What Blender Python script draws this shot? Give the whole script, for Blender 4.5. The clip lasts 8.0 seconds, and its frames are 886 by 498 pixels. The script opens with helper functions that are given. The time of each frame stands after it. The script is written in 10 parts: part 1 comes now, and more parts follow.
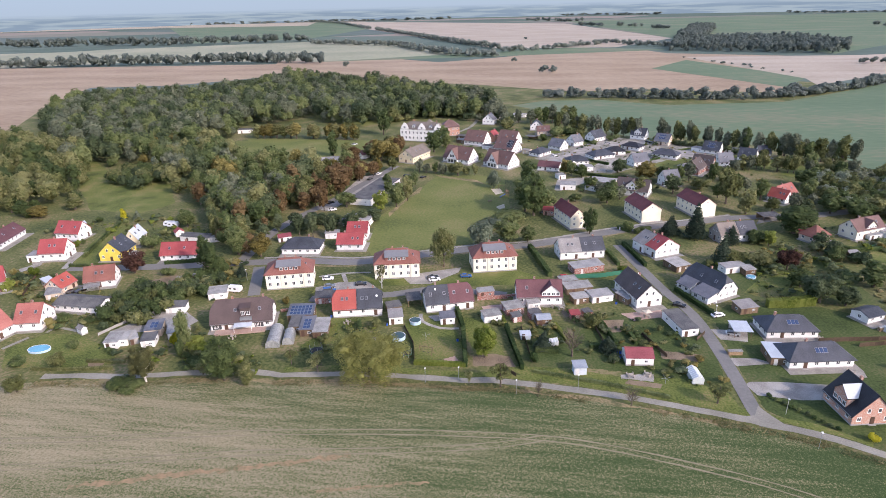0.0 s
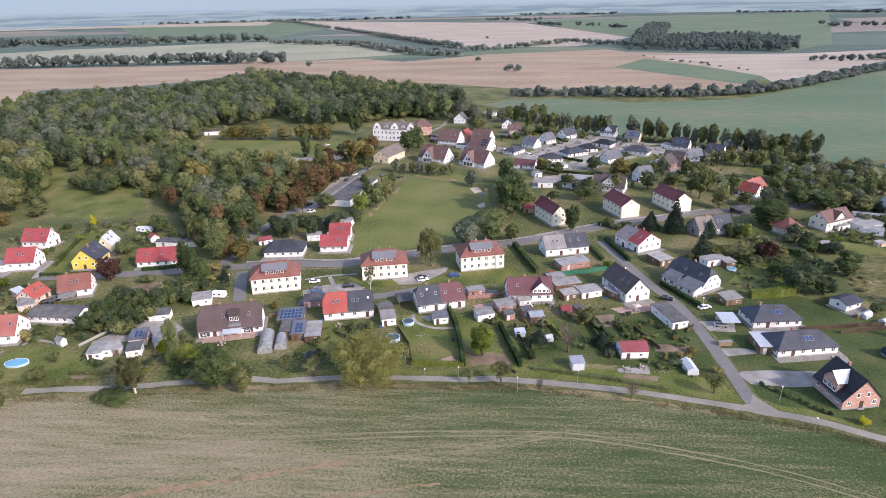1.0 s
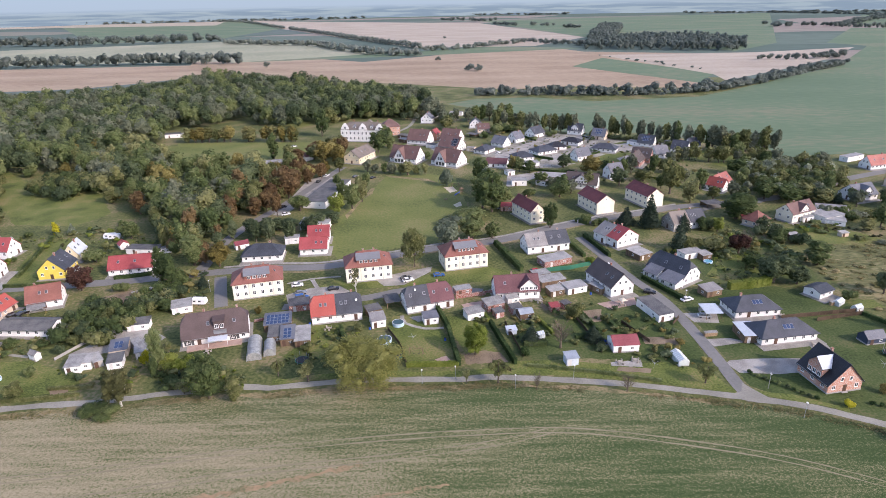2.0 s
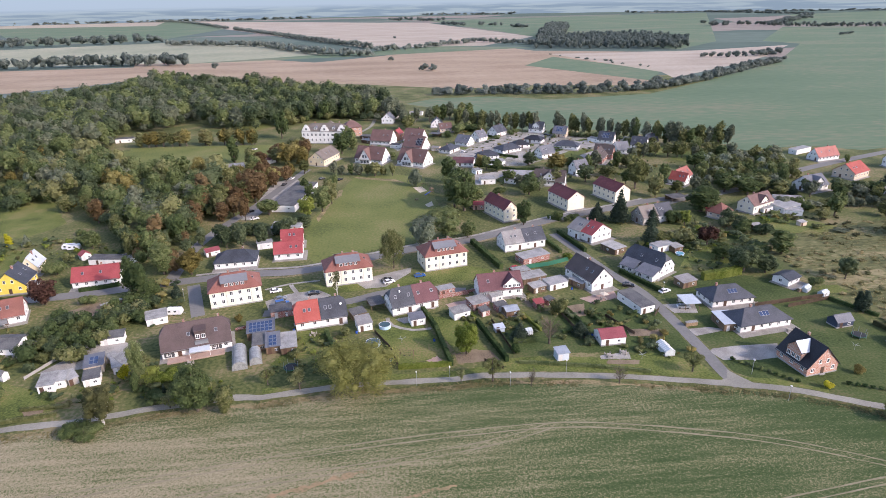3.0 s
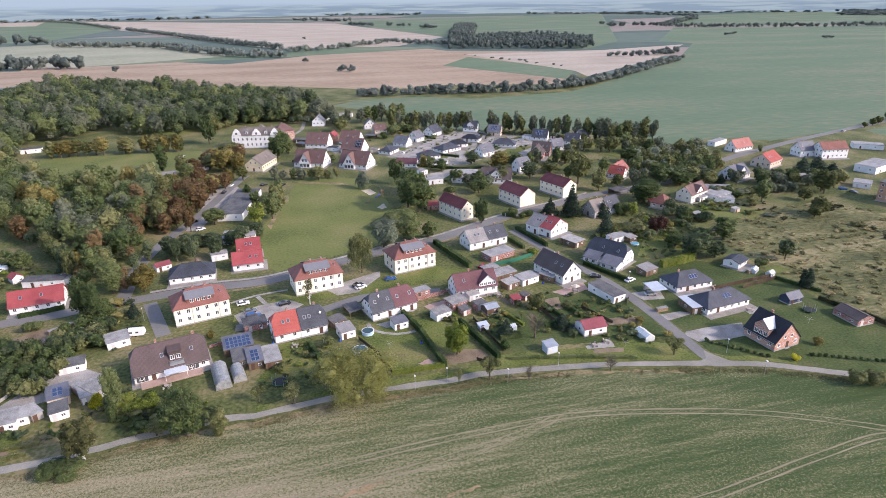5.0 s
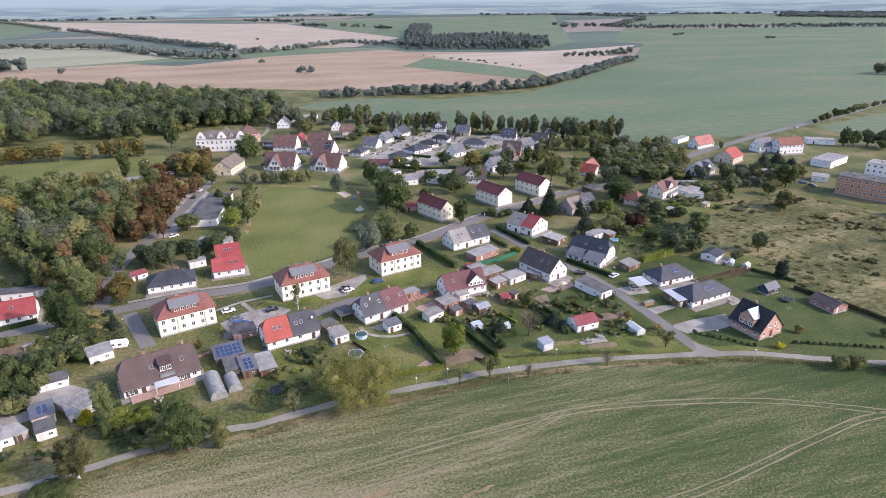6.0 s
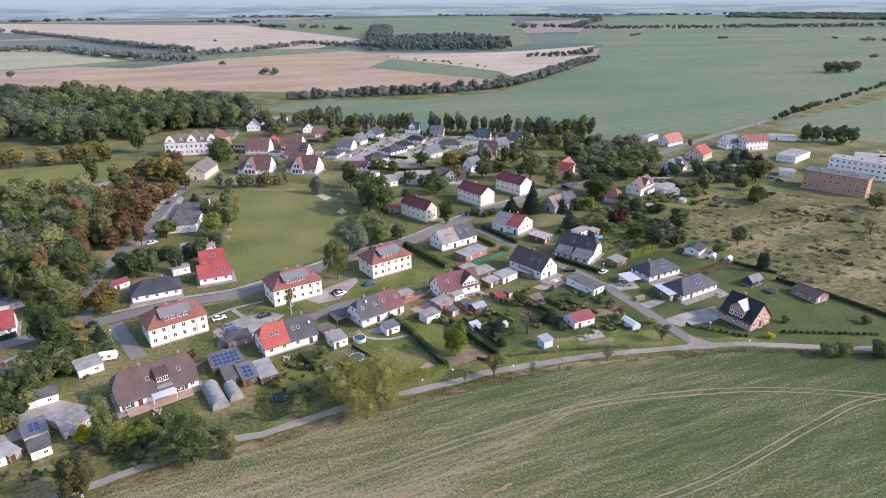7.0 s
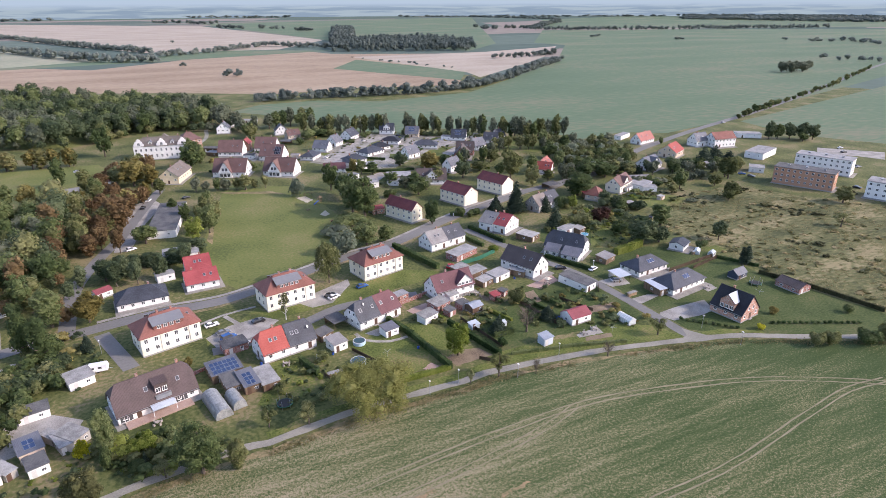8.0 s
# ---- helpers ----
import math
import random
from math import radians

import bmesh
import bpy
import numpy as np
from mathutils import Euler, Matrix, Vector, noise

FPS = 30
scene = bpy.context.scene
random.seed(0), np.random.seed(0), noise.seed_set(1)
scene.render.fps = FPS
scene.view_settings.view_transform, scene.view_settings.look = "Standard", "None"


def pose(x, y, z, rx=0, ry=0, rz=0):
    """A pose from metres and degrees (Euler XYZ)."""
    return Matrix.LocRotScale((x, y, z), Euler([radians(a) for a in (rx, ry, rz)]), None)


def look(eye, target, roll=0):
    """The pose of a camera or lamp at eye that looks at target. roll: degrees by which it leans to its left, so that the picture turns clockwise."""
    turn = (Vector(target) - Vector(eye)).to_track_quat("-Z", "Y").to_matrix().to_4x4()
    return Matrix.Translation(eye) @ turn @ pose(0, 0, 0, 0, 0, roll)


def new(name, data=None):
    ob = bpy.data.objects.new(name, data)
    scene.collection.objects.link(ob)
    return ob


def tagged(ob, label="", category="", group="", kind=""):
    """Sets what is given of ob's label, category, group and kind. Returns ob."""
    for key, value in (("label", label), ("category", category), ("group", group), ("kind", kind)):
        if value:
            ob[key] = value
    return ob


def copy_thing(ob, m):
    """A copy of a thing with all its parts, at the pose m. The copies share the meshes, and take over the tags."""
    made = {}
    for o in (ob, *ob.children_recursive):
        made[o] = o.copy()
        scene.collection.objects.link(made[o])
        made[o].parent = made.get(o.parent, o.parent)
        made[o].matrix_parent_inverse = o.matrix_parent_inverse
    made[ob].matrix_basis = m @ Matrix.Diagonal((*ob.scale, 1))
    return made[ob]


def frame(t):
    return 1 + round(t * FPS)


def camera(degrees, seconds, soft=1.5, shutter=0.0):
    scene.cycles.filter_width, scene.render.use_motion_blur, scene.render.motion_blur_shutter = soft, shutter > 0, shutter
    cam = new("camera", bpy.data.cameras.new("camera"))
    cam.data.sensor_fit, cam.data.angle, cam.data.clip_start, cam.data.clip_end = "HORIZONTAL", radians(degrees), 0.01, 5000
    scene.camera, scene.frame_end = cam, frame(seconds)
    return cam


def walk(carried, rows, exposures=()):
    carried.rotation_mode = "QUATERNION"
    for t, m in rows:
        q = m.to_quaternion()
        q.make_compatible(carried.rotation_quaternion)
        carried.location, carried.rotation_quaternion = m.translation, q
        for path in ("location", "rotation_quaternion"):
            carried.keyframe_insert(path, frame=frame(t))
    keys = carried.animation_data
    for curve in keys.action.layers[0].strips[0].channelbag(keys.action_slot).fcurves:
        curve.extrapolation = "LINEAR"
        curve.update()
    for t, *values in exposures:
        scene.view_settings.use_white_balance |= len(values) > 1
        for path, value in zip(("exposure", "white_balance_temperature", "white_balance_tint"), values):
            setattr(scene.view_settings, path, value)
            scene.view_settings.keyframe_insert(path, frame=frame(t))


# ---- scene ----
cam = camera(72.3, 8.0, soft=0.8)
PATH = [
    (0, (-16.09, 3.539, 97.874), (-16.35, 5.374, 97.124), -1.4),
    (0.5, (-20.794, 3.313, 97.869), (-20.998, 5.155, 97.117), -1.2),
    (1, (-25.432, 3.346, 97.762), (-25.572, 5.193, 97.008), -1.3),
    (1.5, (-30.105, 3.444, 97.597), (-30.183, 5.294, 96.842), -1.2),
    (3, (-45.269, 4.926, 97.431), (-45.12, 6.77, 96.672), -1.1),
    (3.5, (-50.341, 5.796, 97.488), (-50.124, 7.633, 96.728), -1.0),
    (4, (-55.659, 6.665, 97.52), (-55.368, 8.492, 96.76), -0.9),
    (4.5, (-60.647, 7.781, 97.563), (-60.289, 9.596, 96.802), -0.8),
    (6, (-76.123, 12.601, 97.358), (-75.562, 14.363, 96.598), -0.5),
    (6.5, (-81.03, 14.492, 97.257), (-80.41, 16.236, 96.498), -0.4),
    (7, (-86.063, 16.618, 97.101), (-85.386, 18.34, 96.343), -0.4),
    (7.5, (-90.81, 18.841, 96.878), (-90.08, 20.542, 96.122), -0.3),
    (8, (-95.765, 21.292, 96.741), (-94.977, 22.968, 95.985), -0.2),
]
walk(cam, [(t, look(eye, target, roll)) for t, eye, target, roll in PATH], [(0, 1.22, 6650, 24), (8, 1.27, 6650, 24)])

# ---- light ----
SUN_AZ = radians(124)      # compass bearing of the sun from +y, clockwise
SUN_EL = radians(30)
world = bpy.data.worlds.new("sky")
scene.world = world
world.use_nodes = True
_wn = world.node_tree.nodes
_sky = _wn.new("ShaderNodeTexSky")
_sky.sky_type = "NISHITA"
_sky.sun_disc = False
_sky.sun_elevation = SUN_EL
_sky.sun_rotation = SUN_AZ
_sky.air_density, _sky.dust_density, _sky.ozone_density = 1.0, 1.4, 1.5
world.node_tree.links.new(_sky.outputs[0], _wn["Background"].inputs[0])
_wn["Background"].inputs[1].default_value = 0.15
sun = new("sun", bpy.data.lights.new("sun", "SUN"))
sun.data.energy, sun.data.angle, sun.data.color = 1.7, radians(1.2), (1.0, 0.94, 0.84)
sun.matrix_world = look((0, 0, 300), (-300 * math.sin(SUN_AZ) * math.cos(SUN_EL), -300 * math.cos(SUN_AZ) * math.cos(SUN_EL), 300 - 300 * math.sin(SUN_EL)))
scene.view_settings.exposure = 0.0


# ---- materials ----
def material(name, colors, rough=0.8, scale=1.0, fine=8.0, bump=0.15, metal=0.0, per_object=0.0, per_island=0.0, stretch=(1, 1, 1), spec=0.3, trans=0.0, turn=0.0, detail=6.0, spread=0.14, tint=False):
    """A surface with a slow and a fast variation between colours, and a fine relief."""
    m = bpy.data.materials.new(name)
    m.use_nodes = True
    n, l = m.node_tree.nodes, m.node_tree.links
    b = n["Principled BSDF"]
    b.inputs["Roughness"].default_value, b.inputs["Metallic"].default_value = rough, metal
    b.inputs["Specular IOR Level"].default_value = spec
    co = n.new("ShaderNodeTexCoord")
    mp = n.new("ShaderNodeMapping")
    mp.inputs["Scale"].default_value = stretch
    mp.inputs["Rotation"].default_value = (0, 0, radians(turn))
    l.new(co.outputs["Object"], mp.inputs[0])
    slow, fast = n.new("ShaderNodeTexNoise"), n.new("ShaderNodeTexNoise")
    slow.inputs["Scale"].default_value, fast.inputs["Scale"].default_value = scale, fine
    slow.inputs["Detail"].default_value = fast.inputs["Detail"].default_value = detail
    for t in (slow, fast):
        l.new(mp.outputs[0], t.inputs["Vector"])
    add = n.new("ShaderNodeMath")
    add.operation = "MULTIPLY_ADD"
    add.inputs[1].default_value = 0.45
    l.new(fast.outputs["Fac"], add.inputs[0])
    half_ = n.new("ShaderNodeMath")
    half_.operation = "MULTIPLY"
    half_.inputs[1].default_value = 0.55
    l.new(slow.outputs["Fac"], half_.inputs[0])
    l.new(half_.outputs[0], add.inputs[2])
    ramp = n.new("ShaderNodeValToRGB")
    e = ramp.color_ramp.elements
    while len(e) < len(colors):
        e.new(0.5)
    for i, c in enumerate(colors):
        e[i].position = 0.5 - spread + 2 * spread * i / max(1, len(colors) - 1)
        e[i].color = (*c, 1)
    src = add.outputs[0]
    if per_object or per_island:
        info = n.new("ShaderNodeObjectInfo")
        geo = n.new("ShaderNodeNewGeometry")
        for out, amount in ((info.outputs["Random"], per_object), (geo.outputs["Random Per Island"], per_island)):
            if amount:
                ma = n.new("ShaderNodeMath")
                ma.operation = "MULTIPLY_ADD"
                ma.inputs[1].default_value = amount
                l.new(out, ma.inputs[0])
                sub = n.new("ShaderNodeMath")
                sub.operation = "SUBTRACT"
                sub.inputs[1].default_value = amount / 2
                l.new(src, sub.inputs[0])
                l.new(sub.outputs[0], ma.inputs[2])
                src = ma.outputs[0]
    if tint:
        at, plus = n.new("ShaderNodeAttribute"), n.new("ShaderNodeMath")
        at.attribute_name = "tint"
        l.new(src, plus.inputs[0]), l.new(at.outputs["Fac"], plus.inputs[1])
        src = plus.outputs[0]
    l.new(src, ramp.inputs[0])
    l.new(ramp.outputs[0], b.inputs["Base Color"])
    if bump:
        bp = n.new("ShaderNodeBump")
        bp.inputs["Strength"].default_value = bump
        bp.inputs["Distance"].default_value = 0.3 / fine
        l.new(fast.outputs["Fac"], bp.inputs["Height"])
        l.new(bp.outputs[0], b.inputs["Normal"])
    if trans:
        t = n.new("ShaderNodeBsdfTranslucent")
        mix = n.new("ShaderNodeMixShader")
        mix.inputs[0].default_value = trans
        l.new(ramp.outputs[0], t.inputs[0])
        l.new(b.outputs[0], mix.inputs[1])
        l.new(t.outputs[0], mix.inputs[2])
        l.new(mix.outputs[0], n["Material Output"].inputs[0])
    return m


def tiled(name, dark, light, row=0.34, rough=0.7, spec=0.3):
    """Roof tiles: rows along the slope and columns across, by the roof's own UV in metres."""
    m = material(name, (dark, light), rough, 0.25, 3.0, 0.0, per_object=0.12, spec=spec)
    n, l = m.node_tree.nodes, m.node_tree.links
    b = n["Principled BSDF"]
    uv = n.new("ShaderNodeTexCoord")
    w1, w2 = n.new("ShaderNodeTexWave"), n.new("ShaderNodeTexWave")
    w1.bands_direction, w2.bands_direction = "Y", "X"
    w1.wave_profile, w2.wave_profile = "SAW", "SIN"
    w1.inputs["Scale"].default_value, w2.inputs["Scale"].default_value = 0.314 / row, 0.314 / 0.3
    for w in (w1, w2):
        l.new(uv.outputs["UV"], w.inputs["Vector"])
    mx = n.new("ShaderNodeMath")
    l.new(w1.outputs["Fac"], mx.inputs[0])
    l.new(w2.outputs["Fac"], mx.inputs[1])
    bp = n.new("ShaderNodeBump")
    bp.inputs["Strength"].default_value, bp.inputs["Distance"].default_value = 0.5, 0.03
    l.new(mx.outputs[0], bp.inputs["Height"])
    l.new(bp.outputs[0], b.inputs["Normal"])
    return m


def bricks(name, a, c, mortar):
    m = material(name, (a, c), 0.85, 0.5, 6.0, 0.1)
    n, l = m.node_tree.nodes, m.node_tree.links
    uv = n.new("ShaderNodeTexCoord")
    t = n.new("ShaderNodeTexBrick")
    t.inputs["Color1"].default_value, t.inputs["Color2"].default_value, t.inputs["Mortar"].default_value = (*a, 1), (*c, 1), (*mortar, 1)
    t.inputs["Scale"].default_value, t.inputs["Mortar Size"].default_value = 1.0, 0.012
    t.inputs["Brick Width"].default_value, t.inputs["Row Height"].default_value = 0.25, 0.083
    l.new(uv.outputs["UV"], t.inputs["Vector"])
    l.new(t.outputs["Color"], n["Principled BSDF"].inputs["Base Color"])
    return m


def plain(name, c, rough=0.5, metal=0.0, spec=0.4, vary=0.12):
    lo = tuple(v * (1 - vary) for v in c)
    hi = tuple(min(1, v * (1 + vary)) for v in c)
    return material(name, (lo, hi), rough, 0.6, 5.0, 0.03, metal, spec=spec)


ROOF = {
    "red": tiled("red roof tiles", (0.22, 0.042, 0.045), (0.32, 0.072, 0.072)),
    "orange": tiled("orange roof tiles", (0.27, 0.058, 0.046), (0.38, 0.095, 0.075)),
    "orange_red": tiled("faded red roof tiles", (0.26, 0.085, 0.07), (0.36, 0.15, 0.125)),
    "orange_brown": tiled("weathered orange roof tiles", (0.15, 0.062, 0.048), (0.24, 0.1, 0.078)),
    "dark_red": tiled("dark red roof tiles", (0.1, 0.03, 0.032), (0.165, 0.048, 0.048)),
    "maroon": tiled("maroon roof tiles", (0.085, 0.038, 0.043), (0.14, 0.062, 0.067)),
    "brown": tiled("brown roof tiles", (0.1, 0.058, 0.052), (0.155, 0.092, 0.082)),
    "umber": tiled("umber brown roof tiles", (0.06, 0.043, 0.041), (0.098, 0.07, 0.067)),
    "dark_brown": tiled("dark brown roof tiles", (0.055, 0.042, 0.04), (0.095, 0.075, 0.07)),
    "brown_grey": tiled("brown grey roof tiles", (0.12, 0.1, 0.085), (0.2, 0.17, 0.15)),
    "anthracite": tiled("anthracite roof tiles", (0.03, 0.034, 0.042), (0.065, 0.07, 0.085), rough=0.55),
    "black": tiled("black roof tiles", (0.012, 0.012, 0.015), (0.03, 0.03, 0.035), rough=0.5),
    "slate": tiled("slate grey roof tiles", (0.08, 0.085, 0.1), (0.15, 0.155, 0.175), rough=0.6),
    "grey": tiled("grey roof tiles", (0.16, 0.15, 0.145), (0.28, 0.27, 0.26)),
    "light_grey": tiled("light grey roof sheets", (0.36, 0.4, 0.44), (0.5, 0.54, 0.58), rough=0.45),
    "pink": tiled("raspberry red roof sheets", (0.17, 0.042, 0.05), (0.25, 0.07, 0.08)),
    "flat_grey": material("grey bitumen roofing", ((0.16, 0.16, 0.16), (0.25, 0.25, 0.245), (0.33, 0.32, 0.31)), 0.9, 0.3, 3.0, per_object=0.1),
    "zinc": plain("grey zinc roofing", (0.16, 0.165, 0.175), 0.5),
    "flat_dark": material("dark bitumen roofing", ((0.05, 0.05, 0.055), (0.1, 0.1, 0.1), (0.14, 0.135, 0.13)), 0.9, 0.3, 3.0, per_object=0.1),
    "sheet": material("pale corrugated roof sheets", ((0.16, 0.155, 0.145), (0.26, 0.255, 0.24), (0.36, 0.35, 0.33)), 0.7, 0.4, 4.0, stretch=(1, 1, 1), per_object=0.15),
    "blue_sheet": material("blue grey roof sheets", ((0.2, 0.23, 0.27), (0.31, 0.34, 0.38)), 0.6, 0.4, 4.0),
    "mottled": tiled("mottled dark roof tiles", (0.03, 0.025, 0.025), (0.22, 0.19, 0.18)),
}
ROOF_WORDS = {"red": "bright red tiled", "orange": "orange tiled", "orange_red": "faded red tiled", "orange_brown": "weathered orange tiled", "dark_red": "dark red tiled",
              "maroon": "maroon tiled", "brown": "brown tiled", "umber": "umber brown tiled", "dark_brown": "dark brown tiled", "brown_grey": "brown grey tiled", "anthracite": "anthracite tiled", "black": "black tiled",
              "slate": "slate grey tiled", "grey": "pale grey tiled", "light_grey": "light grey sheet", "pink": "raspberry red", "zinc": "grey zinc", "flat_grey": "flat grey bitumen", "flat_dark": "flat dark bitumen",
              "sheet": "pale corrugated", "blue_sheet": "blue grey sheet", "mottled": "mottled dark"}


def render_wall(name, c, v=0.07):
    return material(name, (tuple(x * (1 - v * 2) for x in c), c, tuple(min(0.92, x * (1 + v)) for x in c)), 0.9, 0.35, 5.0, 0.06, per_object=0.1)


WALL = {
    "white": render_wall("white render", (0.72, 0.71, 0.685)),
    "cream": render_wall("cream render", (0.76, 0.7, 0.55)),
    "ivory": render_wall("ivory render", (0.76, 0.71, 0.58)),
    "beige": render_wall("beige render", (0.55, 0.45, 0.35)),
    "yellow": render_wall("yellow render", (0.72, 0.56, 0.1)),
    "yellow_pale": render_wall("pale yellow render", (0.68, 0.58, 0.4)),
    "terracotta": render_wall("terracotta render", (0.42, 0.23, 0.15)),
    "brick": bricks("red brick masonry", (0.36, 0.14, 0.085), (0.46, 0.2, 0.13), (0.5, 0.46, 0.42)),
    "brick_red": bricks("dark red brick masonry", (0.22, 0.06, 0.045), (0.3, 0.09, 0.06), (0.4, 0.37, 0.34)),
    "grey": render_wall("weathered grey render", (0.34, 0.32, 0.29), 0.12),
    "wood": material("weathered boards", ((0.1, 0.065, 0.04), (0.2, 0.14, 0.09)), 0.85, 0.5, 9.0, per_object=0.25, stretch=(4, 4, 0.5)),
    "navy": plain("navy painted boards", (0.03, 0.045, 0.08)),
    "pale_blue": plain("pale blue painted sheets", (0.48, 0.53, 0.58)),
}
WALL_WORDS = {"white": "white rendered", "cream": "cream rendered", "ivory": "ivory rendered", "beige": "beige rendered", "yellow": "bright yellow rendered", "yellow_pale": "pale yellow rendered",
              "terracotta": "terracotta coloured", "brick": "red brick", "brick_red": "dark red brick", "grey": "weathered grey", "wood": "weathered wooden", "navy": "navy painted", "pale_blue": "pale blue"}
PLINTH = plain("grey plinth render", (0.3, 0.29, 0.28), 0.9)
FRAME = plain("white window plastic", (0.78, 0.78, 0.77), 0.4, vary=0.03)
TRIM = plain("white painted fascia", (0.7, 0.7, 0.68), 0.5)
GLASS = plain("dark window glass", (0.075, 0.08, 0.086), 0.06, spec=0.6)
DOOR = plain("dark front door", (0.09, 0.05, 0.035), 0.5)
DOOR_WHITE = plain("pale garage door", (0.55, 0.54, 0.52), 0.5)
CHIMNEY = bricks("chimney brick", (0.25, 0.09, 0.06), (0.34, 0.14, 0.09), (0.35, 0.33, 0.3))
APRON = material("pale paving round a house", ((0.17, 0.16, 0.14), (0.24, 0.225, 0.2), (0.31, 0.29, 0.26)), 0.9, 0.2, 3.0, 0.1)
GUTTER = plain("zinc gutter", (0.35, 0.36, 0.37), 0.4, 0.7)
SOLAR = plain("blue solar cells", (0.03, 0.055, 0.12), 0.12, spec=0.6)
BARK = material("grey brown bark", ((0.06, 0.045, 0.035), (0.16, 0.13, 0.1)), 0.95, 1.0, 8.0, 0.4)
BIRCH = material("pale birch bark", ((0.3, 0.29, 0.27), (0.62, 0.6, 0.57)), 0.9, 1.5, 6.0, 0.2)
ASPHALT = material("grey asphalt", ((0.138, 0.134, 0.126), (0.17, 0.165, 0.155), (0.2, 0.193, 0.18)), 0.92, 0.06, 1.2, 0.03, spread=0.16)
GRAVEL = material("pale gravel", ((0.17, 0.162, 0.135), (0.235, 0.222, 0.188), (0.3, 0.282, 0.24)), 0.95, 0.1, 3.0, 0.2)
GRAVEL_GREY = material("pale grey gravel and paving", ((0.13, 0.125, 0.085), (0.24, 0.225, 0.19), (0.34, 0.325, 0.29)), 0.95, 0.09, 1.2, 0.1, spread=0.09)
PAVING = material("grey concrete paving", ((0.2, 0.185, 0.165), (0.28, 0.262, 0.235), (0.36, 0.34, 0.305)), 0.9, 0.2, 3.0, 0.1, spread=0.1)
SOIL = material("bare garden soil", ((0.1, 0.075, 0.05), (0.2, 0.15, 0.1), (0.25, 0.19, 0.13)), 0.95, 0.2, 3.0, 0.3)
STUBBLE = material("pale stubble field", ((0.28, 0.23, 0.175), (0.345, 0.29, 0.225), (0.41, 0.35, 0.275)), 0.95, 0.006, 0.12, 0.0, stretch=(1, 3, 1))
PLOUGH = material("bare brown field", ((0.225, 0.16, 0.104), (0.29, 0.213, 0.142), (0.355, 0.272, 0.188)), 0.95, 0.006, 0.1, 0.0, stretch=(1, 3, 1))
STRAW = material("straw coloured field", ((0.2, 0.215, 0.14), (0.26, 0.265, 0.18), (0.32, 0.305, 0.21)), 0.95, 0.006, 0.1, 0.0)
CROP_FAR = material("young green crop", ((0.08, 0.128, 0.07), (0.1, 0.148, 0.083), (0.165, 0.168, 0.105)), 0.95, 0.004, 0.08, 0.0, stretch=(1, 2.5, 1))
MEADOW = material("mown meadow grass", ((0.076, 0.1, 0.026), (0.118, 0.138, 0.036), (0.136, 0.148, 0.043), (0.175, 0.165, 0.062)), 0.95, 0.03, 0.9, 0.2, spread=0.11)
LAWN = material("garden lawn", ((0.052, 0.071, 0.014), (0.093, 0.118, 0.024), (0.126, 0.14, 0.036), (0.19, 0.162, 0.066)), 0.95, 0.07, 1.6, 0.2, spread=0.1)
LUSH = material("lush watered lawn", ((0.026, 0.044, 0.01), (0.046, 0.07, 0.016), (0.066, 0.088, 0.025), (0.1, 0.1, 0.04)), 0.95, 0.06, 1.4, 0.2, spread=0.11)
GROUND = material("rough grass ground", ((0.045, 0.06, 0.016), (0.086, 0.101, 0.029), (0.119, 0.12, 0.043), (0.2, 0.162, 0.084)), 0.95, 0.05, 0.9, 0.2, spread=0.1)
WILD = material("dry wild grass", ((0.055, 0.064, 0.022), (0.098, 0.102, 0.037), (0.14, 0.136, 0.054), (0.24, 0.2, 0.103)), 0.95, 0.07, 0.7, 0.3, stretch=(0.45, 1, 1), turn=-12, spread=0.095)
DRY = material("dry grass verge", ((0.1, 0.1, 0.042), (0.19, 0.155, 0.08), (0.3, 0.22, 0.12)), 0.95, 0.15, 1.5, 0.3, spread=0.1)
EARTH = material("bare clay soil", ((0.13, 0.125, 0.06), (0.24, 0.17, 0.095), (0.3, 0.2, 0.115)), 0.95, 0.25, 1.6, 0.2, spread=0.1)
TRACK = material("rolled wheel track", ((0.16, 0.14, 0.085), (0.25, 0.212, 0.142)), 0.95, 0.2, 1.5, 0.2)


def leaves(name, dark, mid, light, per_object=0.28):
    return material(name, (dark, mid, light), 0.75, 0.12, 1.2, 0.0, per_object=per_object, per_island=0.16, spec=0.15, trans=0.48, tint=True)


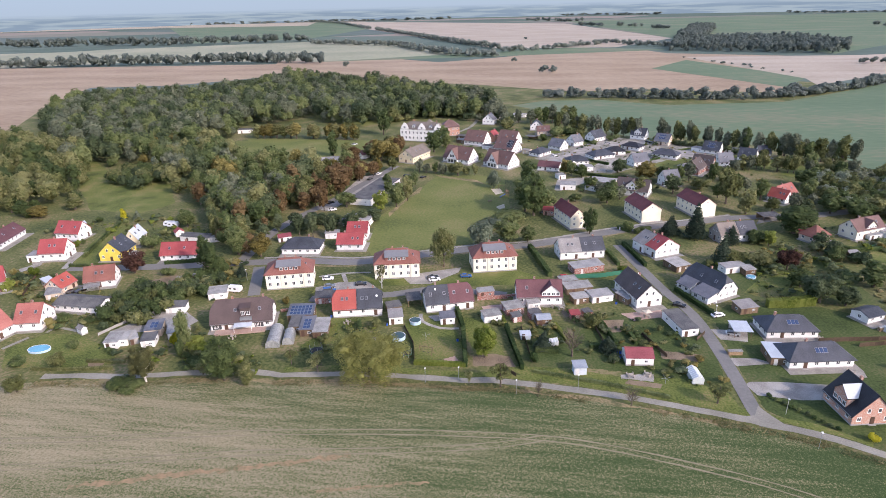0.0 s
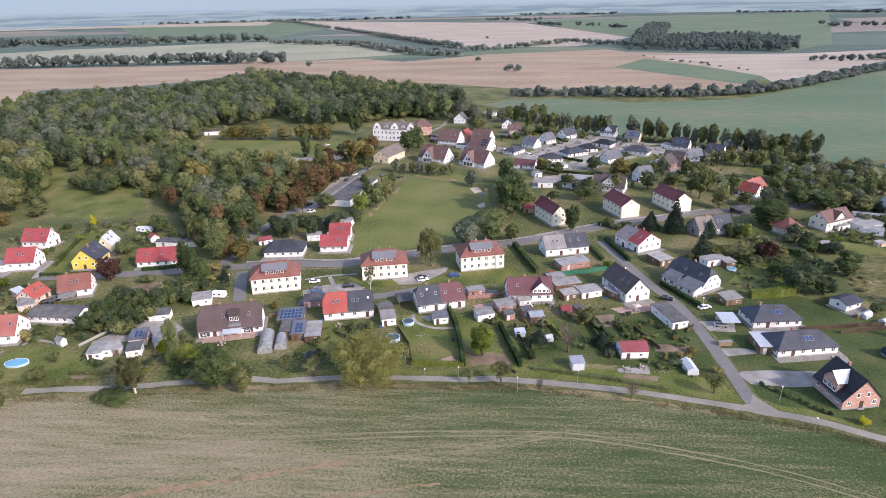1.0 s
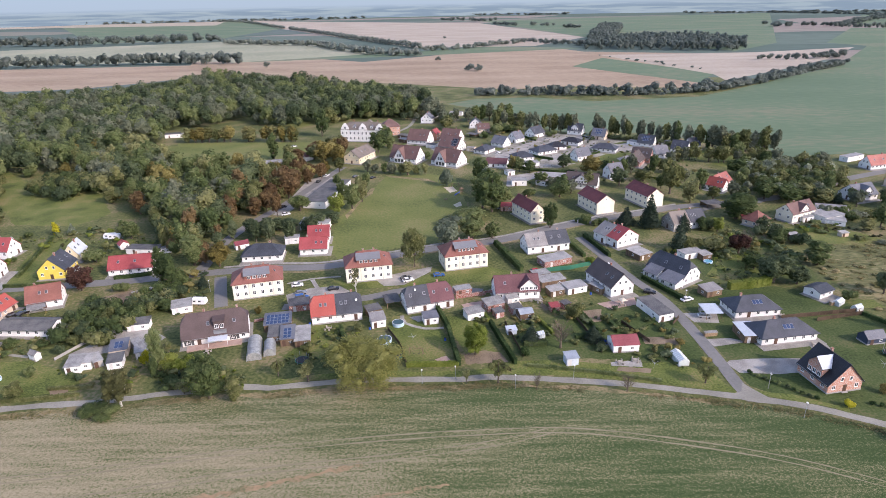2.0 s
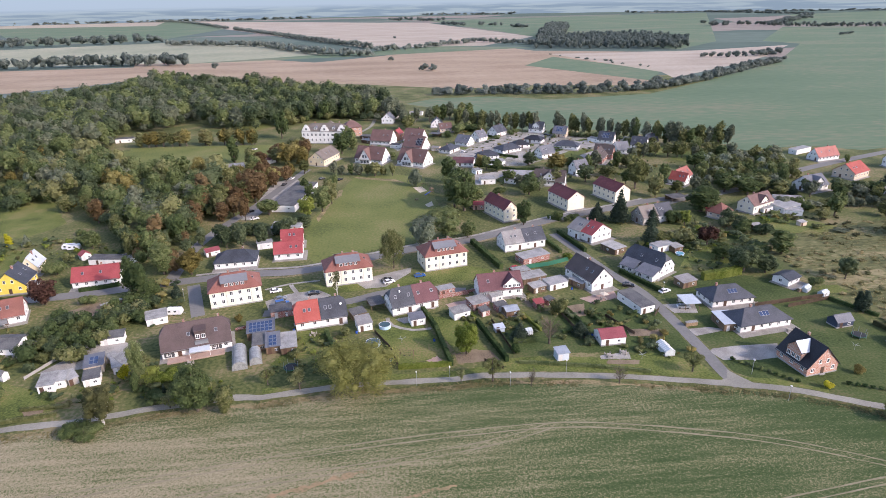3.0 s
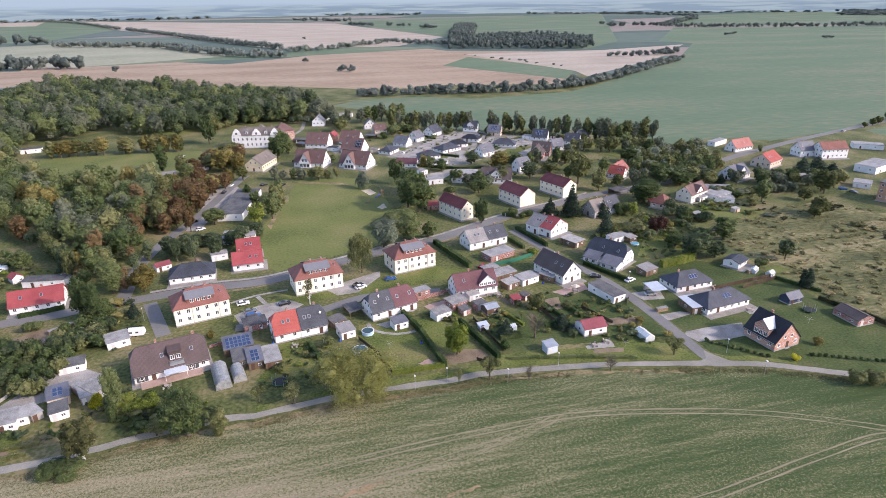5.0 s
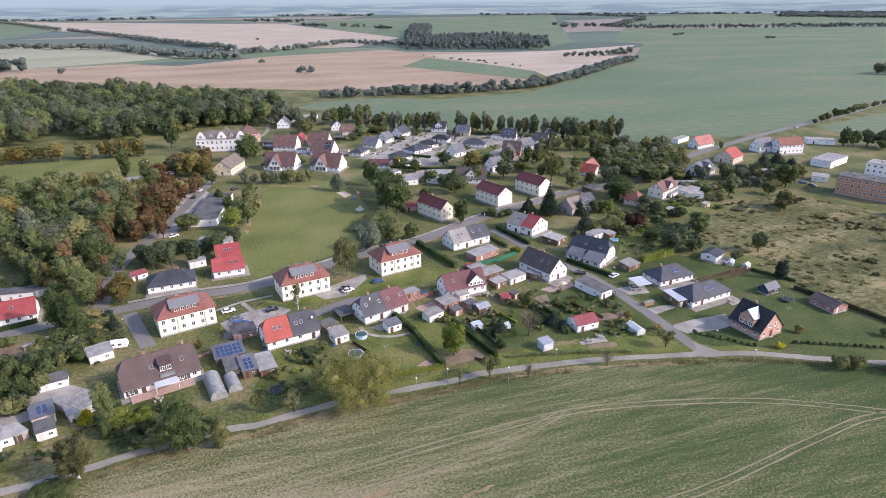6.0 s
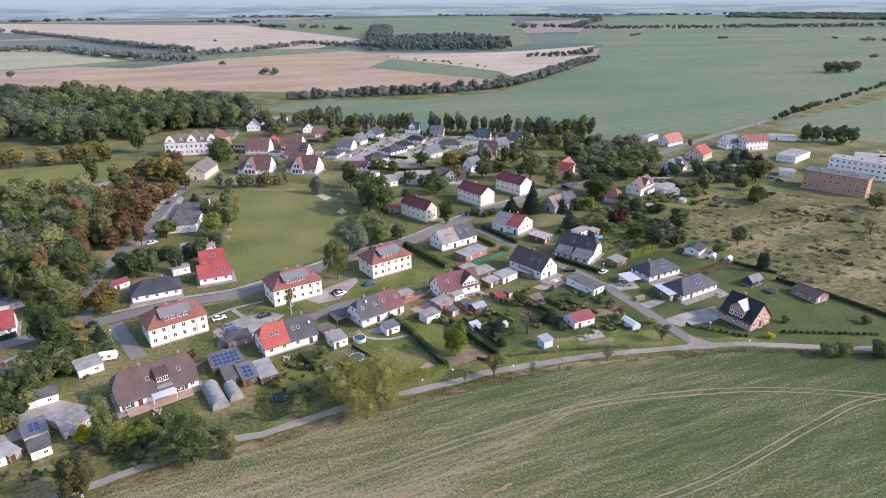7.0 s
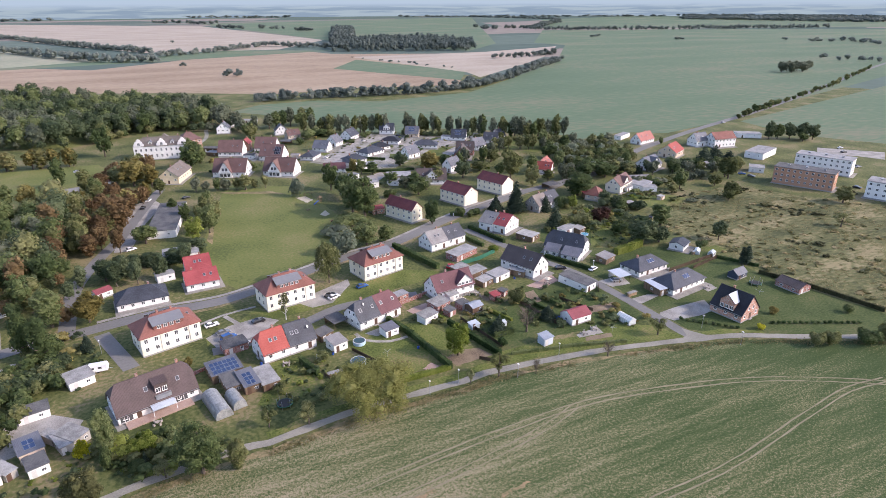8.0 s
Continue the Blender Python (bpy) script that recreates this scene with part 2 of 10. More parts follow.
LEAF = {
    "green": leaves("green leaves", (0.065, 0.095, 0.036), (0.097, 0.132, 0.048), (0.185, 0.216, 0.091)),
    "deep": leaves("dark green leaves", (0.064, 0.092, 0.047), (0.085, 0.114, 0.056), (0.148, 0.181, 0.095)),
    "fresh": leaves("fresh green leaves", (0.085, 0.12, 0.018), (0.15, 0.195, 0.034), (0.23, 0.265, 0.065)),
    "olive": leaves("olive green leaves", (0.098, 0.111, 0.042), (0.144, 0.158, 0.060), (0.249, 0.251, 0.113)),
    "rust": leaves("rust brown autumn leaves", (0.111, 0.072, 0.036), (0.155, 0.100, 0.048), (0.225, 0.160, 0.080)),
    "gold": leaves("yellowing autumn leaves", (0.121, 0.101, 0.029), (0.194, 0.160, 0.050), (0.301, 0.265, 0.101)),
    "yellow": leaves("yellow leaves", (0.220, 0.200, 0.010), (0.420, 0.400, 0.020), (0.550, 0.520, 0.060)),
    "purple": leaves("dark purple leaves", (0.025, 0.013, 0.010), (0.064, 0.031, 0.024), (0.119, 0.064, 0.048)),
    "silver": leaves("silver grey leaves", (0.140, 0.168, 0.114), (0.186, 0.222, 0.150), (0.287, 0.323, 0.230)),
    "conifer": leaves("dark conifer needles", (0.033, 0.052, 0.035), (0.045, 0.069, 0.045), (0.083, 0.114, 0.074)),
    "hedge": leaves("clipped hedge leaves", (0.034, 0.064, 0.022), (0.060, 0.101, 0.035), (0.114, 0.160, 0.060)),
    # lifted and greyed to carry some haze over the tree belts
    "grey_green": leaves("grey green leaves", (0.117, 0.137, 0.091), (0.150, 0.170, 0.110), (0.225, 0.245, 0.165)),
    # pale and bluish: the air's haze is put into this leaf colour
    "far": leaves("haze-paled woodland leaves", (0.114, 0.142, 0.126), (0.168, 0.198, 0.174), (0.222, 0.252, 0.216)),
}
LEAF_WORDS = {"green": "green", "deep": "dark green", "fresh": "fresh green", "olive": "olive green", "rust": "rust brown autumn", "gold": "yellowing autumn", "yellow": "bright yellow",
              "purple": "dark purple", "silver": "silvery", "conifer": "dark green", "hedge": "dark green", "far": "hazy green", "grey_green": "grey green"}


# ---- builders ----
def mesh_object(name, verts, faces, mats, parent=None, label="", mat_index=None, uvs=None, smooth=False):
    me = bpy.data.meshes.new(name)
    me.from_pydata([tuple(v) for v in verts], [], [tuple(f) for f in faces])
    for m in (mats if isinstance(mats, (list, tuple)) else [mats]):
        me.materials.append(m)
    if mat_index is not None:
        me.polygons.foreach_set("material_index", list(mat_index))
    if uvs is not None:
        layer = me.uv_layers.new(name="UVMap")
        layer.data.foreach_set("uv", [c for uv in uvs for c in uv])
    if smooth:
        me.polygons.foreach_set("use_smooth", [True] * len(me.polygons))
    me.update()
    ob = new(name, me)
    if parent:
        ob.parent = parent
    if label:
        ob["label"] = label
    return ob


def thing(name, x, y, turn, label, category, group="", z=0.0, kind=""):
    e = new(name)
    e.matrix_basis = pose(x, y, z, 0, 0, turn)
    return tagged(e, label, category, group, kind)


class Solid:
    """Gathers quads and polygons with box-mapped UVs in metres."""

    def __init__(self):
        self.v, self.f, self.uv, self.mi = [], [], [], []

    def poly(self, pts, mi=0):
        i = len(self.v)
        pts = [Vector(p) for p in pts]
        self.v += pts
        self.f.append(range(i, i + len(pts)))
        self.mi.append(mi)
        nrm = (pts[1] - pts[0]).cross(pts[2] - pts[0])
        if nrm.length < 1e-9:
            nrm = Vector((0, 0, 1))
        nrm.normalize()
        ax = Vector((0, 0, 1)).cross(nrm)
        ax = ax.normalized() if ax.length > 0.05 else Vector((1, 0, 0))
        ay = nrm.cross(ax)
        self.uv += [(p.dot(ax), p.dot(ay)) for p in pts]
        return self

    def box(self, x0, y0, z0, x1, y1, z1, mi=0):
        p = [(x, y, z) for z in (z0, z1) for y in (y0, y1) for x in (x0, x1)]
        for a, b, c, d in ((0, 2, 3, 1), (4, 5, 7, 6), (0, 1, 5, 4), (2, 6, 7, 3), (0, 4, 6, 2), (1, 3, 7, 5)):
            self.poly([p[a], p[b], p[c], p[d]], mi)
        return self

    def slab(self, pts, t, mi=0):
        """A sloping slab whose top is pts (counter-clockwise from above), t thick downwards."""
        low = [Vector(p) - Vector((0, 0, t)) for p in pts]
        self.poly(pts, mi)
        self.poly(list(reversed(low)), mi)
        for i in range(len(pts)):
            j = (i + 1) % len(pts)
            self.poly([pts[j], pts[i], low[i], low[j]], mi)
        return self

    def make(self, name, mats, parent=None, label=""):
        return mesh_object(name, self.v, self.f, mats, parent, label, self.mi, self.uv)


_windows = {}


_far = [False]


def window(parent, m, w, h):
    """A window with frame, pane and sill, set on a wall; m: pose with -y outwards."""
    key = (round(w, 1), round(h, 1))
    if _far[0]:
        if ("far", *key) not in _windows:
            w, h = key
            s = Solid().box(-w / 2, -0.04, -h / 2, w / 2, 0.02, h / 2)
            for x0, x1 in (((-w / 2 + 0.09, -0.04), (0.04, w / 2 - 0.09)) if w > 0.9 else ((-w / 2 + 0.09, w / 2 - 0.09),)):
                s.box(x0, -0.05, -h / 2 + 0.09, x1, -0.03, h / 2 - 0.09, 1)
            o = s.make("window", [FRAME, GLASS])
            _windows[("far", *key)] = o.data
            bpy.data.objects.remove(o)
        f = new("window", _windows[("far", *key)])
        f.parent, f.matrix_basis = parent, m
        return f
    if key not in _windows:
        fr, pn = Solid(), Solid()
        w, h = key
        b = 0.09
        for x0, z0, x1, z1 in ((-w / 2, -h / 2, -w / 2 + b, h / 2), (w / 2 - b, -h / 2, w / 2, h / 2), (-w / 2 + b, h / 2 - b, w / 2 - b, h / 2), (-w / 2 + b, -h / 2, w / 2 - b, -h / 2 + b)):
            fr.box(x0, -0.05, z0, x1, 0.02, z1)
        if w > 0.9:
            fr.box(-0.04, -0.045, -h / 2 + b, 0.04, 0.02, h / 2 - b)
        fr.box(-w / 2 - 0.06, -0.12, -h / 2 - 0.05, w / 2 + 0.06, 0.02, -h / 2)
        pn.box(-w / 2 + b, -0.02, -h / 2 + b, w / 2 - b, 0.02, h / 2 - b)
        f, p = fr.make("window", [FRAME]), pn.make("pane", [GLASS])
        _windows[key] = (f.data, p.data)
        bpy.data.objects.remove(f), bpy.data.objects.remove(p)
    f = new("window", _windows[key][0])
    f.parent, f.matrix_basis = parent, m
    p = new("pane", _windows[key][1])
    p.parent = f
    return f


def wall_pose(side, u, z, w, d):
    """A pose on one of the four walls: f, b, l, r; u runs along it."""
    return {"f": pose(u, -d / 2, z), "b": pose(-u, d / 2, z, 0, 0, 180), "r": pose(w / 2, u, z, 0, 0, 90), "l": pose(-w / 2, -u, z, 0, 0, -90)}[side]


def gable_walls(s, w, d, eave, ridge, along):
    hx, hy = w / 2, d / 2
    s.box(-hx - 0.03, -hy - 0.03, -0.4, hx + 0.03, hy + 0.03, 0.45, 1)
    s.poly([(-hx, -hy, 0.45), (hx, -hy, 0.45), (hx, -hy, eave), (-hx, -hy, eave)])
    s.poly([(hx, hy, 0.45), (-hx, hy, 0.45), (-hx, hy, eave), (hx, hy, eave)])
    s.poly([(hx, -hy, 0.45), (hx, hy, 0.45), (hx, hy, eave), (hx, -hy, eave)])
    s.poly([(-hx, hy, 0.45), (-hx, -hy, 0.45), (-hx, -hy, eave), (-hx, hy, eave)])
    top = ridge - 0.16
    if along == "x":
        s.poly([(hx, -hy, eave), (hx, hy, eave), (hx, 0, top)])
        s.poly([(-hx, hy, eave), (-hx, -hy, eave), (-hx, 0, top)])
    elif along == "y":
        s.poly([(-hx, -hy, eave), (hx, -hy, eave), (0, -hy, top)])
        s.poly([(hx, hy, eave), (-hx, hy, eave), (0, hy, top)])


def gable_roof(s, w, d, eave, ridge, along, over=0.45, t=0.2, ends=(1, 1), second=None):
    """Two slabs meeting at the ridge. ends: overhang at the gable ends."""
    if along == "x":
        slope = (ridge - eave) / (d / 2)
        lo, yo = eave - slope * over + t * 0.5, d / 2 + over
        x0, x1 = -w / 2 - over * 0.7 * ends[0], w / 2 + over * 0.7 * ends[1]
        s.slab([(x0, -yo, lo), (x1, -yo, lo), (x1, 0, ridge), (x0, 0, ridge)], t)
        s.slab([(x1, yo, lo), (x0, yo, lo), (x0, 0, ridge), (x1, 0, ridge)], t)
        s.box(x0, -0.12, ridge - 0.05, x1, 0.12, ridge + 0.08)
    else:
        slope = (ridge - eave) / (w / 2)
        lo, xo = eave - slope * over + t * 0.5, w / 2 + over
        y0, y1 = -d / 2 - over * 0.7, d / 2 + over * 0.7
        s.slab([(xo, y0, lo), (xo, y1, lo), (0, y1, ridge), (0, y0, ridge)], t)
        s.slab([(-xo, y1, lo), (-xo, y0, lo), (0, y0, ridge), (0, y1, ridge)], t, 1 if second else 0)
        s.box(-0.12, y0, ridge - 0.05, 0.12, y1, ridge + 0.08)


def half_hip_roof(s, w, d, eave, ridge, ends, over=0.45, t=0.2, k=0.42):
    """A gable roof along x whose free ends are clipped by small hips; ends: which of the left and right end are clipped."""
    slope = (ridge - eave) / (d / 2)
    lo, yo = eave - slope * over + t * 0.5, d / 2 + over
    zc = ridge - k * (ridge - eave)
    yc, r = (ridge - zc) / slope, (ridge - zc) * 0.75
    x0, x1 = -w / 2 - over * 0.7 * ends[0], w / 2 + over * 0.7 * ends[1]
    right = [(x1, -yc, zc), (x1 - r, 0, ridge)] if ends[1] else [(x1, 0, ridge)]
    left = [(x0 + r, 0, ridge), (x0, -yc, zc)] if ends[0] else [(x0, 0, ridge)]
    front = [(x0, -yo, lo), (x1, -yo, lo)] + right + left
    s.slab(front, t)
    s.slab([(x, -y, z) for x, y, z in reversed(front)], t)
    if ends[1]:
        s.slab([(x1, -yc, zc), (x1, yc, zc), (x1 - r, 0, ridge)], t)
    if ends[0]:
        s.slab([(x0, yc, zc), (x0, -yc, zc), (x0 + r, 0, ridge)], t)
    s.box(x0 + (r if ends[0] else 0), -0.12, ridge - 0.05, x1 - (r if ends[1] else 0), 0.12, ridge + 0.08)
    return zc, yc


def half_hip_walls(s, w, d, eave, zc, yc, ends):
    """The clipped gables over the eaves."""
    for sg, clipped in ((-1, ends[0]), (1, ends[1])):
        if clipped:
            q = [(sg * w / 2, -d / 2, eave), (sg * w / 2, d / 2, eave), (sg * w / 2, yc, zc - 0.12), (sg * w / 2, -yc, zc - 0.12)]
            s.poly(q if sg > 0 else list(reversed(q)))


def hip_roof(s, w, d, eave, ridge, over=0.5, t=0.2, full=False):
    hx, hy = w / 2 + over, d / 2 + over
    lo = eave - 0.1
    if full or abs(w - d) < 0.5:
        r = 0.0
    else:
        r = max(0.0, (max(w, d) - min(w, d) * 0.9) / 2)
    a, b = ((-r, 0, ridge), (r, 0, ridge)) if w >= d else ((0, -r, ridge), (0, r, ridge))
    c = [(-hx, -hy, lo), (hx, -hy, lo), (hx, hy, lo), (-hx, hy, lo)]
    if r == 0:
        for i in range(4):
            s.poly([c[i], c[(i + 1) % 4], (0, 0, ridge)])
    elif w >= d:
        s.poly([c[0], c[1], b, a]), s.poly([c[1], c[2], b]), s.poly([c[2], c[3], a, b]), s.poly([c[3], c[0], a])
        s.box(a[0], -0.12, ridge - 0.06, b[0], 0.12, ridge + 0.07)
    else:
        s.poly([c[1], c[2], b, a]), s.poly([c[2], c[3], b]), s.poly([c[3], c[0], a, b]), s.poly([c[0], c[1], a])
        s.box(-0.12, a[1], ridge - 0.06, 0.12, b[1], ridge + 0.07)
    low = [(x, y, lo - t) for x, y, _ in c]
    s.poly(list(reversed(low)))
    for i in range(4):
        j = (i + 1) % 4
        s.poly([c[j], c[i], low[i], low[j]])


def chimney(parent, x, y, z0, z1):
    s = Solid().box(x - 0.3, y - 0.3, z0, x + 0.3, y + 0.3, z1).box(x - 0.36, y - 0.36, z1, x + 0.36, y + 0.36, z1 + 0.1)
    s.make("chimney", [CHIMNEY], parent)


def skylight(parent, side, u, v, w, d, eave, ridge, along, mat=None, size=(0.9, 1.2)):
    """A roof window or panel lying on the slope; v: 0 at the eave, 1 at the ridge."""
    if along == "x":
        half, run = d / 2, {"f": 0, "b": 180}[side]
    else:
        half, run = w / 2, {"l": -90, "r": 90}[side]
    ang = math.degrees(math.atan2(ridge - eave, half))
    m = pose(0, 0, 0, 0, 0, run) @ pose(u, -half * (1 - v), eave + (ridge - eave) * v + 0.1, ang)
    s = Solid().box(-size[0] / 2, -size[1] / 2, -0.04, size[0] / 2, size[1] / 2, 0.07, 0)
    s.box(-size[0] / 2 + 0.08, -size[1] / 2 + 0.08, 0.07, size[0] / 2 - 0.08, size[1] / 2 - 0.08, 0.085, 1)
    o = s.make("roof_window" if mat is None else "solar_panel", [GUTTER, mat or GLASS], parent)
    o.matrix_basis = m
    return o


def dormer(parent, side, u, w, d, eave, ridge, along, roof, wall, width=3.0, rise=2.2, gabled=True, depth_at=0.12, pale=None):
    """A cross gable or dormer on a slope, with its own front window."""
    half = d / 2 if along == "x" else w / 2
    run = {"f": 0, "b": 180, "l": -90, "r": 90}[side]
    slope = (ridge - eave) / half
    y0 = -half * (1 - depth_at)
    z0 = eave + (ridge - eave) * depth_at
    top = min(z0 + rise + width * 0.45, ridge - 0.15) if gabled else min(z0 + rise, ridge - 0.2)
    zw = top - width * 0.45 if gabled else top
    zw = max(zw, z0 + 0.4)
    back = lambda z: -half + (z - eave) / slope
    hw = width / 2
    s = Solid()
    s.poly([(-hw, y0, z0 - 0.3), (hw, y0, z0 - 0.3), (hw, y0, zw), (-hw, y0, zw)])
    for sg in (1, -1):
        pts = [(sg * hw, y0, z0 - 0.3), (sg * hw, back(zw), zw), (sg * hw, y0, zw)]
        s.poly(pts if sg > 0 else list(reversed(pts)))
    r = Solid()
    if gabled:
        s.poly([(-hw, y0, zw), (hw, y0, zw), (0, y0, top)])
        o = 0.3
        dz = (top - zw) / hw * o
        ye = y0 - 0.35
        r.slab([(hw + o, ye, zw - dz + 0.1), (hw + o, back(zw - dz) + 0.1, zw - dz + 0.1), (0, back(top) + 0.1, top + 0.12), (0, ye, top + 0.12)], 0.15)
        r.slab([(-hw - o, back(zw - dz) + 0.1, zw - dz + 0.1), (-hw - o, ye, zw - dz + 0.1), (0, ye, top + 0.12), (0, back(top) + 0.1, top + 0.12)], 0.15)
    else:
        tb = min(zw + 0.6, ridge - 0.05)
        r.slab([(-hw - 0.25, y0 - 0.35, zw), (hw + 0.25, y0 - 0.35, zw), (hw + 0.25, back(tb) + 0.1, tb), (-hw - 0.25, back(tb) + 0.1, tb)], 0.15)
    wo = s.make("dormer", [wall], parent)
    wo.matrix_basis = pose(0, 0, 0, 0, 0, run) @ pose(u, 0, 0)
    ro = r.make("dormer_roof", [roof], wo)
    if pale:
        q = Solid()
        q.slab([(hw + o, ye + 0.03, zw - dz + 0.26), (hw + o, back(zw - dz) + 0.1, zw - dz + 0.26), (0.05, back(top) + 0.1, top + 0.26), (0.05, ye + 0.03, top + 0.26)], 0.03)
        q.make("roof_covering", [pale], wo, "pale unfinished roof covering on one slope")
    n = max(1, int(width / 1.5))
    hgt = min(1.3, max(0.7, zw - z0 - 0.3))
    for i in range(n):
        window(wo, pose((i + 0.5) * width / n - hw, y0, z0 + 0.15 + hgt / 2), min(1.2, width / n - 0.35), hgt)
    return wo


def wall_windows(h, side, w, d, eave, floors, step=2.7, size=(1.2, 1.3), door=None, low=0.0):
    length = w if side in "fb" else d
    n = max(1, int((length - 0.8) / step))
    for fl in range(floors):
        z = 0.45 + low + (fl + 0.55) * (eave - 0.45 - low) / floors
        for i in range(n):
            u = (i + 0.5) * length / n - length / 2
            if door == i and fl == 0:
                s = Solid().box(-0.55, -0.06, 0.0, 0.55, 0.03, 2.1).box(-0.85, -0.5, -0.25, 0.85, 0.0, 0.0, 1)
                o = s.make("door", [DOOR, PLINTH], h)
                o.matrix_basis = wall_pose(side, u, 0.3, w, d)
                continue
            window(h, wall_pose(side, u, z, w, d), size[0], min(size[1], (eave - 0.6) / floors * 0.6))


_count = [0]
FOOT = []


def house(x, y, turn, w, d, eave, ridge, roof, wall, shape="gable", along="x", half="", cross="", sky=0, style="", second="", note="", category="house"):
    """One house with walls, roof, windows, door and chimney."""
    _count[0] += 1
    _far[0] = y > 290 or x > 150
    FOOT.append((x, y, turn, w, d))
    rnd = random.Random(_count[0] * 7 + 3)
    kind_word = {"gable": "gabled", "halfhip": "half-hipped", "hip": "hipped", "pyramid": "pyramid", "flat": ""}[shape]
    words = f"{WALL_WORDS[wall]} {'apartment block' if style in ('block', 'apt') else 'house'} with {ROOF_WORDS[roof]} {kind_word} roof{note}"
    h = thing("apartment_block" if style in ("block", "apt") else "house", x, y, turn, " ".join(words.split()), "apartment block" if style in ("block", "apt") else category)
    rm, wm = ROOF[roof], WALL[wall]
    if not half and wall != "brick":
        ex = rnd.uniform(0.8, 3.0)
        Solid().box(-w / 2 - 0.9, -d / 2 - (ex if style != "apt" else 1.0), -0.1, w / 2 + rnd.uniform(0.5, 1.8), d / 2 + 0.6, 0.12).make("paved_apron", [APRON], h)
    s = Solid()
    gable_walls(s, w, d, eave, ridge, along if shape == "gable" else "")
    r = Solid()
    if shape == "halfhip":
        clipped = (0 if half == "r" else 1, 0 if half == "l" else 1)
        half_hip_walls(s, w, d, eave, *half_hip_roof(r, w, d, eave, ridge, clipped), clipped)
    s.make("wall", [wm, PLINTH], h)
    if shape == "gable":
        gable_roof(r, w, d, eave, ridge, along, ends=(0 if half == "r" else 1, 0 if half == "l" else 1), second=second)
    elif shape == "flat":
        r.box(-w / 2 - 0.25, -d / 2 - 0.25, eave, w / 2 + 0.25, d / 2 + 0.25, eave + 0.3)
    elif shape != "halfhip":
        hip_roof(r, w, d, eave, ridge, full=shape == "pyramid")
    ro = r.make("roof", [rm, ROOF[second]] if second else [rm], h)
    floors = {"block": 3, "apt": 2, "school": 2, "cream": 2}.get(style, 2 if eave > 5.2 else 1)
    step = {"block": 2.9, "school": 3.0, "apt": 2.9}.get(style, 2.7)
    size = (1.3, 1.3) if style == "block" else (1.1, 1.25)
    sides = {"f": w, "l": d, "r": d, "b": w}
    if half == "l":
        sides.pop("r")
    if half == "r":
        sides.pop("l")
    door_side = "b" if style in ("apt",) else rnd.choice([k for k in "fl" if k in sides])
    for k in sides:
        if style == "apt" and k in "fb" and rnd.random() < 0.7:
            continue
        wall_windows(h, k, w, d, eave, floors, step, size, door=1 if k == door_side and style != "block" else None, low=0.6 if style in ("block", "apt") else 0.0)
    if shape in ("gable", "halfhip") and style != "apt":
        ends = (("l", "r") if along == "x" else ("f", "b"))
        for k in ends:
            if k in sides and ridge - eave > 2.4:
                wide = d if along == "x" else w
                for u in ((-wide * 0.13, wide * 0.13) if wide > 7 else (0,)):
                    window(h, wall_pose(k, u, eave + min(1.2, (ridge - eave) * 0.32), w, d), 0.9, 1.2)
    if style == "apt":
        window(h, wall_pose("f", 0, eave + 1.2, w, d), 0.7, 0.7)
    if shape in ("gable", "halfhip", "hip") and ridge > 5.2:
        cx, cy = (rnd.uniform(-0.25, 0.25) * w, 0.3) if (along == "x" or shape == "hip" and w >= d) else (0.3, rnd.uniform(-0.25, 0.25) * d)
        chimney(ro, cx, cy, ridge - 0.9, ridge + 0.75)
    if shape in ("gable", "halfhip") and eave < 6 and ridge - eave > 3:
        for k in (("f", "b") if along == "x" else ("l", "r")):
            length = w if along == "x" else d
            for u in rnd.sample([-0.28, -0.1, 0.1, 0.3], 2 if not cross else 1):
                skylight(ro, k, u * length, 0.5, w, d, eave, ridge, along)
    if cross:
        k = cross if cross in ("l", "f") and along == "y" else "f"
        length = w if k in "fb" else d
        off = {"r": 0.25 * w, "l": 0.0}.get(cross, 0) if k == "f" else 0.0
        dormer(h, k, off, w, d, eave, ridge, along, rm, wm, width=min(6.2, length * 0.45), rise=2.8, depth_at=0.02, pale=ROOF["light_grey"] if wall == "brick" and roof == "black" else None)
    if sky:
        if shape == "hip":
            run = (ridge - eave) / (d / 2)
            for i in range(3):
                o = Solid().box(-0.55, -0.8, -0.03, 0.55, 0.8, 0.07).box(-0.5, -0.75, 0.07, 0.5, 0.75, 0.085, 1).make("solar_panel", [GUTTER, SOLAR], ro)
                o.matrix_basis = pose(-0.5 + i * 1.15, -d / 4, eave + (ridge - eave) * 0.5 + 0.12, math.degrees(math.atan(run)))
        else:
            k = "r" if along == "y" else "f"
            for i in range(4):
                for j in range(2):
                    skylight(ro, k, -2.0 + i * 1.15, 0.35 + j * 0.33, w, d, eave, ridge, along, SOLAR, (1.05, 1.6))
    if style == "big":
        dormer(h, "f", 1.4, w, d, eave, ridge, "x", rm, rm, width=3.2, rise=2.7, gabled=False, depth_at=0.26)
        Solid().box(-0.4, -d / 2 + 0.15, eave + 0.1, 3.4, -d / 2 + 1.6, eave + 1.25).make("balcony", [GUTTER], h, "grey balcony in front of the roof dormer")
        for u in (-0.4, 0.28):
            o = Solid().box(-1.5, -0.05, 0, 1.5, 0.02, 1.7).make("window", [GLASS], h)
            o.matrix_basis = wall_pose("f", u * w, 0.6, w, d)
            for q in (-1.5, -0.5, 0.5, 1.5):
                Solid().box(q - 0.05, -0.07, 0, q + 0.05, 0.0, 1.7).make("frame", [FRAME], o)
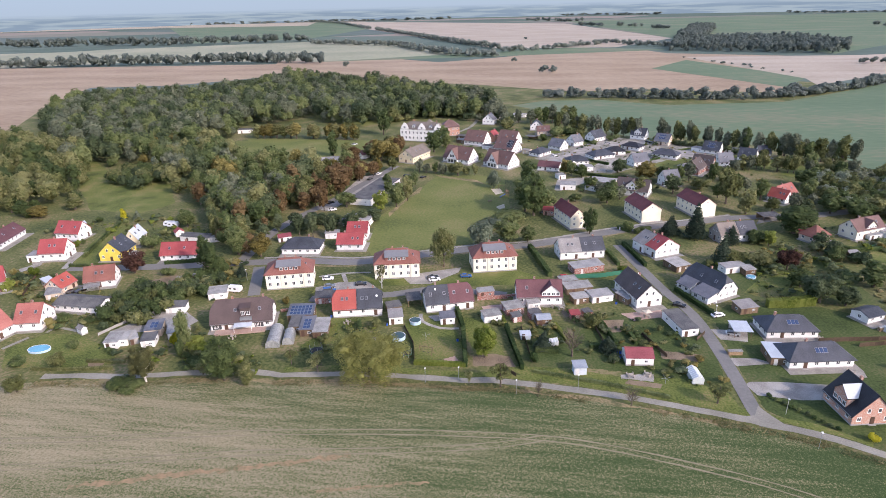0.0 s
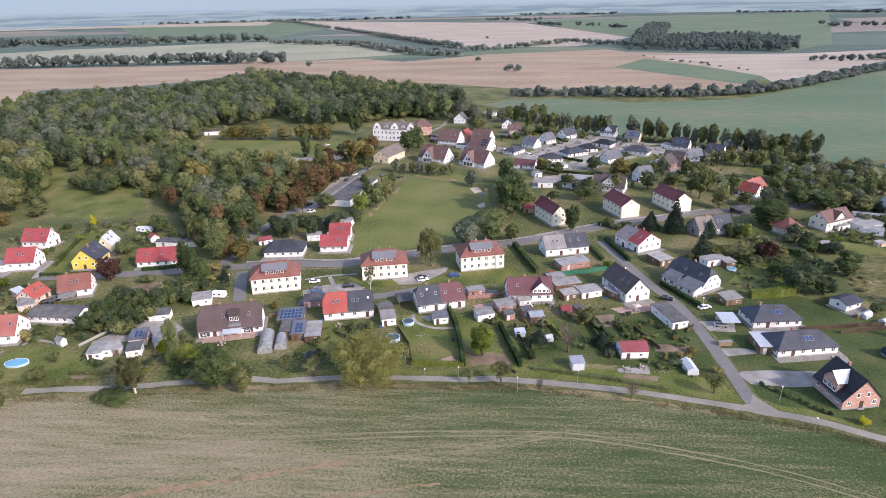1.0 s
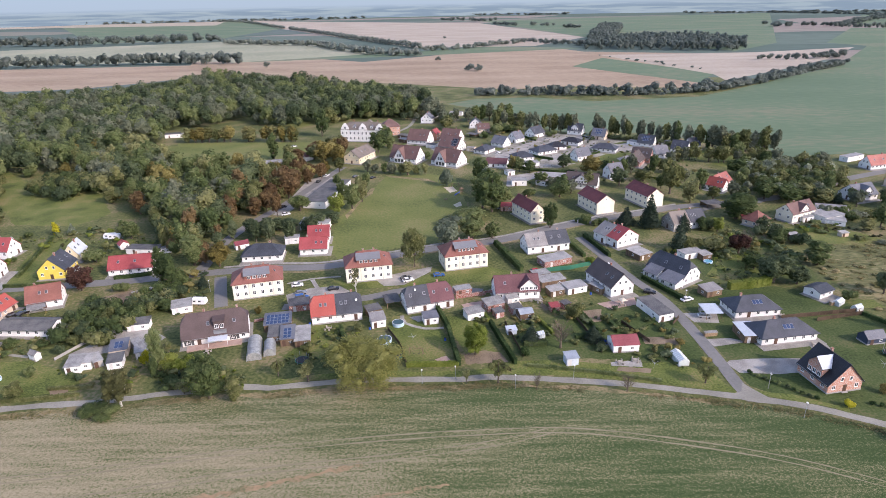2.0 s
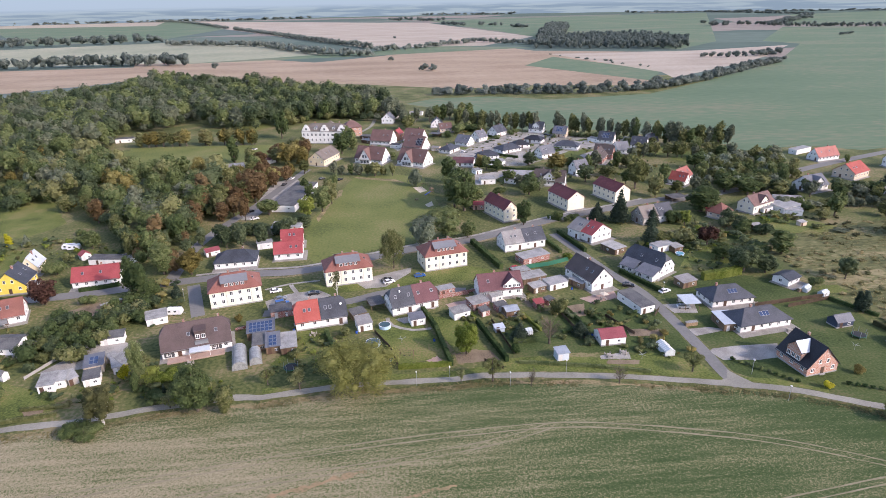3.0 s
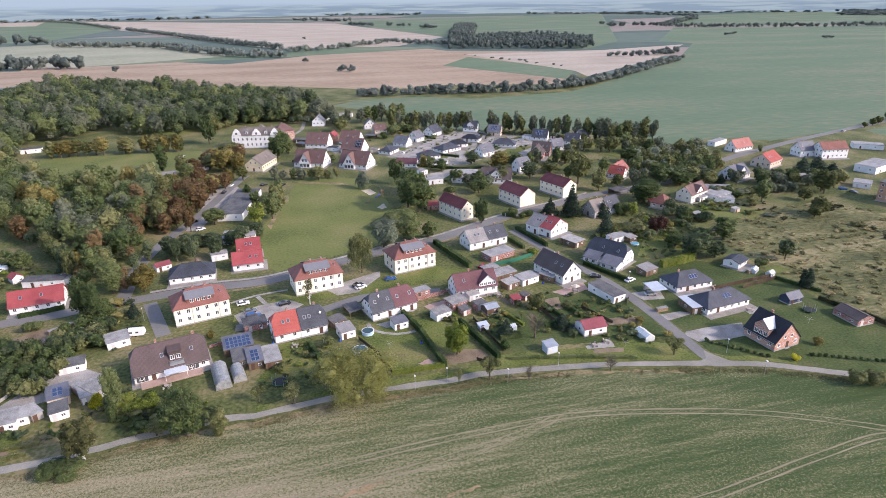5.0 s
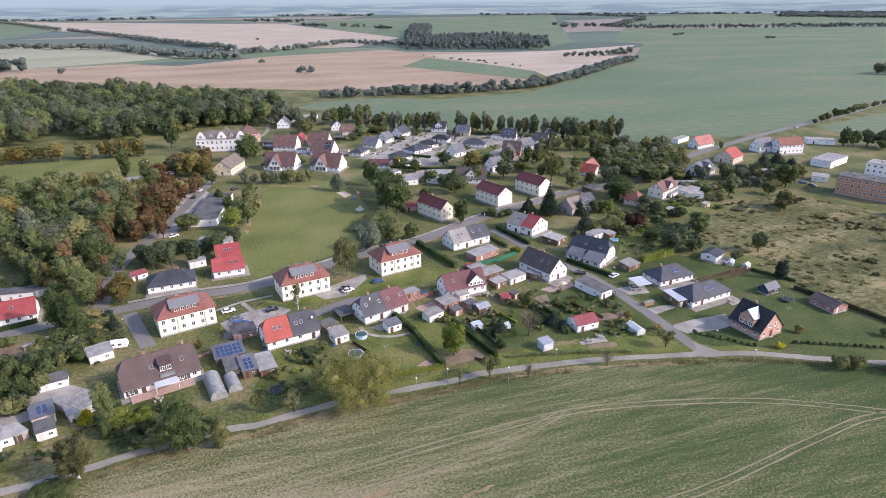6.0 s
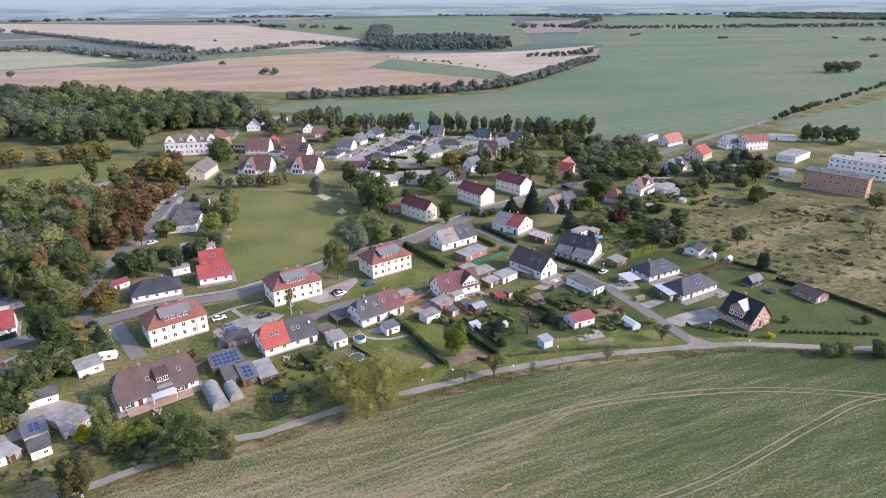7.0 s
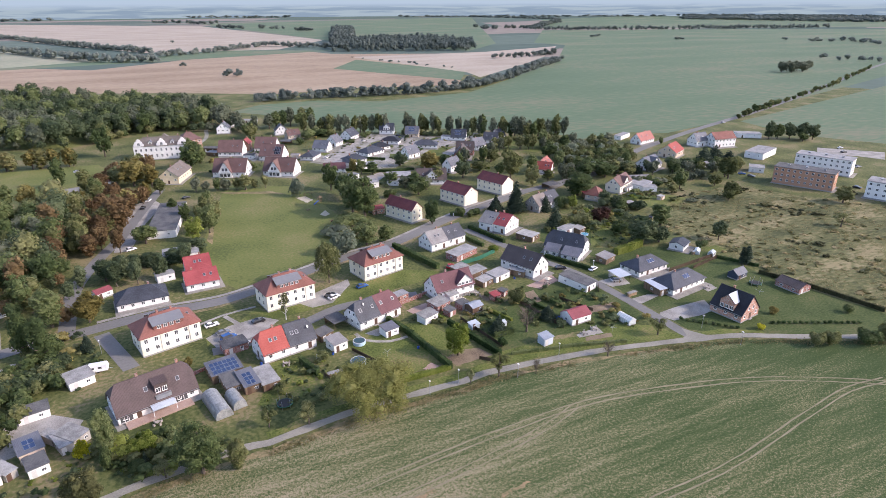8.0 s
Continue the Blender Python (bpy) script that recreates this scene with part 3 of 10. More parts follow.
        Solid().slab([(-2.2, -d / 2 - 2.6, 2.3), (3.6, -d / 2 - 2.6, 2.3), (3.6, -d / 2, 2.75), (-2.2, -d / 2, 2.75)], 0.1).make("awning", [ROOF["light_grey"]], h, "pale grey terrace roof")
        for q in (-2.1, 3.5):
            Solid().box(q - 0.06, -d / 2 - 2.55, 0, q + 0.06, -d / 2 - 2.43, 2.25).make("post", [FRAME], h)
        chimney(ro, w * 0.36, 0.3, ridge - 0.9, ridge + 0.8)
    if style == "school":
        for u in (-0.36, -0.02, 0.34):
            dormer(h, "f", u * w, w, d, eave, ridge, "x", rm, wm, width=6.0, rise=3.0, depth_at=0.0)
    if style == "block":
        for i in range(3):
            Solid().box(-0.6, -0.6, 0, 0.6, 0.6, 0.8).make("roof_vent", [GUTTER], ro).matrix_basis = pose(0, (i - 1) * d * 0.3, eave + 0.3) if d > w else pose((i - 1) * w * 0.3, 0, eave + 0.3)
    if shape in ("gable", "halfhip"):
        for sg in (1, -1):
            g = Solid()
            if along == "x":
                g.box(-w / 2, sg * (d / 2 + 0.5) - 0.07, eave - 0.34, w / 2, sg * (d / 2 + 0.5) + 0.07, eave - 0.22)
            else:
                g.box(sg * (w / 2 + 0.5) - 0.07, -d / 2, eave - 0.34, sg * (w / 2 + 0.5) + 0.07, d / 2, eave - 0.22)
            g.make("gutter", [GUTTER], ro)
    return h


def shed(x, y, turn, w, d, eave, ridge, roof, wall, posts=0, solar=0, name="shed"):
    """A shed, garage or flat annex; posts: a carport."""
    _count[0] += 1
    _far[0] = True
    FOOT.append((x, y, turn, w, d))
    big = w * d > 90
    cat = "carport" if posts else ("hall" if big else "shed")
    label = f"{WALL_WORDS[wall]} {'open carport' if posts else ('long low building' if big else 'garden shed')} with {ROOF_WORDS[roof]} roof"
    h = thing("carport" if posts else ("low_building" if big else "shed"), x, y, turn, label, cat)
    gable = ridge - eave > 0.7
    if posts:
        for sx in (-1, 1):
            for sy in (-1, 1):
                px, py = sx * (w / 2 - 0.15), sy * (d / 2 - 0.15)
                Solid().box(px - 0.07, py - 0.07, 0, px + 0.07, py + 0.07, eave).make("post", [WALL["wood"]], h)
        Solid().box(-w / 2 + 0.05, d / 2 - 0.1, 0.1, w / 2 - 0.05, d / 2 - 0.04, eave - 0.1).make("back_panel", [WALL[wall]], h)
    else:
        s = Solid()
        if gable:
            gable_walls(s, w, d, eave, ridge, "x" if w >= d else "y")
        else:
            s.box(-w / 2, -d / 2, -0.3, w / 2, d / 2, eave)
            for sg in (-1, 1):
                pts = [(sg * w / 2, -d / 2, eave), (sg * w / 2, d / 2, eave), (sg * w / 2, d / 2, ridge)]
                s.poly(pts if sg > 0 else list(reversed(pts)))
            s.poly([(w / 2, d / 2, eave), (-w / 2, d / 2, eave), (-w / 2, d / 2, ridge), (w / 2, d / 2, ridge)])
        s.make("wall", [WALL[wall], PLINTH], h)
    r = Solid()
    if gable:
        gable_roof(r, w, d, eave, ridge, "x" if w >= d else "y", over=0.25, t=0.1)
    else:
        k = (ridge - eave) / d * 0.25
        r.slab([(-w / 2 - 0.25, -d / 2 - 0.25, eave - k + 0.1), (w / 2 + 0.25, -d / 2 - 0.25, eave - k + 0.1), (w / 2 + 0.25, d / 2 + 0.25, ridge + k + 0.1), (-w / 2 - 0.25, d / 2 + 0.25, ridge + k + 0.1)], 0.1)
    ro = r.make("roof", [ROOF[roof]], h)
    if not posts:
        o = Solid().box(-0.5, -0.05, 0, 0.5, 0.02, 2.0).make("door", [DOOR if _count[0] % 2 else DOOR_WHITE], h)
        o.matrix_basis = wall_pose("f", -w * 0.25, 0.02, w, d)
        if w > 3.5:
            window(h, wall_pose("f", w * 0.22, eave * 0.55, w, d), 1.0, 0.8)
        if d > 4.5:
            for u in ((-d * 0.25, d * 0.25) if d > 8 else (0,)):
                window(h, wall_pose("l", u, eave * 0.55, w, d), 1.0, 0.8)
                window(h, wall_pose("r", u, eave * 0.55, w, d), 1.0, 0.8)
        if w > 9:
            for i in range(int(w / 3)):
                window(h, wall_pose("b", (i + 0.5) * 3 - w / 2, eave * 0.6, w, d), 1.2, 1.0)
    if solar:
        tilt = math.degrees(math.atan2(ridge - eave, d))
        nx = int((w - 0.8) / 1.2) if solar == 1 else 2
        for i in range(nx):
            for j in ((0, 1) if d < 6.8 or solar == 2 else (-0.55, 0.45, 1.45)):
                o = Solid().box(-0.55, -0.85, 0, 0.55, 0.85, 0.06).box(-0.5, -0.8, 0.06, 0.5, 0.8, 0.075, 1).make("solar_panel", [GUTTER, SOLAR], ro)
                o.matrix_basis = pose((i - (nx - 1) / 2) * 1.2, -d * 0.2 + j * 1.9, (eave + ridge) / 2 + 0.12 + (ridge - eave) * (-0.2 + j * 1.9 / d), tilt)
    return h


# ---- trees ----
_b = bmesh.new()
bmesh.ops.create_icosphere(_b, subdivisions=1, radius=1)
ICO1_V = np.array([v.co[:] for v in _b.verts])
ICO1_F = np.array([[v.index for v in f.verts] for f in _b.faces])
_b.free()


def unit(rng, n):
    v = rng.normal(size=(n, 3))
    return v / np.linalg.norm(v, axis=1)[:, None]


def clumps(rng, centres, radii, cards, size, squash=0.85, core=0.74, droop=0.0, up=0.25, rough=0.6):
    """Leaf cards spread over lumps, with darker cores inside; returns vertices and faces."""
    vs, fs = [], []
    n0 = 0
    if core:
        for c, r in zip(centres, radii):
            k = 1 + 0.2 * rng.normal(size=len(ICO1_V)).clip(-1.2, 1.2)
            v = ICO1_V * (k * r * core)[:, None] * (1, 1, squash) + c
            vs.append(v)
            fs += (ICO1_F + n0).tolist()
            n0 += len(v)
    w = radii ** 2 / (radii ** 2).sum()
    which = rng.choice(len(radii), size=int(cards * 1.7), p=w)
    d = unit(rng, len(which))
    d[:, 2] = np.abs(d[:, 2]) * np.where(rng.random(len(which)) < 0.78, 1, -1)
    p = centres[which] + d * radii[which][:, None] * (1, 1, squash) * rng.uniform(0.82, 1.12, size=(len(which), 1))
    keep = np.ones(len(which), bool)
    for i, (c, r) in enumerate(zip(centres, radii)):
        q = (p - c) / (1, 1, squash)
        keep &= (np.linalg.norm(q, axis=1) > r * 0.78) | (which == i)
    p, d = p[keep][:cards], d[keep][:cards]
    p[:, 2] -= droop * rng.random(len(p))
    nrm = d + rough * unit(rng, len(p)) + (0, 0, up)
    nrm /= np.linalg.norm(nrm, axis=1)[:, None]
    a = np.cross(nrm, unit(rng, len(p)))
    a /= np.linalg.norm(a, axis=1)[:, None] + 1e-9
    b = np.cross(nrm, a)
    s = size * rng.uniform(0.55, 1.35, size=(len(p), 1))
    k = lambda: rng.uniform(0.6, 1.1, size=(len(p), 1))
    quad = np.stack([p + a * s * k(), p + b * s * k() * 0.8, p - a * s * k(), p - b * s * k() * 0.8], 1)
    vs.append(quad.reshape(-1, 3))
    fs += (np.arange(len(p) * 4).reshape(-1, 4) + n0).tolist()
    return np.concatenate(vs), fs


def hull(rng, n, size, z, small, big):
    """Lumps over an uneven egg, round a few large ones; keeps the crown full but ragged."""
    d = unit(rng, n)
    c = d * rng.uniform(0.72, 1.05, (n, 1)) * size + (0, 0, z)
    r = rng.uniform(*small, n)
    top = [(0, 0, z + o * (size[2] - size[0]) * 0.9) for o in (-0.7, 0.0, 0.75)]
    c = np.concatenate([np.array(top), c])
    r = np.concatenate([np.array([big, big, big * 0.92]), r])
    return c, r


def limb(vs, fs, a, b, r0, r1, sides=6):
    a, b = np.array(a, float), np.array(b, float)
    t = b - a
    t /= np.linalg.norm(t)
    u = np.cross(t, (0.3, 0.9, 0.1))
    u /= np.linalg.norm(u)
    w = np.cross(t, u)
    i0 = len(vs)
    for c, r in ((a, r0), (b, r1)):
        for k in range(sides):
            an = 2 * math.pi * k / sides
            vs.append(c + (u * math.cos(an) + w * math.sin(an)) * r)
    for k in range(sides):
        j = (k + 1) % sides
        fs.append((i0 + k, i0 + j, i0 + sides + j, i0 + sides + k))
    fs.append(tuple(i0 + sides + k for k in range(sides)))


_protos = {}


def tree_meshes(form, seed, cards):
    """Crown and trunk of a tree one unit tall at 10 m reference size, kept for repeats."""
    key = (form, seed, cards)
    if key in _protos:
        return _protos[key]
    rng = np.random.default_rng(seed * 101 + len(form) * 7 + ord(form[0]))
    H = 10.0
    tv, tf = [], []
    if form == "round":
        c, r = hull(rng, 34, (2.75, 2.75, 3.6), 5.1, (0.55, 1.15), 2.4)
        v, f = clumps(rng, c, r, cards, 0.34 * math.sqrt(900 / cards), squash=1.0)
        base = 1.6
    elif form == "tall":
        c, r = hull(rng, 22, (1.5, 1.5, 3.9), 5.1, (0.6, 1.15), 1.7)
        v, f = clumps(rng, c, r, cards, 0.28 * math.sqrt(900 / cards), squash=1.15)
        base = 1.8
    elif form == "column":
        n = 9
        z = np.linspace(1.2, 9.2, n)
        c = np.stack([rng.normal(size=n) * 0.15, rng.normal(size=n) * 0.15, z], 1)
        r = 1.25 * (1.0 - 0.6 * np.abs(z - 4.5) / 5.5)
        v, f = clumps(rng, c, r, cards, 0.26 * math.sqrt(900 / cards))
        base = 0.8
    elif form == "conifer":
        n = 12
        z = np.linspace(1.0, 9.4, n)
        rad = 2.4 * (1 - (z - 0.6) / 9.6)
        c = np.stack([rng.normal(size=n) * 0.1, rng.normal(size=n) * 0.1, z], 1)
        v, f = clumps(rng, c, rad, cards, 0.28 * math.sqrt(900 / cards), squash=0.45, droop=0.5, up=0.0)
        base = 0.8
    elif form == "willow":
        n = 16
        c = unit(rng, n) * rng.uniform(0.6, 1.0, size=(n, 1)) * (4.2, 4.2, 2.6) + (0, 0, 5.6)
        r = rng.uniform(1.4, 2.2, n)
        v, f = clumps(rng, c, r, cards, 0.36 * math.sqrt(900 / cards), squash=1.15, droop=1.6, up=-0.1)
        base = 3.0
    elif form == "weeping":
        c, r = hull(rng, 46, (4.1, 4.1, 3.3), 5.4, (0.75, 1.35), 2.9)
        c[:, 2] = c[:, 2].clip(3.9, 9.2)
        wide = (np.hypot(c[:, 0], c[:, 1]) > 2.6) | (c[:, 2] > 4.6)
        c, r = c[wide], r[wide]
        c[:, :2] *= 1.0 + 0.05 * (6.0 - c[:, 2:3]).clip(0, 3)
        v, f = clumps(rng, c, r, cards, 0.48 * math.sqrt(900 / cards), squash=1.15, droop=1.5, up=0.2, rough=0.9, core=0.55)
        base = 2.4
    elif form == "bare":
        c, r = hull(rng, 16, (2.6, 2.6, 3.2), 5.9, (0.7, 1.2), 0.9)
        v, f = clumps(rng, c, r, cards, 0.1, core=0)
        base = 2.0
    elif form == "bush":
        n = 8
        c = unit(rng, n) * rng.uniform(0.4, 1.0, size=(n, 1)) * (4.0, 4.0, 3.2) + (0, 0, 4.6)
        c[:, 2] = c[:, 2].clip(2.6, 8)
        r = rng.uniform(2.2, 3.4, n)
        v, f = clumps(rng, c, r, cards, 0.75 * math.sqrt(500 / cards))
        base = 0.5
    elif form == "sparse":
        n = 14
        c = unit(rng, n) * rng.uniform(0.5, 1.0, size=(n, 1)) * (2.6, 2.6, 3.4) + (0, 0, 5.8)
        r = rng.uniform(0.7, 1.3, n)
        v, f = clumps(rng, c, r, cards, 0.3 * math.sqrt(900 / cards), core=0)
        base = 2.2
    limb(tv, tf, (0, 0, -0.3), (0, 0, base), 0.3, 0.23, 8)
    limb(tv, tf, (0, 0, base), (rng.normal() * 0.2, rng.normal() * 0.2, 7.5), 0.23, 0.06)
    if form not in ("conifer", "column", "bush"):
        for i in range(5):
            an = i * 1.26 + rng.random()
            z0 = base + rng.uniform(-0.2, 1.4)
            limb(tv, tf, (0, 0, z0), (math.cos(an) * 2.0, math.sin(an) * 2.0, z0 + rng.uniform(1.2, 2.4)), 0.13, 0.035, 5)
    if form == "bare":
        for i in range(60):
            an, z0, ln = rng.uniform(0, 6.28), rng.uniform(2.2, 6.5), rng.uniform(1.4, 3.0)
            a = np.array((math.cos(an) * 0.5, math.sin(an) * 0.5, z0))
            b = a + (math.cos(an) * ln * 0.7, math.sin(an) * ln * 0.7, ln * 0.9)
            limb(tv, tf, a, b, 0.07, 0.02, 3)
            for k in range(3):
                e = an + rng.normal() * 0.9
                m = a + (b - a) * rng.uniform(0.3, 0.9)
                limb(tv, tf, m, m + (math.cos(e) * 0.9, math.sin(e) * 0.9, rng.uniform(0.3, 1.2)), 0.035, 0.012, 3)
    mc, mt = bpy.data.meshes.new("crown"), bpy.data.meshes.new("trunk")
    mc.from_pydata(v.tolist(), [], f)
    mt.from_pydata([tuple(q) for q in tv], [], tf)
    mc.materials.append(None), mt.materials.append(BARK)
    mc.update(), mt.update()
    _protos[key] = (mc, mt)
    return _protos[key]


FORM_WORDS = {"round": "broadleaf tree", "tall": "slender broadleaf tree", "column": "columnar tree", "conifer": "conifer", "willow": "spreading tree with drooping branches", "weeping": "large tree with drooping branches", "bare": "nearly bare tree with grey branches", "bush": "bush", "sparse": "thinly leaved tree"}
FORM_NAMES = {"round": "broadleaf_tree", "tall": "broadleaf_tree", "column": "columnar_tree", "conifer": "conifer", "willow": "spreading_tree", "weeping": "weeping_tree", "bare": "bare_tree", "bush": "bush", "sparse": "broadleaf_tree"}
_tree_n = [0]
_crowns = {}


def tree(x, y, height, width=0.0, form="round", leaf="green", cards=900, where="standing in the village", group="", bark=None):
    """A tree of that height and crown width, with its trunk and its crown."""
    _tree_n[0] += 1
    rnd = random.Random(_tree_n[0] * 31)
    seed = rnd.randrange(3)
    mc, mt = tree_meshes(form, seed, cards)
    key = (form, seed, cards, leaf)
    if key not in _crowns:
        _crowns[key] = mc.copy()
        _crowns[key].materials[0] = LEAF[leaf]
    ref = {"round": 8.0, "tall": 4.6, "column": 2.6, "conifer": 4.6, "willow": 11.5, "weeping": 10.2, "bare": 7.0, "bush": 12.5, "sparse": 7.0}[form]
    sz = height / (9.9 if form != "bush" else 10.0)
    sx = (width / ref) if width else sz * rnd.uniform(0.85, 1.1)
    e = thing(FORM_NAMES[form], x, y, rnd.uniform(0, 360), f"{LEAF_WORDS[leaf]} {FORM_WORDS[form]} {where}", "bush" if form == "bush" else "tree", group)
    e.scale = (sx, sx, sz)
    for nm, me in (("trunk", mt), ("crown", _crowns[key])):
        if nm == "trunk" and bark:
            me = me.copy()
            me.materials[0] = bark
        o = new(nm, me)
        o.parent = e
    return e


def inside(p, poly):
    r, j = False, len(poly) - 1
    for i in range(len(poly)):
        (xi, yi), (xj, yj) = poly[i], poly[j]
        if (yi > p[1]) != (yj > p[1]) and p[0] < (xj - xi) * (p[1] - yi) / (yj - yi) + xi:
            r = not r
        j = i
    return r


def wood(poly, spacing, low, high, mix, seed, cards=420, where="in the dense village wood", group="trees of the wood", form="round"):
    """Single trees filling a piece of woodland."""
    rnd = random.Random(seed)
    xs, ys = [p[0] for p in poly], [p[1] for p in poly]
    yy, row = min(ys), 0
    while yy < max(ys):
        xx = min(xs) + (row % 2) * spacing / 2
        while xx < max(xs):
            p = (xx + rnd.uniform(-0.38, 0.38) * spacing, yy + rnd.uniform(-0.38, 0.38) * spacing)
            if inside(p, poly):
                hgt = rnd.uniform(low, high)
                tree(p[0], p[1], hgt, spacing * rnd.uniform(1.15, 1.6), rnd.choice((form, form, "tall")), rnd.choice(mix), cards, where, group)
            xx += spacing
        yy += spacing * 0.87
        row += 1


def tree_line(points, spacing, low, high, mix, seed, cards=420, where="in a hedgerow", group="hedgerow trees", forms=("round", "tall"), jitter=1.5, gap=0.08, wide=1.3):
    rnd = random.Random(seed)
    for (ax, ay), (bx, by) in zip(points, points[1:]):
        n = max(1, int(math.hypot(bx - ax, by - ay) / spacing))
        for i in range(n):
            if rnd.random() < gap:
                continue
            k = (i + rnd.uniform(0.2, 0.8)) / n
            hgt = rnd.uniform(low, high)
            tree(ax + (bx - ax) * k + rnd.uniform(-jitter, jitter), ay + (by - ay) * k + rnd.uniform(-jitter, jitter), hgt, spacing * rnd.uniform(wide * 0.8, wide * 1.2), rnd.choice(forms), rnd.choice(mix), cards, where, group)


def woodland(name, label, poly, spacing, low, high, mix, seed, cards=170):
    """A dense wood as one mass of crowns for each leaf colour."""
    rnd = random.Random(seed)
    spots = fill(poly, spacing, rnd, low, high, (spacing * 0.9, spacing * 1.7))
    if high > 9:
        spots += row_spots(poly + poly[:1], spacing * 0.75, rnd, 2.5, high * 0.28, high * 0.5, (spacing * 0.6, spacing * 0.95), 0.1)
    parts = {}
    for s in spots:
        parts.setdefault(rnd.choice(mix), []).append(s)
    for i, (leaf, some) in enumerate(parts.items()):
        far_wood(name, f"{LEAF_WORDS[leaf]} crowns of {label}", some, leaf, seed + i, cards)


def far_wood(name, label, spots, leaf="far", seed=1, cards=60):
    """Distant woodland as one mass: spots are x, y, height, width."""
    rng = np.random.default_rng(seed)
    vs, fs, tones, n0 = [], [], [], 0
    for x, y, h, w in spots:
        if cards < 100:
            n = 3
            c = np.stack([rng.uniform(-0.3, 0.3, n) * w, rng.uniform(-0.3, 0.3, n) * w, rng.uniform(0.26, 0.72, n) * h], 1) + (x, y, 0)
            r = rng.uniform(0.24, 0.36, n) * w
            v, f = clumps(rng, c, r, cards, 0.12 * w, squash=min(1.3, h / w * 0.85), core=0.84, rough=0.35)
        else:
            n = 13
            d = unit(rng, n)
            d[:, 2] = np.abs(d[:, 2]) * 1.3 - 0.45
            k = 0.4 * h / (0.4 * w)
            c = d * rng.uniform(0.26, 0.37, (n, 1)) * w * (1, 1, k) + (x, y, 0.56 * h)
            r = rng.uniform(0.1, 0.17, n) * w
            c[0], r[0] = (x, y, 0.5 * h), 0.38 * w
            c[1], r[1] = (x, y, 0.68 * h), 0.32 * w
            v, f = clumps(rng, c, r, cards, 0.8 * w / math.sqrt(cards), squash=1.0)
        vs.append(v)
        tones += [rng.normal() * 0.045] * len(v)
        fs += [[i + n0 for i in face] for face in f]
        n0 += len(v)
    o = mesh_object(name, np.concatenate(vs), fs, LEAF[leaf])
    o.data.attributes.new("tint", "FLOAT", "POINT").data.foreach_set("value", tones)
    return tagged(o, label, "woodland", kind="stuff")


def row_spots(points, spacing, rnd, jitter=2.0, low=8, high=14, wide=(8, 13), gap=0.05):
    out = []
    for (ax, ay), (bx, by) in zip(points, points[1:]):
        n = max(1, int(math.hypot(bx - ax, by - ay) / spacing))
        for i in range(n):
            if rnd.random() < gap:
                continue
            k = (i + rnd.random()) / n
            out.append((ax + (bx - ax) * k + rnd.uniform(-jitter, jitter), ay + (by - ay) * k + rnd.uniform(-jitter, jitter), rnd.uniform(low, high), rnd.uniform(*wide)))
    return out


def fill(poly, spacing, rnd, low=14, high=20, wide=(10, 15)):
    out = []
    xs, ys = [p[0] for p in poly], [p[1] for p in poly]
    yy = min(ys)
    while yy < max(ys):
        xx = min(xs)
        while xx < max(xs):
            p = (xx + rnd.uniform(-0.4, 0.4) * spacing, yy + rnd.uniform(-0.4, 0.4) * spacing)
            if inside(p, poly):
                out.append((p[0], p[1], rnd.uniform(low, high), rnd.uniform(*wide)))
            xx += spacing
        yy += spacing
    return out


# ---- ground pieces ----
def smooth_line(points, step=4.0):
    pts = [Vector((x, y, 0)) for x, y in points]
    out = []
    for i in range(len(pts) - 1):
        p0, p1, p2, p3 = pts[max(0, i - 1)], pts[i], pts[i + 1], pts[min(len(pts) - 1, i + 2)]
        n = max(2, int((p2 - p1).length / step))
        for k in range(n):
            t = k / n
            out.append(0.5 * ((2 * p1) + (p2 - p0) * t + (2 * p0 - 5 * p1 + 4 * p2 - p3) * t * t + (3 * p1 - p0 - 3 * p2 + p3) * t ** 3))
    out.append(pts[-1])
    return out


def ribbon(name, points, width, z, mat, label, category, kind="structure", ragged=0.0, step=4.0):
    line = smooth_line(points, step)
    rnd = random.Random(len(points) * 17 + int(width * 10))
    v, f = [], []
    for i, p in enumerate(line):
        d = line[min(i + 1, len(line) - 1)] - line[max(i - 1, 0)]
        nrm = Vector((-d.y, d.x, 0)).normalized()
        a, b = width / 2 + rnd.uniform(-ragged, ragged), width / 2 + rnd.uniform(-ragged, ragged)
        v += [(*(p + nrm * a)[:2], z), (*(p - nrm * b)[:2], z)]
        if i:
            k = 2 * i
            f.append((k - 2, k - 1, k + 1, k))
    o = mesh_object(name, v, f, mat)
    return tagged(o, label, category, kind=kind)


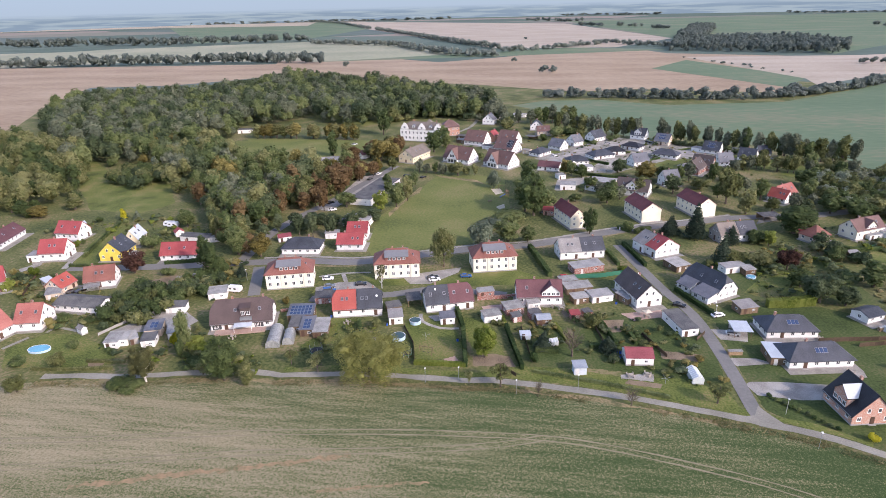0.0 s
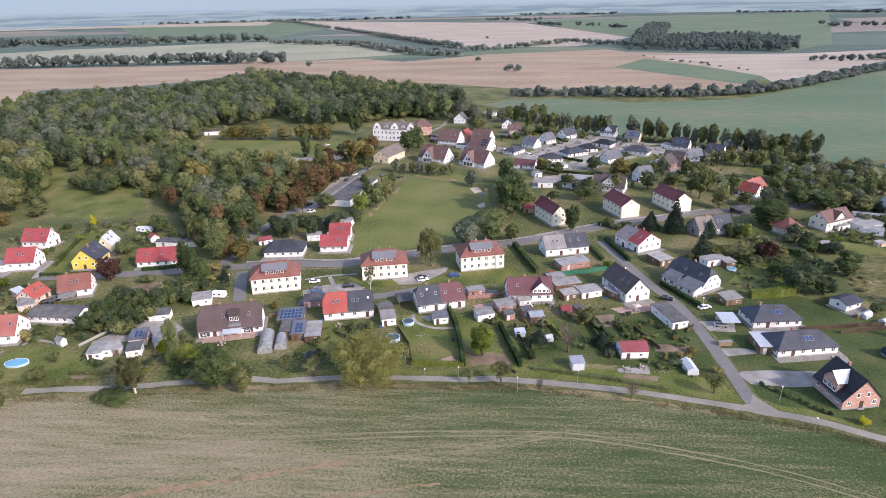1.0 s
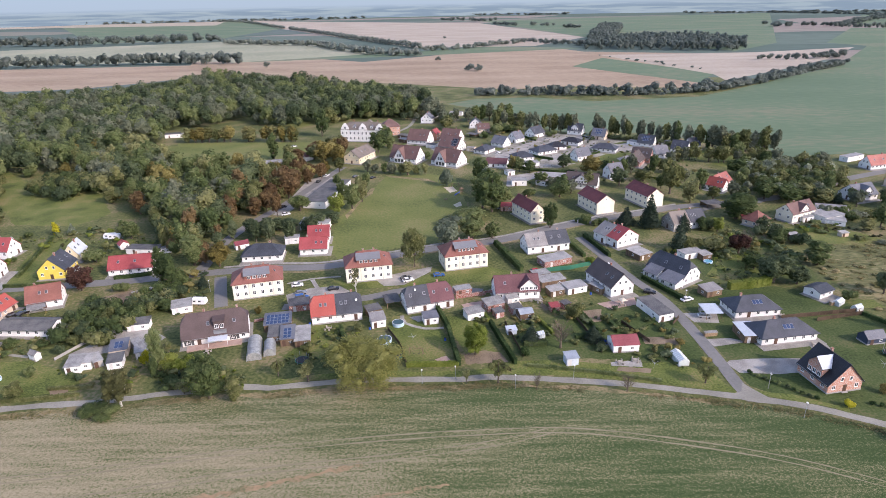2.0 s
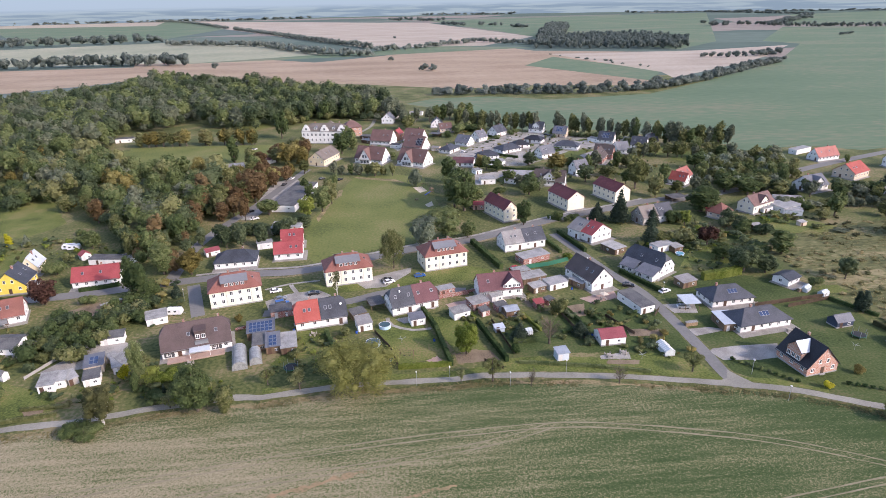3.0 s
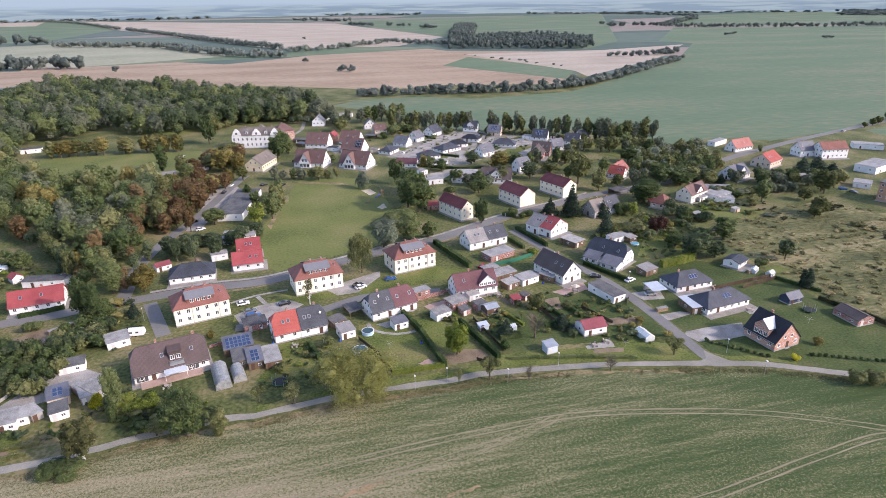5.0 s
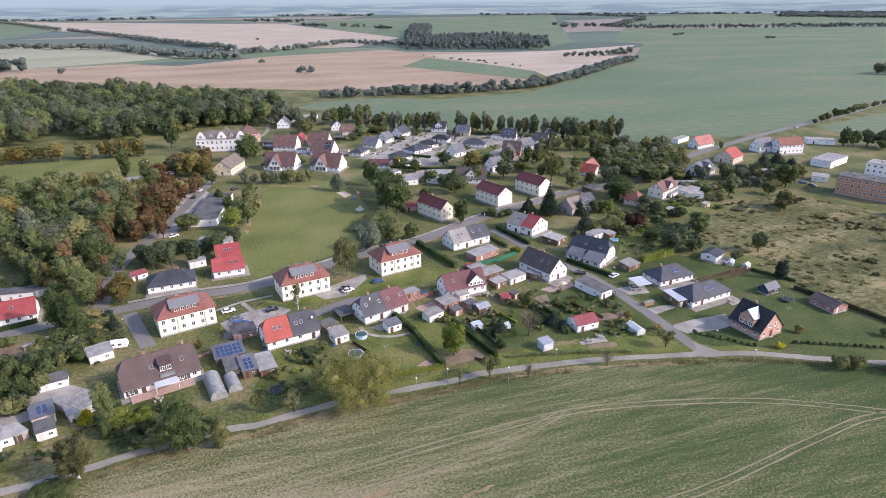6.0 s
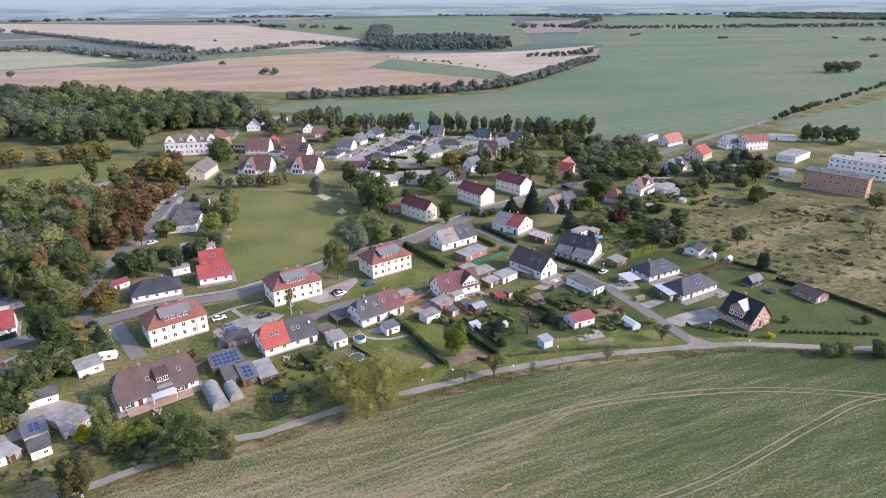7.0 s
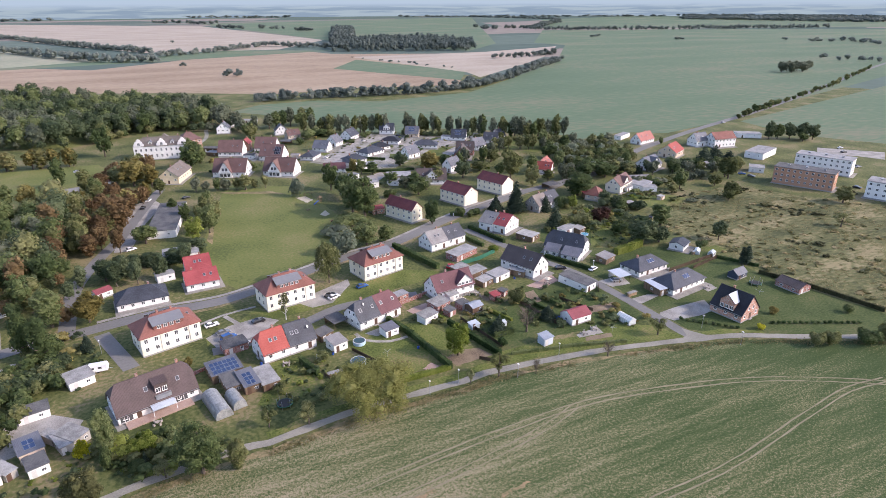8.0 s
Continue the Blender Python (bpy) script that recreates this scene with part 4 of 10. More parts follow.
def patch(name, points, z, mat, label, category, kind="structure", turn=0.0, soft=0.0):
    """A flat piece of ground with a gently uneven edge."""
    n0 = len(points)
    rnd = random.Random(int(abs(points[0][0] * 13 + points[0][1])))
    pts = []
    for i in range(n0):
        (ax, ay), (bx, by) = points[i], points[(i + 1) % n0]
        pts.append((ax, ay))
        if soft:
            k = int(math.hypot(bx - ax, by - ay) / (soft * 6)) + 1
            for j in range(1, k):
                pts.append((ax + (bx - ax) * j / k + rnd.uniform(-soft, soft), ay + (by - ay) * j / k + rnd.uniform(-soft, soft)))
    bm = bmesh.new()
    vs = [bm.verts.new((x, y, 0)) for x, y in pts]
    face = bm.faces.new(vs)
    face.normal_update()
    if face.normal.z < 0:
        bmesh.ops.reverse_faces(bm, faces=[face])
    bmesh.ops.triangulate(bm, faces=bm.faces[:])
    me = bpy.data.meshes.new(name)
    bm.to_mesh(me)
    bm.free()
    me.materials.append(mat)
    o = new(name, me)
    o.location.z = z
    return tagged(o, label, category, kind=kind)


def far_fields():
    """The outer ground: a patchwork of fields, each of its own colour, muted and blued by painted-in haze."""
    m = bpy.data.materials.new("patchwork of distant fields")
    m.use_nodes = True
    n, l = m.node_tree.nodes, m.node_tree.links
    b = n["Principled BSDF"]
    b.inputs["Roughness"].default_value, b.inputs["Specular IOR Level"].default_value = 1.0, 0.0
    co, mp, vo, sep, rp, no, mx = (n.new("ShaderNode" + k) for k in ("TexCoord", "Mapping", "TexVoronoi", "SeparateColor", "ValToRGB", "TexNoise", "Mix"))
    mp.inputs["Scale"].default_value, mp.inputs["Rotation"].default_value = (0.0011, 0.0028, 0.001), (0, 0, 0.15)
    vo.inputs["Scale"].default_value, no.inputs["Scale"].default_value, no.inputs["Detail"].default_value = 1.0, 0.02, 5.0
    l.new(co.outputs["Object"], mp.inputs[0]), l.new(mp.outputs[0], vo.inputs["Vector"]), l.new(vo.outputs["Color"], sep.inputs[0]), l.new(sep.outputs[0], rp.inputs[0])
    stops = ((0.0, (0.13, 0.175, 0.15)), (0.35, (0.155, 0.2, 0.17)), (0.5, (0.24, 0.24, 0.2)), (0.65, (0.3, 0.265, 0.23)), (0.85, (0.15, 0.19, 0.175)))
    e = rp.color_ramp.elements
    rp.color_ramp.interpolation = "CONSTANT"
    while len(e) < len(stops):
        e.new(0.5)
    for k, (at, c) in zip(e, stops):
        k.position, k.color = at, (*c, 1)
    mx.data_type, mx.blend_type = "RGBA", "MULTIPLY"
    mx.inputs[0].default_value = 0.35
    l.new(co.outputs["Object"], no.inputs["Vector"])
    l.new(rp.outputs[0], mx.inputs[6]), l.new(no.outputs["Fac"], mx.inputs[7]), l.new(mx.outputs[2], b.inputs["Base Color"])
    return m


def ground_sheet():
    """One sheet of ground from under the camera to the horizon."""
    v, f = [(-40.0, 100.0, 0.0)], []
    radii = [30, 80, 160, 300, 500, 800, 1200, 1700, 2300, 3000, 3800, 4600]
    n = 72
    for r in radii:
        for k in range(n):
            a = 2 * math.pi * k / n
            v.append((-40 + r * math.cos(a), 100 + r * math.sin(a), 0.0))
    for k in range(n):
        f.append((0, 1 + k, 1 + (k + 1) % n))
    for i in range(len(radii) - 1):
        for k in range(n):
            a, b = 1 + i * n + k, 1 + i * n + (k + 1) % n
            f.append((a, a + n, b + n, b))
    o = mesh_object("ground", v, f, [GROUND, far_fields()], mat_index=[0 if i < n + 5 * n * 1 else 1 for i in range(len(f))])
    tagged(o, "rough green grass ground reaching to the horizon", "ground", kind="structure")


def backdrop():
    """The far distance and the low sky over it, a ring behind everything; haze and sky glow are painted as emission."""
    m = bpy.data.materials.new("glowing haze and sky paint")
    m.use_nodes = True
    n, l = m.node_tree.nodes, m.node_tree.links
    n.remove(n["Principled BSDF"])
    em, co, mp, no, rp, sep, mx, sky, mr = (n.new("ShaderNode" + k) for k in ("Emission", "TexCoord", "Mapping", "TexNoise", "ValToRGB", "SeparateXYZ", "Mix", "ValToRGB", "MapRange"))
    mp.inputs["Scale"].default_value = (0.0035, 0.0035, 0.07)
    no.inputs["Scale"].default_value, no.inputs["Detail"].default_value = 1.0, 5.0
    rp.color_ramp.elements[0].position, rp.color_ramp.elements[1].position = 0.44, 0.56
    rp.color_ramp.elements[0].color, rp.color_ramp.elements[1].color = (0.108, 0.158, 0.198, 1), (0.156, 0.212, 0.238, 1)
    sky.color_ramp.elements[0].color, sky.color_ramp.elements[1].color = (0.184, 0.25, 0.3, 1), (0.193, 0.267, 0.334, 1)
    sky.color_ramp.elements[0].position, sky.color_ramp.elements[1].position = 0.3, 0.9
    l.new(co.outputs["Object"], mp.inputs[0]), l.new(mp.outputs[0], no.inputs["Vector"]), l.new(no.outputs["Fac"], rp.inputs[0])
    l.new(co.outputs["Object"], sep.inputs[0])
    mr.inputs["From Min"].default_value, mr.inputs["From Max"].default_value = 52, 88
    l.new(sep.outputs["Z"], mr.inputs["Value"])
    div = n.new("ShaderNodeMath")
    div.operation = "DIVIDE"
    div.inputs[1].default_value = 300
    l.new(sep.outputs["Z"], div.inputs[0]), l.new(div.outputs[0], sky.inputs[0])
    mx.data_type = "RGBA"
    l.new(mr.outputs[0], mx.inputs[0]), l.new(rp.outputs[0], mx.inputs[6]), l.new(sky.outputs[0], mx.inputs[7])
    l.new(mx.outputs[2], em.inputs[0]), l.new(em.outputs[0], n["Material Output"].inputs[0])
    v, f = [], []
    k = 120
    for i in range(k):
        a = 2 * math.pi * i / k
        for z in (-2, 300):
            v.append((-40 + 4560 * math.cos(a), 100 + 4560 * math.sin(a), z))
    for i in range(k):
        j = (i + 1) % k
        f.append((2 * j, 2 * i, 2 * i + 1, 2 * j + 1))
    tagged(mesh_object("backdrop", v, f, m), "glowing painted ring of hazy blue distance and pale sky", "backdrop", kind="structure")


ground_sheet()
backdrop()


def crop_field():
    """Young crop in patches over beige soil: broad streaks along the drilling, leaf speckle, thicker towards the east."""
    m = bpy.data.materials.new("patchy young crop")
    m.use_nodes = True
    n, l = m.node_tree.nodes, m.node_tree.links
    b = n["Principled BSDF"]
    b.inputs["Roughness"].default_value, b.inputs["Specular IOR Level"].default_value = 0.95, 0.15
    co = n.new("ShaderNodeTexCoord")
    total = None

    def plus(socket, weight):
        nonlocal total
        k = n.new("ShaderNodeMath")
        k.operation = "MULTIPLY_ADD"
        k.inputs[1].default_value = weight
        l.new(socket, k.inputs[0])
        if total:
            l.new(total, k.inputs[2])
        else:
            k.inputs[2].default_value = CROP_BIAS
        total = k.outputs[0]

    noises = []
    for scale, stretch, turn, detail, weight in ((0.028, (0.35, 1, 1), -6, 4, 0.7), (0.1, (0.2, 1, 1), -4, 3, 0.5), (0.6, (0.1, 1, 1), -5, 2, 0.55), (1.5, (1, 1, 1), 0, 3, 0.95), (3.5, (1, 1, 1), 0, 3, 1.35)):
        mp, no = n.new("ShaderNodeMapping"), n.new("ShaderNodeTexNoise")
        mp.inputs["Scale"].default_value, mp.inputs["Rotation"].default_value = stretch, (0, 0, radians(turn))
        no.inputs["Scale"].default_value, no.inputs["Detail"].default_value = scale, detail
        l.new(co.outputs["Object"], mp.inputs[0]), l.new(mp.outputs[0], no.inputs["Vector"])
        plus(no.outputs["Fac"], weight)
        noises.append(no)
    sep, mr = n.new("ShaderNodeSeparateXYZ"), n.new("ShaderNodeMapRange")
    mr.inputs["From Min"].default_value, mr.inputs["From Max"].default_value = -140, 60
    mr.inputs["To Min"].default_value, mr.inputs["To Max"].default_value = -0.2, 0.26
    l.new(co.outputs["Object"], sep.inputs[0]), l.new(sep.outputs["X"], mr.inputs["Value"])
    plus(mr.outputs[0], 1.0)
    ramp = n.new("ShaderNodeValToRGB")
    e = ramp.color_ramp.elements
    stops = ((0.1, (0.3, 0.255, 0.165)), (0.36, (0.215, 0.188, 0.112)), (0.5, (0.138, 0.138, 0.066)), (0.66, (0.066, 0.09, 0.033)), (0.86, (0.037, 0.063, 0.02)))
    while len(e) < len(stops):
        e.new(0.5)
    for k, (at, c) in zip(e, stops):
        k.position, k.color = at, (*c, 1)
    l.new(total, ramp.inputs[0]), l.new(ramp.outputs[0], b.inputs["Base Color"])
    bp = n.new("ShaderNodeBump")
    bp.inputs["Strength"].default_value, bp.inputs["Distance"].default_value = 0.5, 0.15
    l.new(noises[3].outputs["Fac"], bp.inputs["Height"]), l.new(bp.outputs[0], b.inputs["Normal"])
    return m


CROP_BIAS = 0.5 - (0.7 + 0.5 + 0.55 + 0.95 + 1.35) / 2
CROP = crop_field()


def cream_house(x, y, turn, w=17.2, d=11.0, eave=6.4, ridge=10.4):
    """The two-storey house with a hipped roof and one long dormer."""
    h = thing("apartment_house", x, y, turn, "ivory two-storey apartment house with weathered red hipped roof", "apartment house", "three alike apartment houses")
    s = Solid()
    gable_walls(s, w, d, eave, ridge, "")
    s.make("wall", [WALL["ivory"], PLINTH], h)
    r = Solid()
    hip_roof(r, w, d, eave, ridge)
    ro = r.make("roof", [ROOF["orange_brown"]], h)
    for side, door in (("f", None), ("b", 2), ("l", None), ("r", None)):
        n = 6 if side in "fb" else 2
        length = w if side in "fb" else d
        for fl in range(2):
            for i in range(n):
                u = (i + 0.5) * length / n - length / 2
                if side in "lr":
                    u *= 0.7
                if door == i and fl == 0:
                    o = Solid().box(-0.6, -0.06, 0.0, 0.6, 0.03, 2.2).box(-0.9, -1.0, -0.4, 0.9, 0.0, 0.0, 1).make("door", [DOOR, PLINTH], h)
                    o.matrix_basis = wall_pose(side, u, 0.5, w, d)
                    continue
                window(h, wall_pose(side, u, 2.2 + fl * 2.75, w, d), 1.1, 1.4)
    for sg, run in ((1, 0), (-1, 180)):
        dw, y0, z0, zt, yb, zb = 8.6, -d / 2 + 1.0, eave + 0.7, eave + 2.35, -1.2, ridge - 0.55
        q, rr = Solid(), Solid()
        q.poly([(-dw / 2, y0, z0 - 0.5), (dw / 2, y0, z0 - 0.5), (dw / 2, y0, zt), (-dw / 2, y0, zt)])
        for k in (1, -1):
            pts = [(k * dw / 2, y0, z0 - 0.5), (k * dw / 2, yb, zb - 0.4), (k * dw / 2, y0, zt)]
            q.poly(pts if k > 0 else list(reversed(pts)))
        do = q.make("dormer", [ROOF["orange_brown"]], h)
        do.matrix_basis = pose(0, 0, 0, 0, 0, run)
        rr.slab([(-dw / 2 - 0.3, y0 - 0.35, zt - 0.05), (dw / 2 + 0.3, y0 - 0.35, zt - 0.05), (dw / 2 + 0.3, yb, zb + 0.3), (-dw / 2 - 0.3, yb, zb + 0.3)], 0.14)
        rr.make("dormer_roof", [ROOF["zinc"]], do)
        for i in range(4):
            window(do, pose(-2.7 + i * 1.8, y0, z0 + 0.75), 1.2, 1.05)
    chimney(ro, -1.5, 0.2, ridge - 0.6, ridge + 0.7)
    chimney(ro, 2.5, 0.2, ridge - 0.6, ridge + 0.7)
    for u in (-0.9, 0.9):
        o = Solid().box(-0.4, -0.5, -0.03, 0.4, 0.5, 0.07).box(-0.34, -0.44, 0.07, 0.34, 0.44, 0.085, 1).make("roof_window", [GUTTER, GLASS], ro)
        o.matrix_basis = pose(w / 2 - 2.6 + u * 0.2, -d / 2 + 2.2 + u, eave + 1.5 + u * 0.68, 36)
    for sx in (-0.18, 0.3):
        Solid().box(sx * w - 0.06, -d / 2 - 0.14, 0.3, sx * w + 0.06, -d / 2 - 0.02, eave - 0.1).make("downpipe", [GUTTER], h)
    return h


def winged_house(x, y, turn, w, d, eave, ridge, roof, wall):
    """A half-hipped house with two low wings under shallower roofs along its front."""
    h = house(x, y, turn, w, d, eave, ridge, roof, wall, shape="halfhip", note=" and low front wings")
    for x0, x1, out in ((-w * 0.42, -w * 0.06, 3.4), (w * 0.06, w * 0.5, 4.4)):
        y0, y1 = -d / 2 - out, -d / 2
        q = Solid().box(x0, y0, -0.2, x1, y1, 2.35)
        for xs, sg in ((x0, -1), (x1, 1)):
            tri = [(xs, y0, 2.35), (xs, y1, 2.35), (xs, y1, 3.5)]
            q.poly(tri if sg > 0 else list(reversed(tri)))
        wing = q.make("wing", [WALL[wall]], h)
        Solid().slab([(x0 - 0.35, y0 - 0.45, 2.4), (x1 + 0.35, y0 - 0.45, 2.4), (x1 + 0.35, -d / 2 + 0.9, 4.25), (x0 - 0.35, -d / 2 + 0.9, 4.25)], 0.16).make("wing_roof", [ROOF["slate"]], wing, "slate grey shallow wing roof")
        for i in range(2):
            window(wing, pose(x0 + (i + 0.5) * (x1 - x0) / 2, y0, 1.4), 1.4, 1.2)
    for k in range(2):
        Solid().box(w / 2 + 0.6, -d / 2 - 1.0 - 2.6 * k, 0, w / 2 + 0.8, -d / 2 - 0.8 - 2.6 * k, 2.5).make("porch_post", [FRAME], h)
    return h


def villa(x, y, turn, w, d, eave, ridge):
    """The old white villa: three shaped gables stand on its front, with arched dormers between them."""
    h = thing("villa", x, y, turn, "old white villa with shaped gables and grey brown roof", "villa")
    FOOT.append((x, y, turn, w, d))
    _far[0] = True
    s, r = Solid(), Solid()
    gable_walls(s, w, d, eave, ridge, "")
    hip_roof(r, w, d, eave, ridge)
    s.make("wall", [WALL["white"], PLINTH], h)
    ro = r.make("roof", [ROOF["brown_grey"]], h)
    for side, length in (("f", w), ("l", d), ("r", d), ("b", w)):
        n = int(length / 2.9)
        for z in (2.8, 6.6):
            for i in range(n):
                window(h, wall_pose(side, (i + 0.5) * length / n - length / 2, z, w, d), 1.2, 1.9)
    half = [(3.1, -0.6), (3.1, 1.3), (2.5, 1.5), (2.3, 2.7), (1.3, 3.3), (1.0, 4.2), (0.0, 4.7)]
    outline = [(-px, pz) for px, pz in half] + [(px, pz) for px, pz in reversed(half[:-1])]
    for u in (-0.39, 0.02, 0.4):
        g = Solid()
        for yy in (-0.25, 0.25):
            pts = [(px, yy, pz) for px, pz in outline]
            g.poly(pts if yy > 0 else list(reversed(pts)))
        for (ax, az), (bx, bz) in zip(outline, outline[1:] + outline[:1]):
            g.poly([(ax, -0.25, az), (bx, -0.25, bz), (bx, 0.25, bz), (ax, 0.25, az)])
        o = g.make("gable", [WALL["white"]], h)
        o.matrix_basis = pose(u * w, -d / 2 - 0.12, eave)
        window(o, pose(0, -0.25, 1.3), 1.6, 1.7)
        back = d * 0.36
        rr = Solid()
        rr.slab([(2.6, 0.2, 1.0), (2.6, back * 0.4, 1.0), (0, back, 3.9), (0, 0.2, 3.9)], 0.15)
        rr.slab([(-2.6, back * 0.4, 1.0), (-2.6, 0.2, 1.0), (0, 0.2, 3.9), (0, back, 3.9)], 0.15)
        rr.make("gable_roof", [ROOF["brown_grey"]], o)
    for u in (-0.19, 0.21):
        dormer(h, "f", u * w, w, d, eave, ridge, "x", ROOF["slate"], WALL["white"], width=2.2, rise=1.5, depth_at=0.16)
    for u in (-0.25, 0.3):
        chimney(ro, u * w, 1.2, ridge - 1.6, ridge + 1.1)
    return h


def gabled_row_house(x, y, turn, w, d, eave, ridge, front=True, solar=0):
    """A large brown-roofed house whose glazed white cross gable opens to the meadow."""
    h = house(x, y, turn, w, d, eave, ridge, "brown", "white", sky=0, note=" and white gable ends")
    if front:
        gw, top, out = 7.6, ridge - 0.6, 1.2
        y0, u = -d / 2 - out, -w * 0.1
        q = Solid()
        q.poly([(u - gw / 2, y0, 0.1), (u + gw / 2, y0, 0.1), (u + gw / 2, y0, eave), (u, y0, top), (u - gw / 2, y0, eave)])
        for sg in (-1, 1):
            e = [(u + sg * gw / 2, y0, 0.1), (u + sg * gw / 2, -d / 2, 0.1), (u + sg * gw / 2, -d / 2, eave), (u + sg * gw / 2, y0, eave)]
            q.poly(e if sg > 0 else list(reversed(e)))
        o = q.make("cross_gable", [WALL["white"]], h, "white glazed cross gable with balcony")
        rr = Solid()
        rr.slab([(u + gw / 2 + 0.5, y0 - 0.5, eave - 0.5), (u + gw / 2 + 0.5, -d / 2 + 0.6, eave - 0.5), (u, -0.5, top + 0.15), (u, y0 - 0.5, top + 0.15)], 0.18)
        rr.slab([(u - gw / 2 - 0.5, -d / 2 + 0.6, eave - 0.5), (u - gw / 2 - 0.5, y0 - 0.5, eave - 0.5), (u, y0 - 0.5, top + 0.15), (u, -0.5, top + 0.15)], 0.18)
        rr.make("cross_roof", [ROOF["brown"]], o)
        for k in range(3):
            window(o, pose(u + (k - 1) * 2.2, y0, 1.7), 1.7, 2.2)
        for k in range(2):
            window(o, pose(u + (k - 0.5) * 1.9, y0, 5.0), 1.5, 1.9)
        Solid().box(u - 3.2, y0 - 1.3, 3.2, u + 3.2, y0, 3.35).box(u - 3.2, y0 - 1.3, 3.35, u + 3.2, y0 - 1.22, 4.2).make("balcony", [TRIM], o)
    for i in range(solar):
        for j in range(3):
            skylight(h, "f", w * 0.18 + i * 1.1, 0.25 + j * 0.22, w, d, eave, ridge, "x", SOLAR_BLACK, (1.05, 1.7))
    return h


SOLAR_BLACK = plain("black solar cells", (0.012, 0.014, 0.022), 0.15, spec=0.5)


def rubble_heap(x, y, turn, l, w, n, seed):
    """Broken bricks and concrete tipped in a low heap."""
    rnd, s = random.Random(seed), Solid()
    for _ in range(n):
        u, v = rnd.gauss(0, l / 4), rnd.gauss(0, w / 4)
        top = max(0.05, 1.3 * (1 - (u / l * 2) ** 2 - (v / w * 2) ** 2))
        a, b = rnd.uniform(0.15, 0.6), rnd.uniform(0.1, 0.3)
        m = pose(u, v, rnd.uniform(0, top), rnd.uniform(-40, 40), rnd.uniform(-40, 40), rnd.uniform(0, 180))
        k = [m @ Vector((sx * a, sy * b, sz * b * 0.7)) for sz in (-1, 1) for sy in (-1, 1) for sx in (-1, 1)]
        for f in ((0, 2, 3, 1), (4, 5, 7, 6), (0, 1, 5, 4), (2, 6, 7, 3), (0, 4, 6, 2), (1, 3, 7, 5)):
            s.poly([k[i] for i in f])
    o = s.make("rubble", [material("broken brick and concrete", ((0.16, 0.11, 0.08), (0.34, 0.25, 0.19), (0.45, 0.41, 0.36)), 0.95, 1.2, 6.0, per_island=0.3)])
    o.matrix_basis = pose(x, y, 0, 0, 0, turn)
    tagged(o, "heap of broken brick and concrete on bare ground", "rubble", kind="stuff")


# ---- garden and street things ----
LEAF["tan"] = leaves("olive and tan autumn leaves", (0.118, 0.12, 0.045), (0.178, 0.172, 0.07), (0.262, 0.238, 0.11))
LEAF_WORDS["tan"] = "olive and tan"
LEAF["olive_gold"] = leaves("pale gold and olive drooping leaves", (0.155, 0.165, 0.048), (0.215, 0.222, 0.07), (0.3, 0.29, 0.1), per_object=0.08)
LEAF_WORDS["olive_gold"] = "olive gold"
LEAF["straw"] = leaves("dry straw grass", (0.14, 0.12, 0.05), (0.25, 0.21, 0.1), (0.38, 0.32, 0.17))
LEAF["dry"] = leaves("dry green grass", (0.09, 0.095, 0.04), (0.15, 0.15, 0.065), (0.23, 0.21, 0.1))
LEAF["bramble"] = leaves("dark bramble leaves", (0.05, 0.054, 0.026), (0.085, 0.088, 0.042), (0.13, 0.125, 0.065))
LEAF_WORDS["dry"], LEAF_WORDS["straw"], LEAF_WORDS["bramble"] = "dry green", "straw coloured", "dark"
FENCE_WOOD = material("dark stained fence boards", ((0.05, 0.035, 0.022), (0.11, 0.075, 0.05)), 0.85, 0.4, 6.0, per_object=0.2)
FENCE_GREEN = plain("green privacy screen", (0.03, 0.16, 0.1), 0.7)
STEEL = plain("galvanised steel", (0.42, 0.43, 0.44), 0.4, 0.6)
RUBBER = plain("black rubber", (0.02, 0.02, 0.02), 0.7)
POOL_BLUE = plain("pool water", (0.12, 0.36, 0.48), 0.08, spec=0.5)
POOL_COVER = plain("dark teal pool cover", (0.035, 0.075, 0.085), 0.5)
POOL_RIM = plain("pale blue pool wall", (0.4, 0.55, 0.65), 0.5)
CLEAR = plain("greenhouse glass", (0.5, 0.54, 0.54), 0.12, spec=0.6)
PLASTIC = plain("white plastic", (0.72, 0.72, 0.72), 0.4)
BLUE = plain("bright blue plastic", (0.03, 0.1, 0.42), 0.4)
SAND = material("pale sand", ((0.42, 0.36, 0.26), (0.55, 0.48, 0.36)), 0.95, 0.4, 4.0)
TERRACE = material("reddish terrace slabs", ((0.3, 0.2, 0.16), (0.42, 0.3, 0.25)), 0.9, 0.5, 3.0)
PAINT = {"white": plain("white car paint", (0.75, 0.75, 0.75), 0.25), "black": plain("black car paint", (0.02, 0.02, 0.022), 0.2), "blue": plain("blue car paint", (0.03, 0.1, 0.28), 0.25),
         "grey": plain("grey car paint", (0.22, 0.23, 0.24), 0.25, 0.3), "red": plain("red car paint", (0.35, 0.03, 0.03), 0.25), "silver": plain("silver car paint", (0.5, 0.51, 0.52), 0.25, 0.4)}
_wheel = [None]


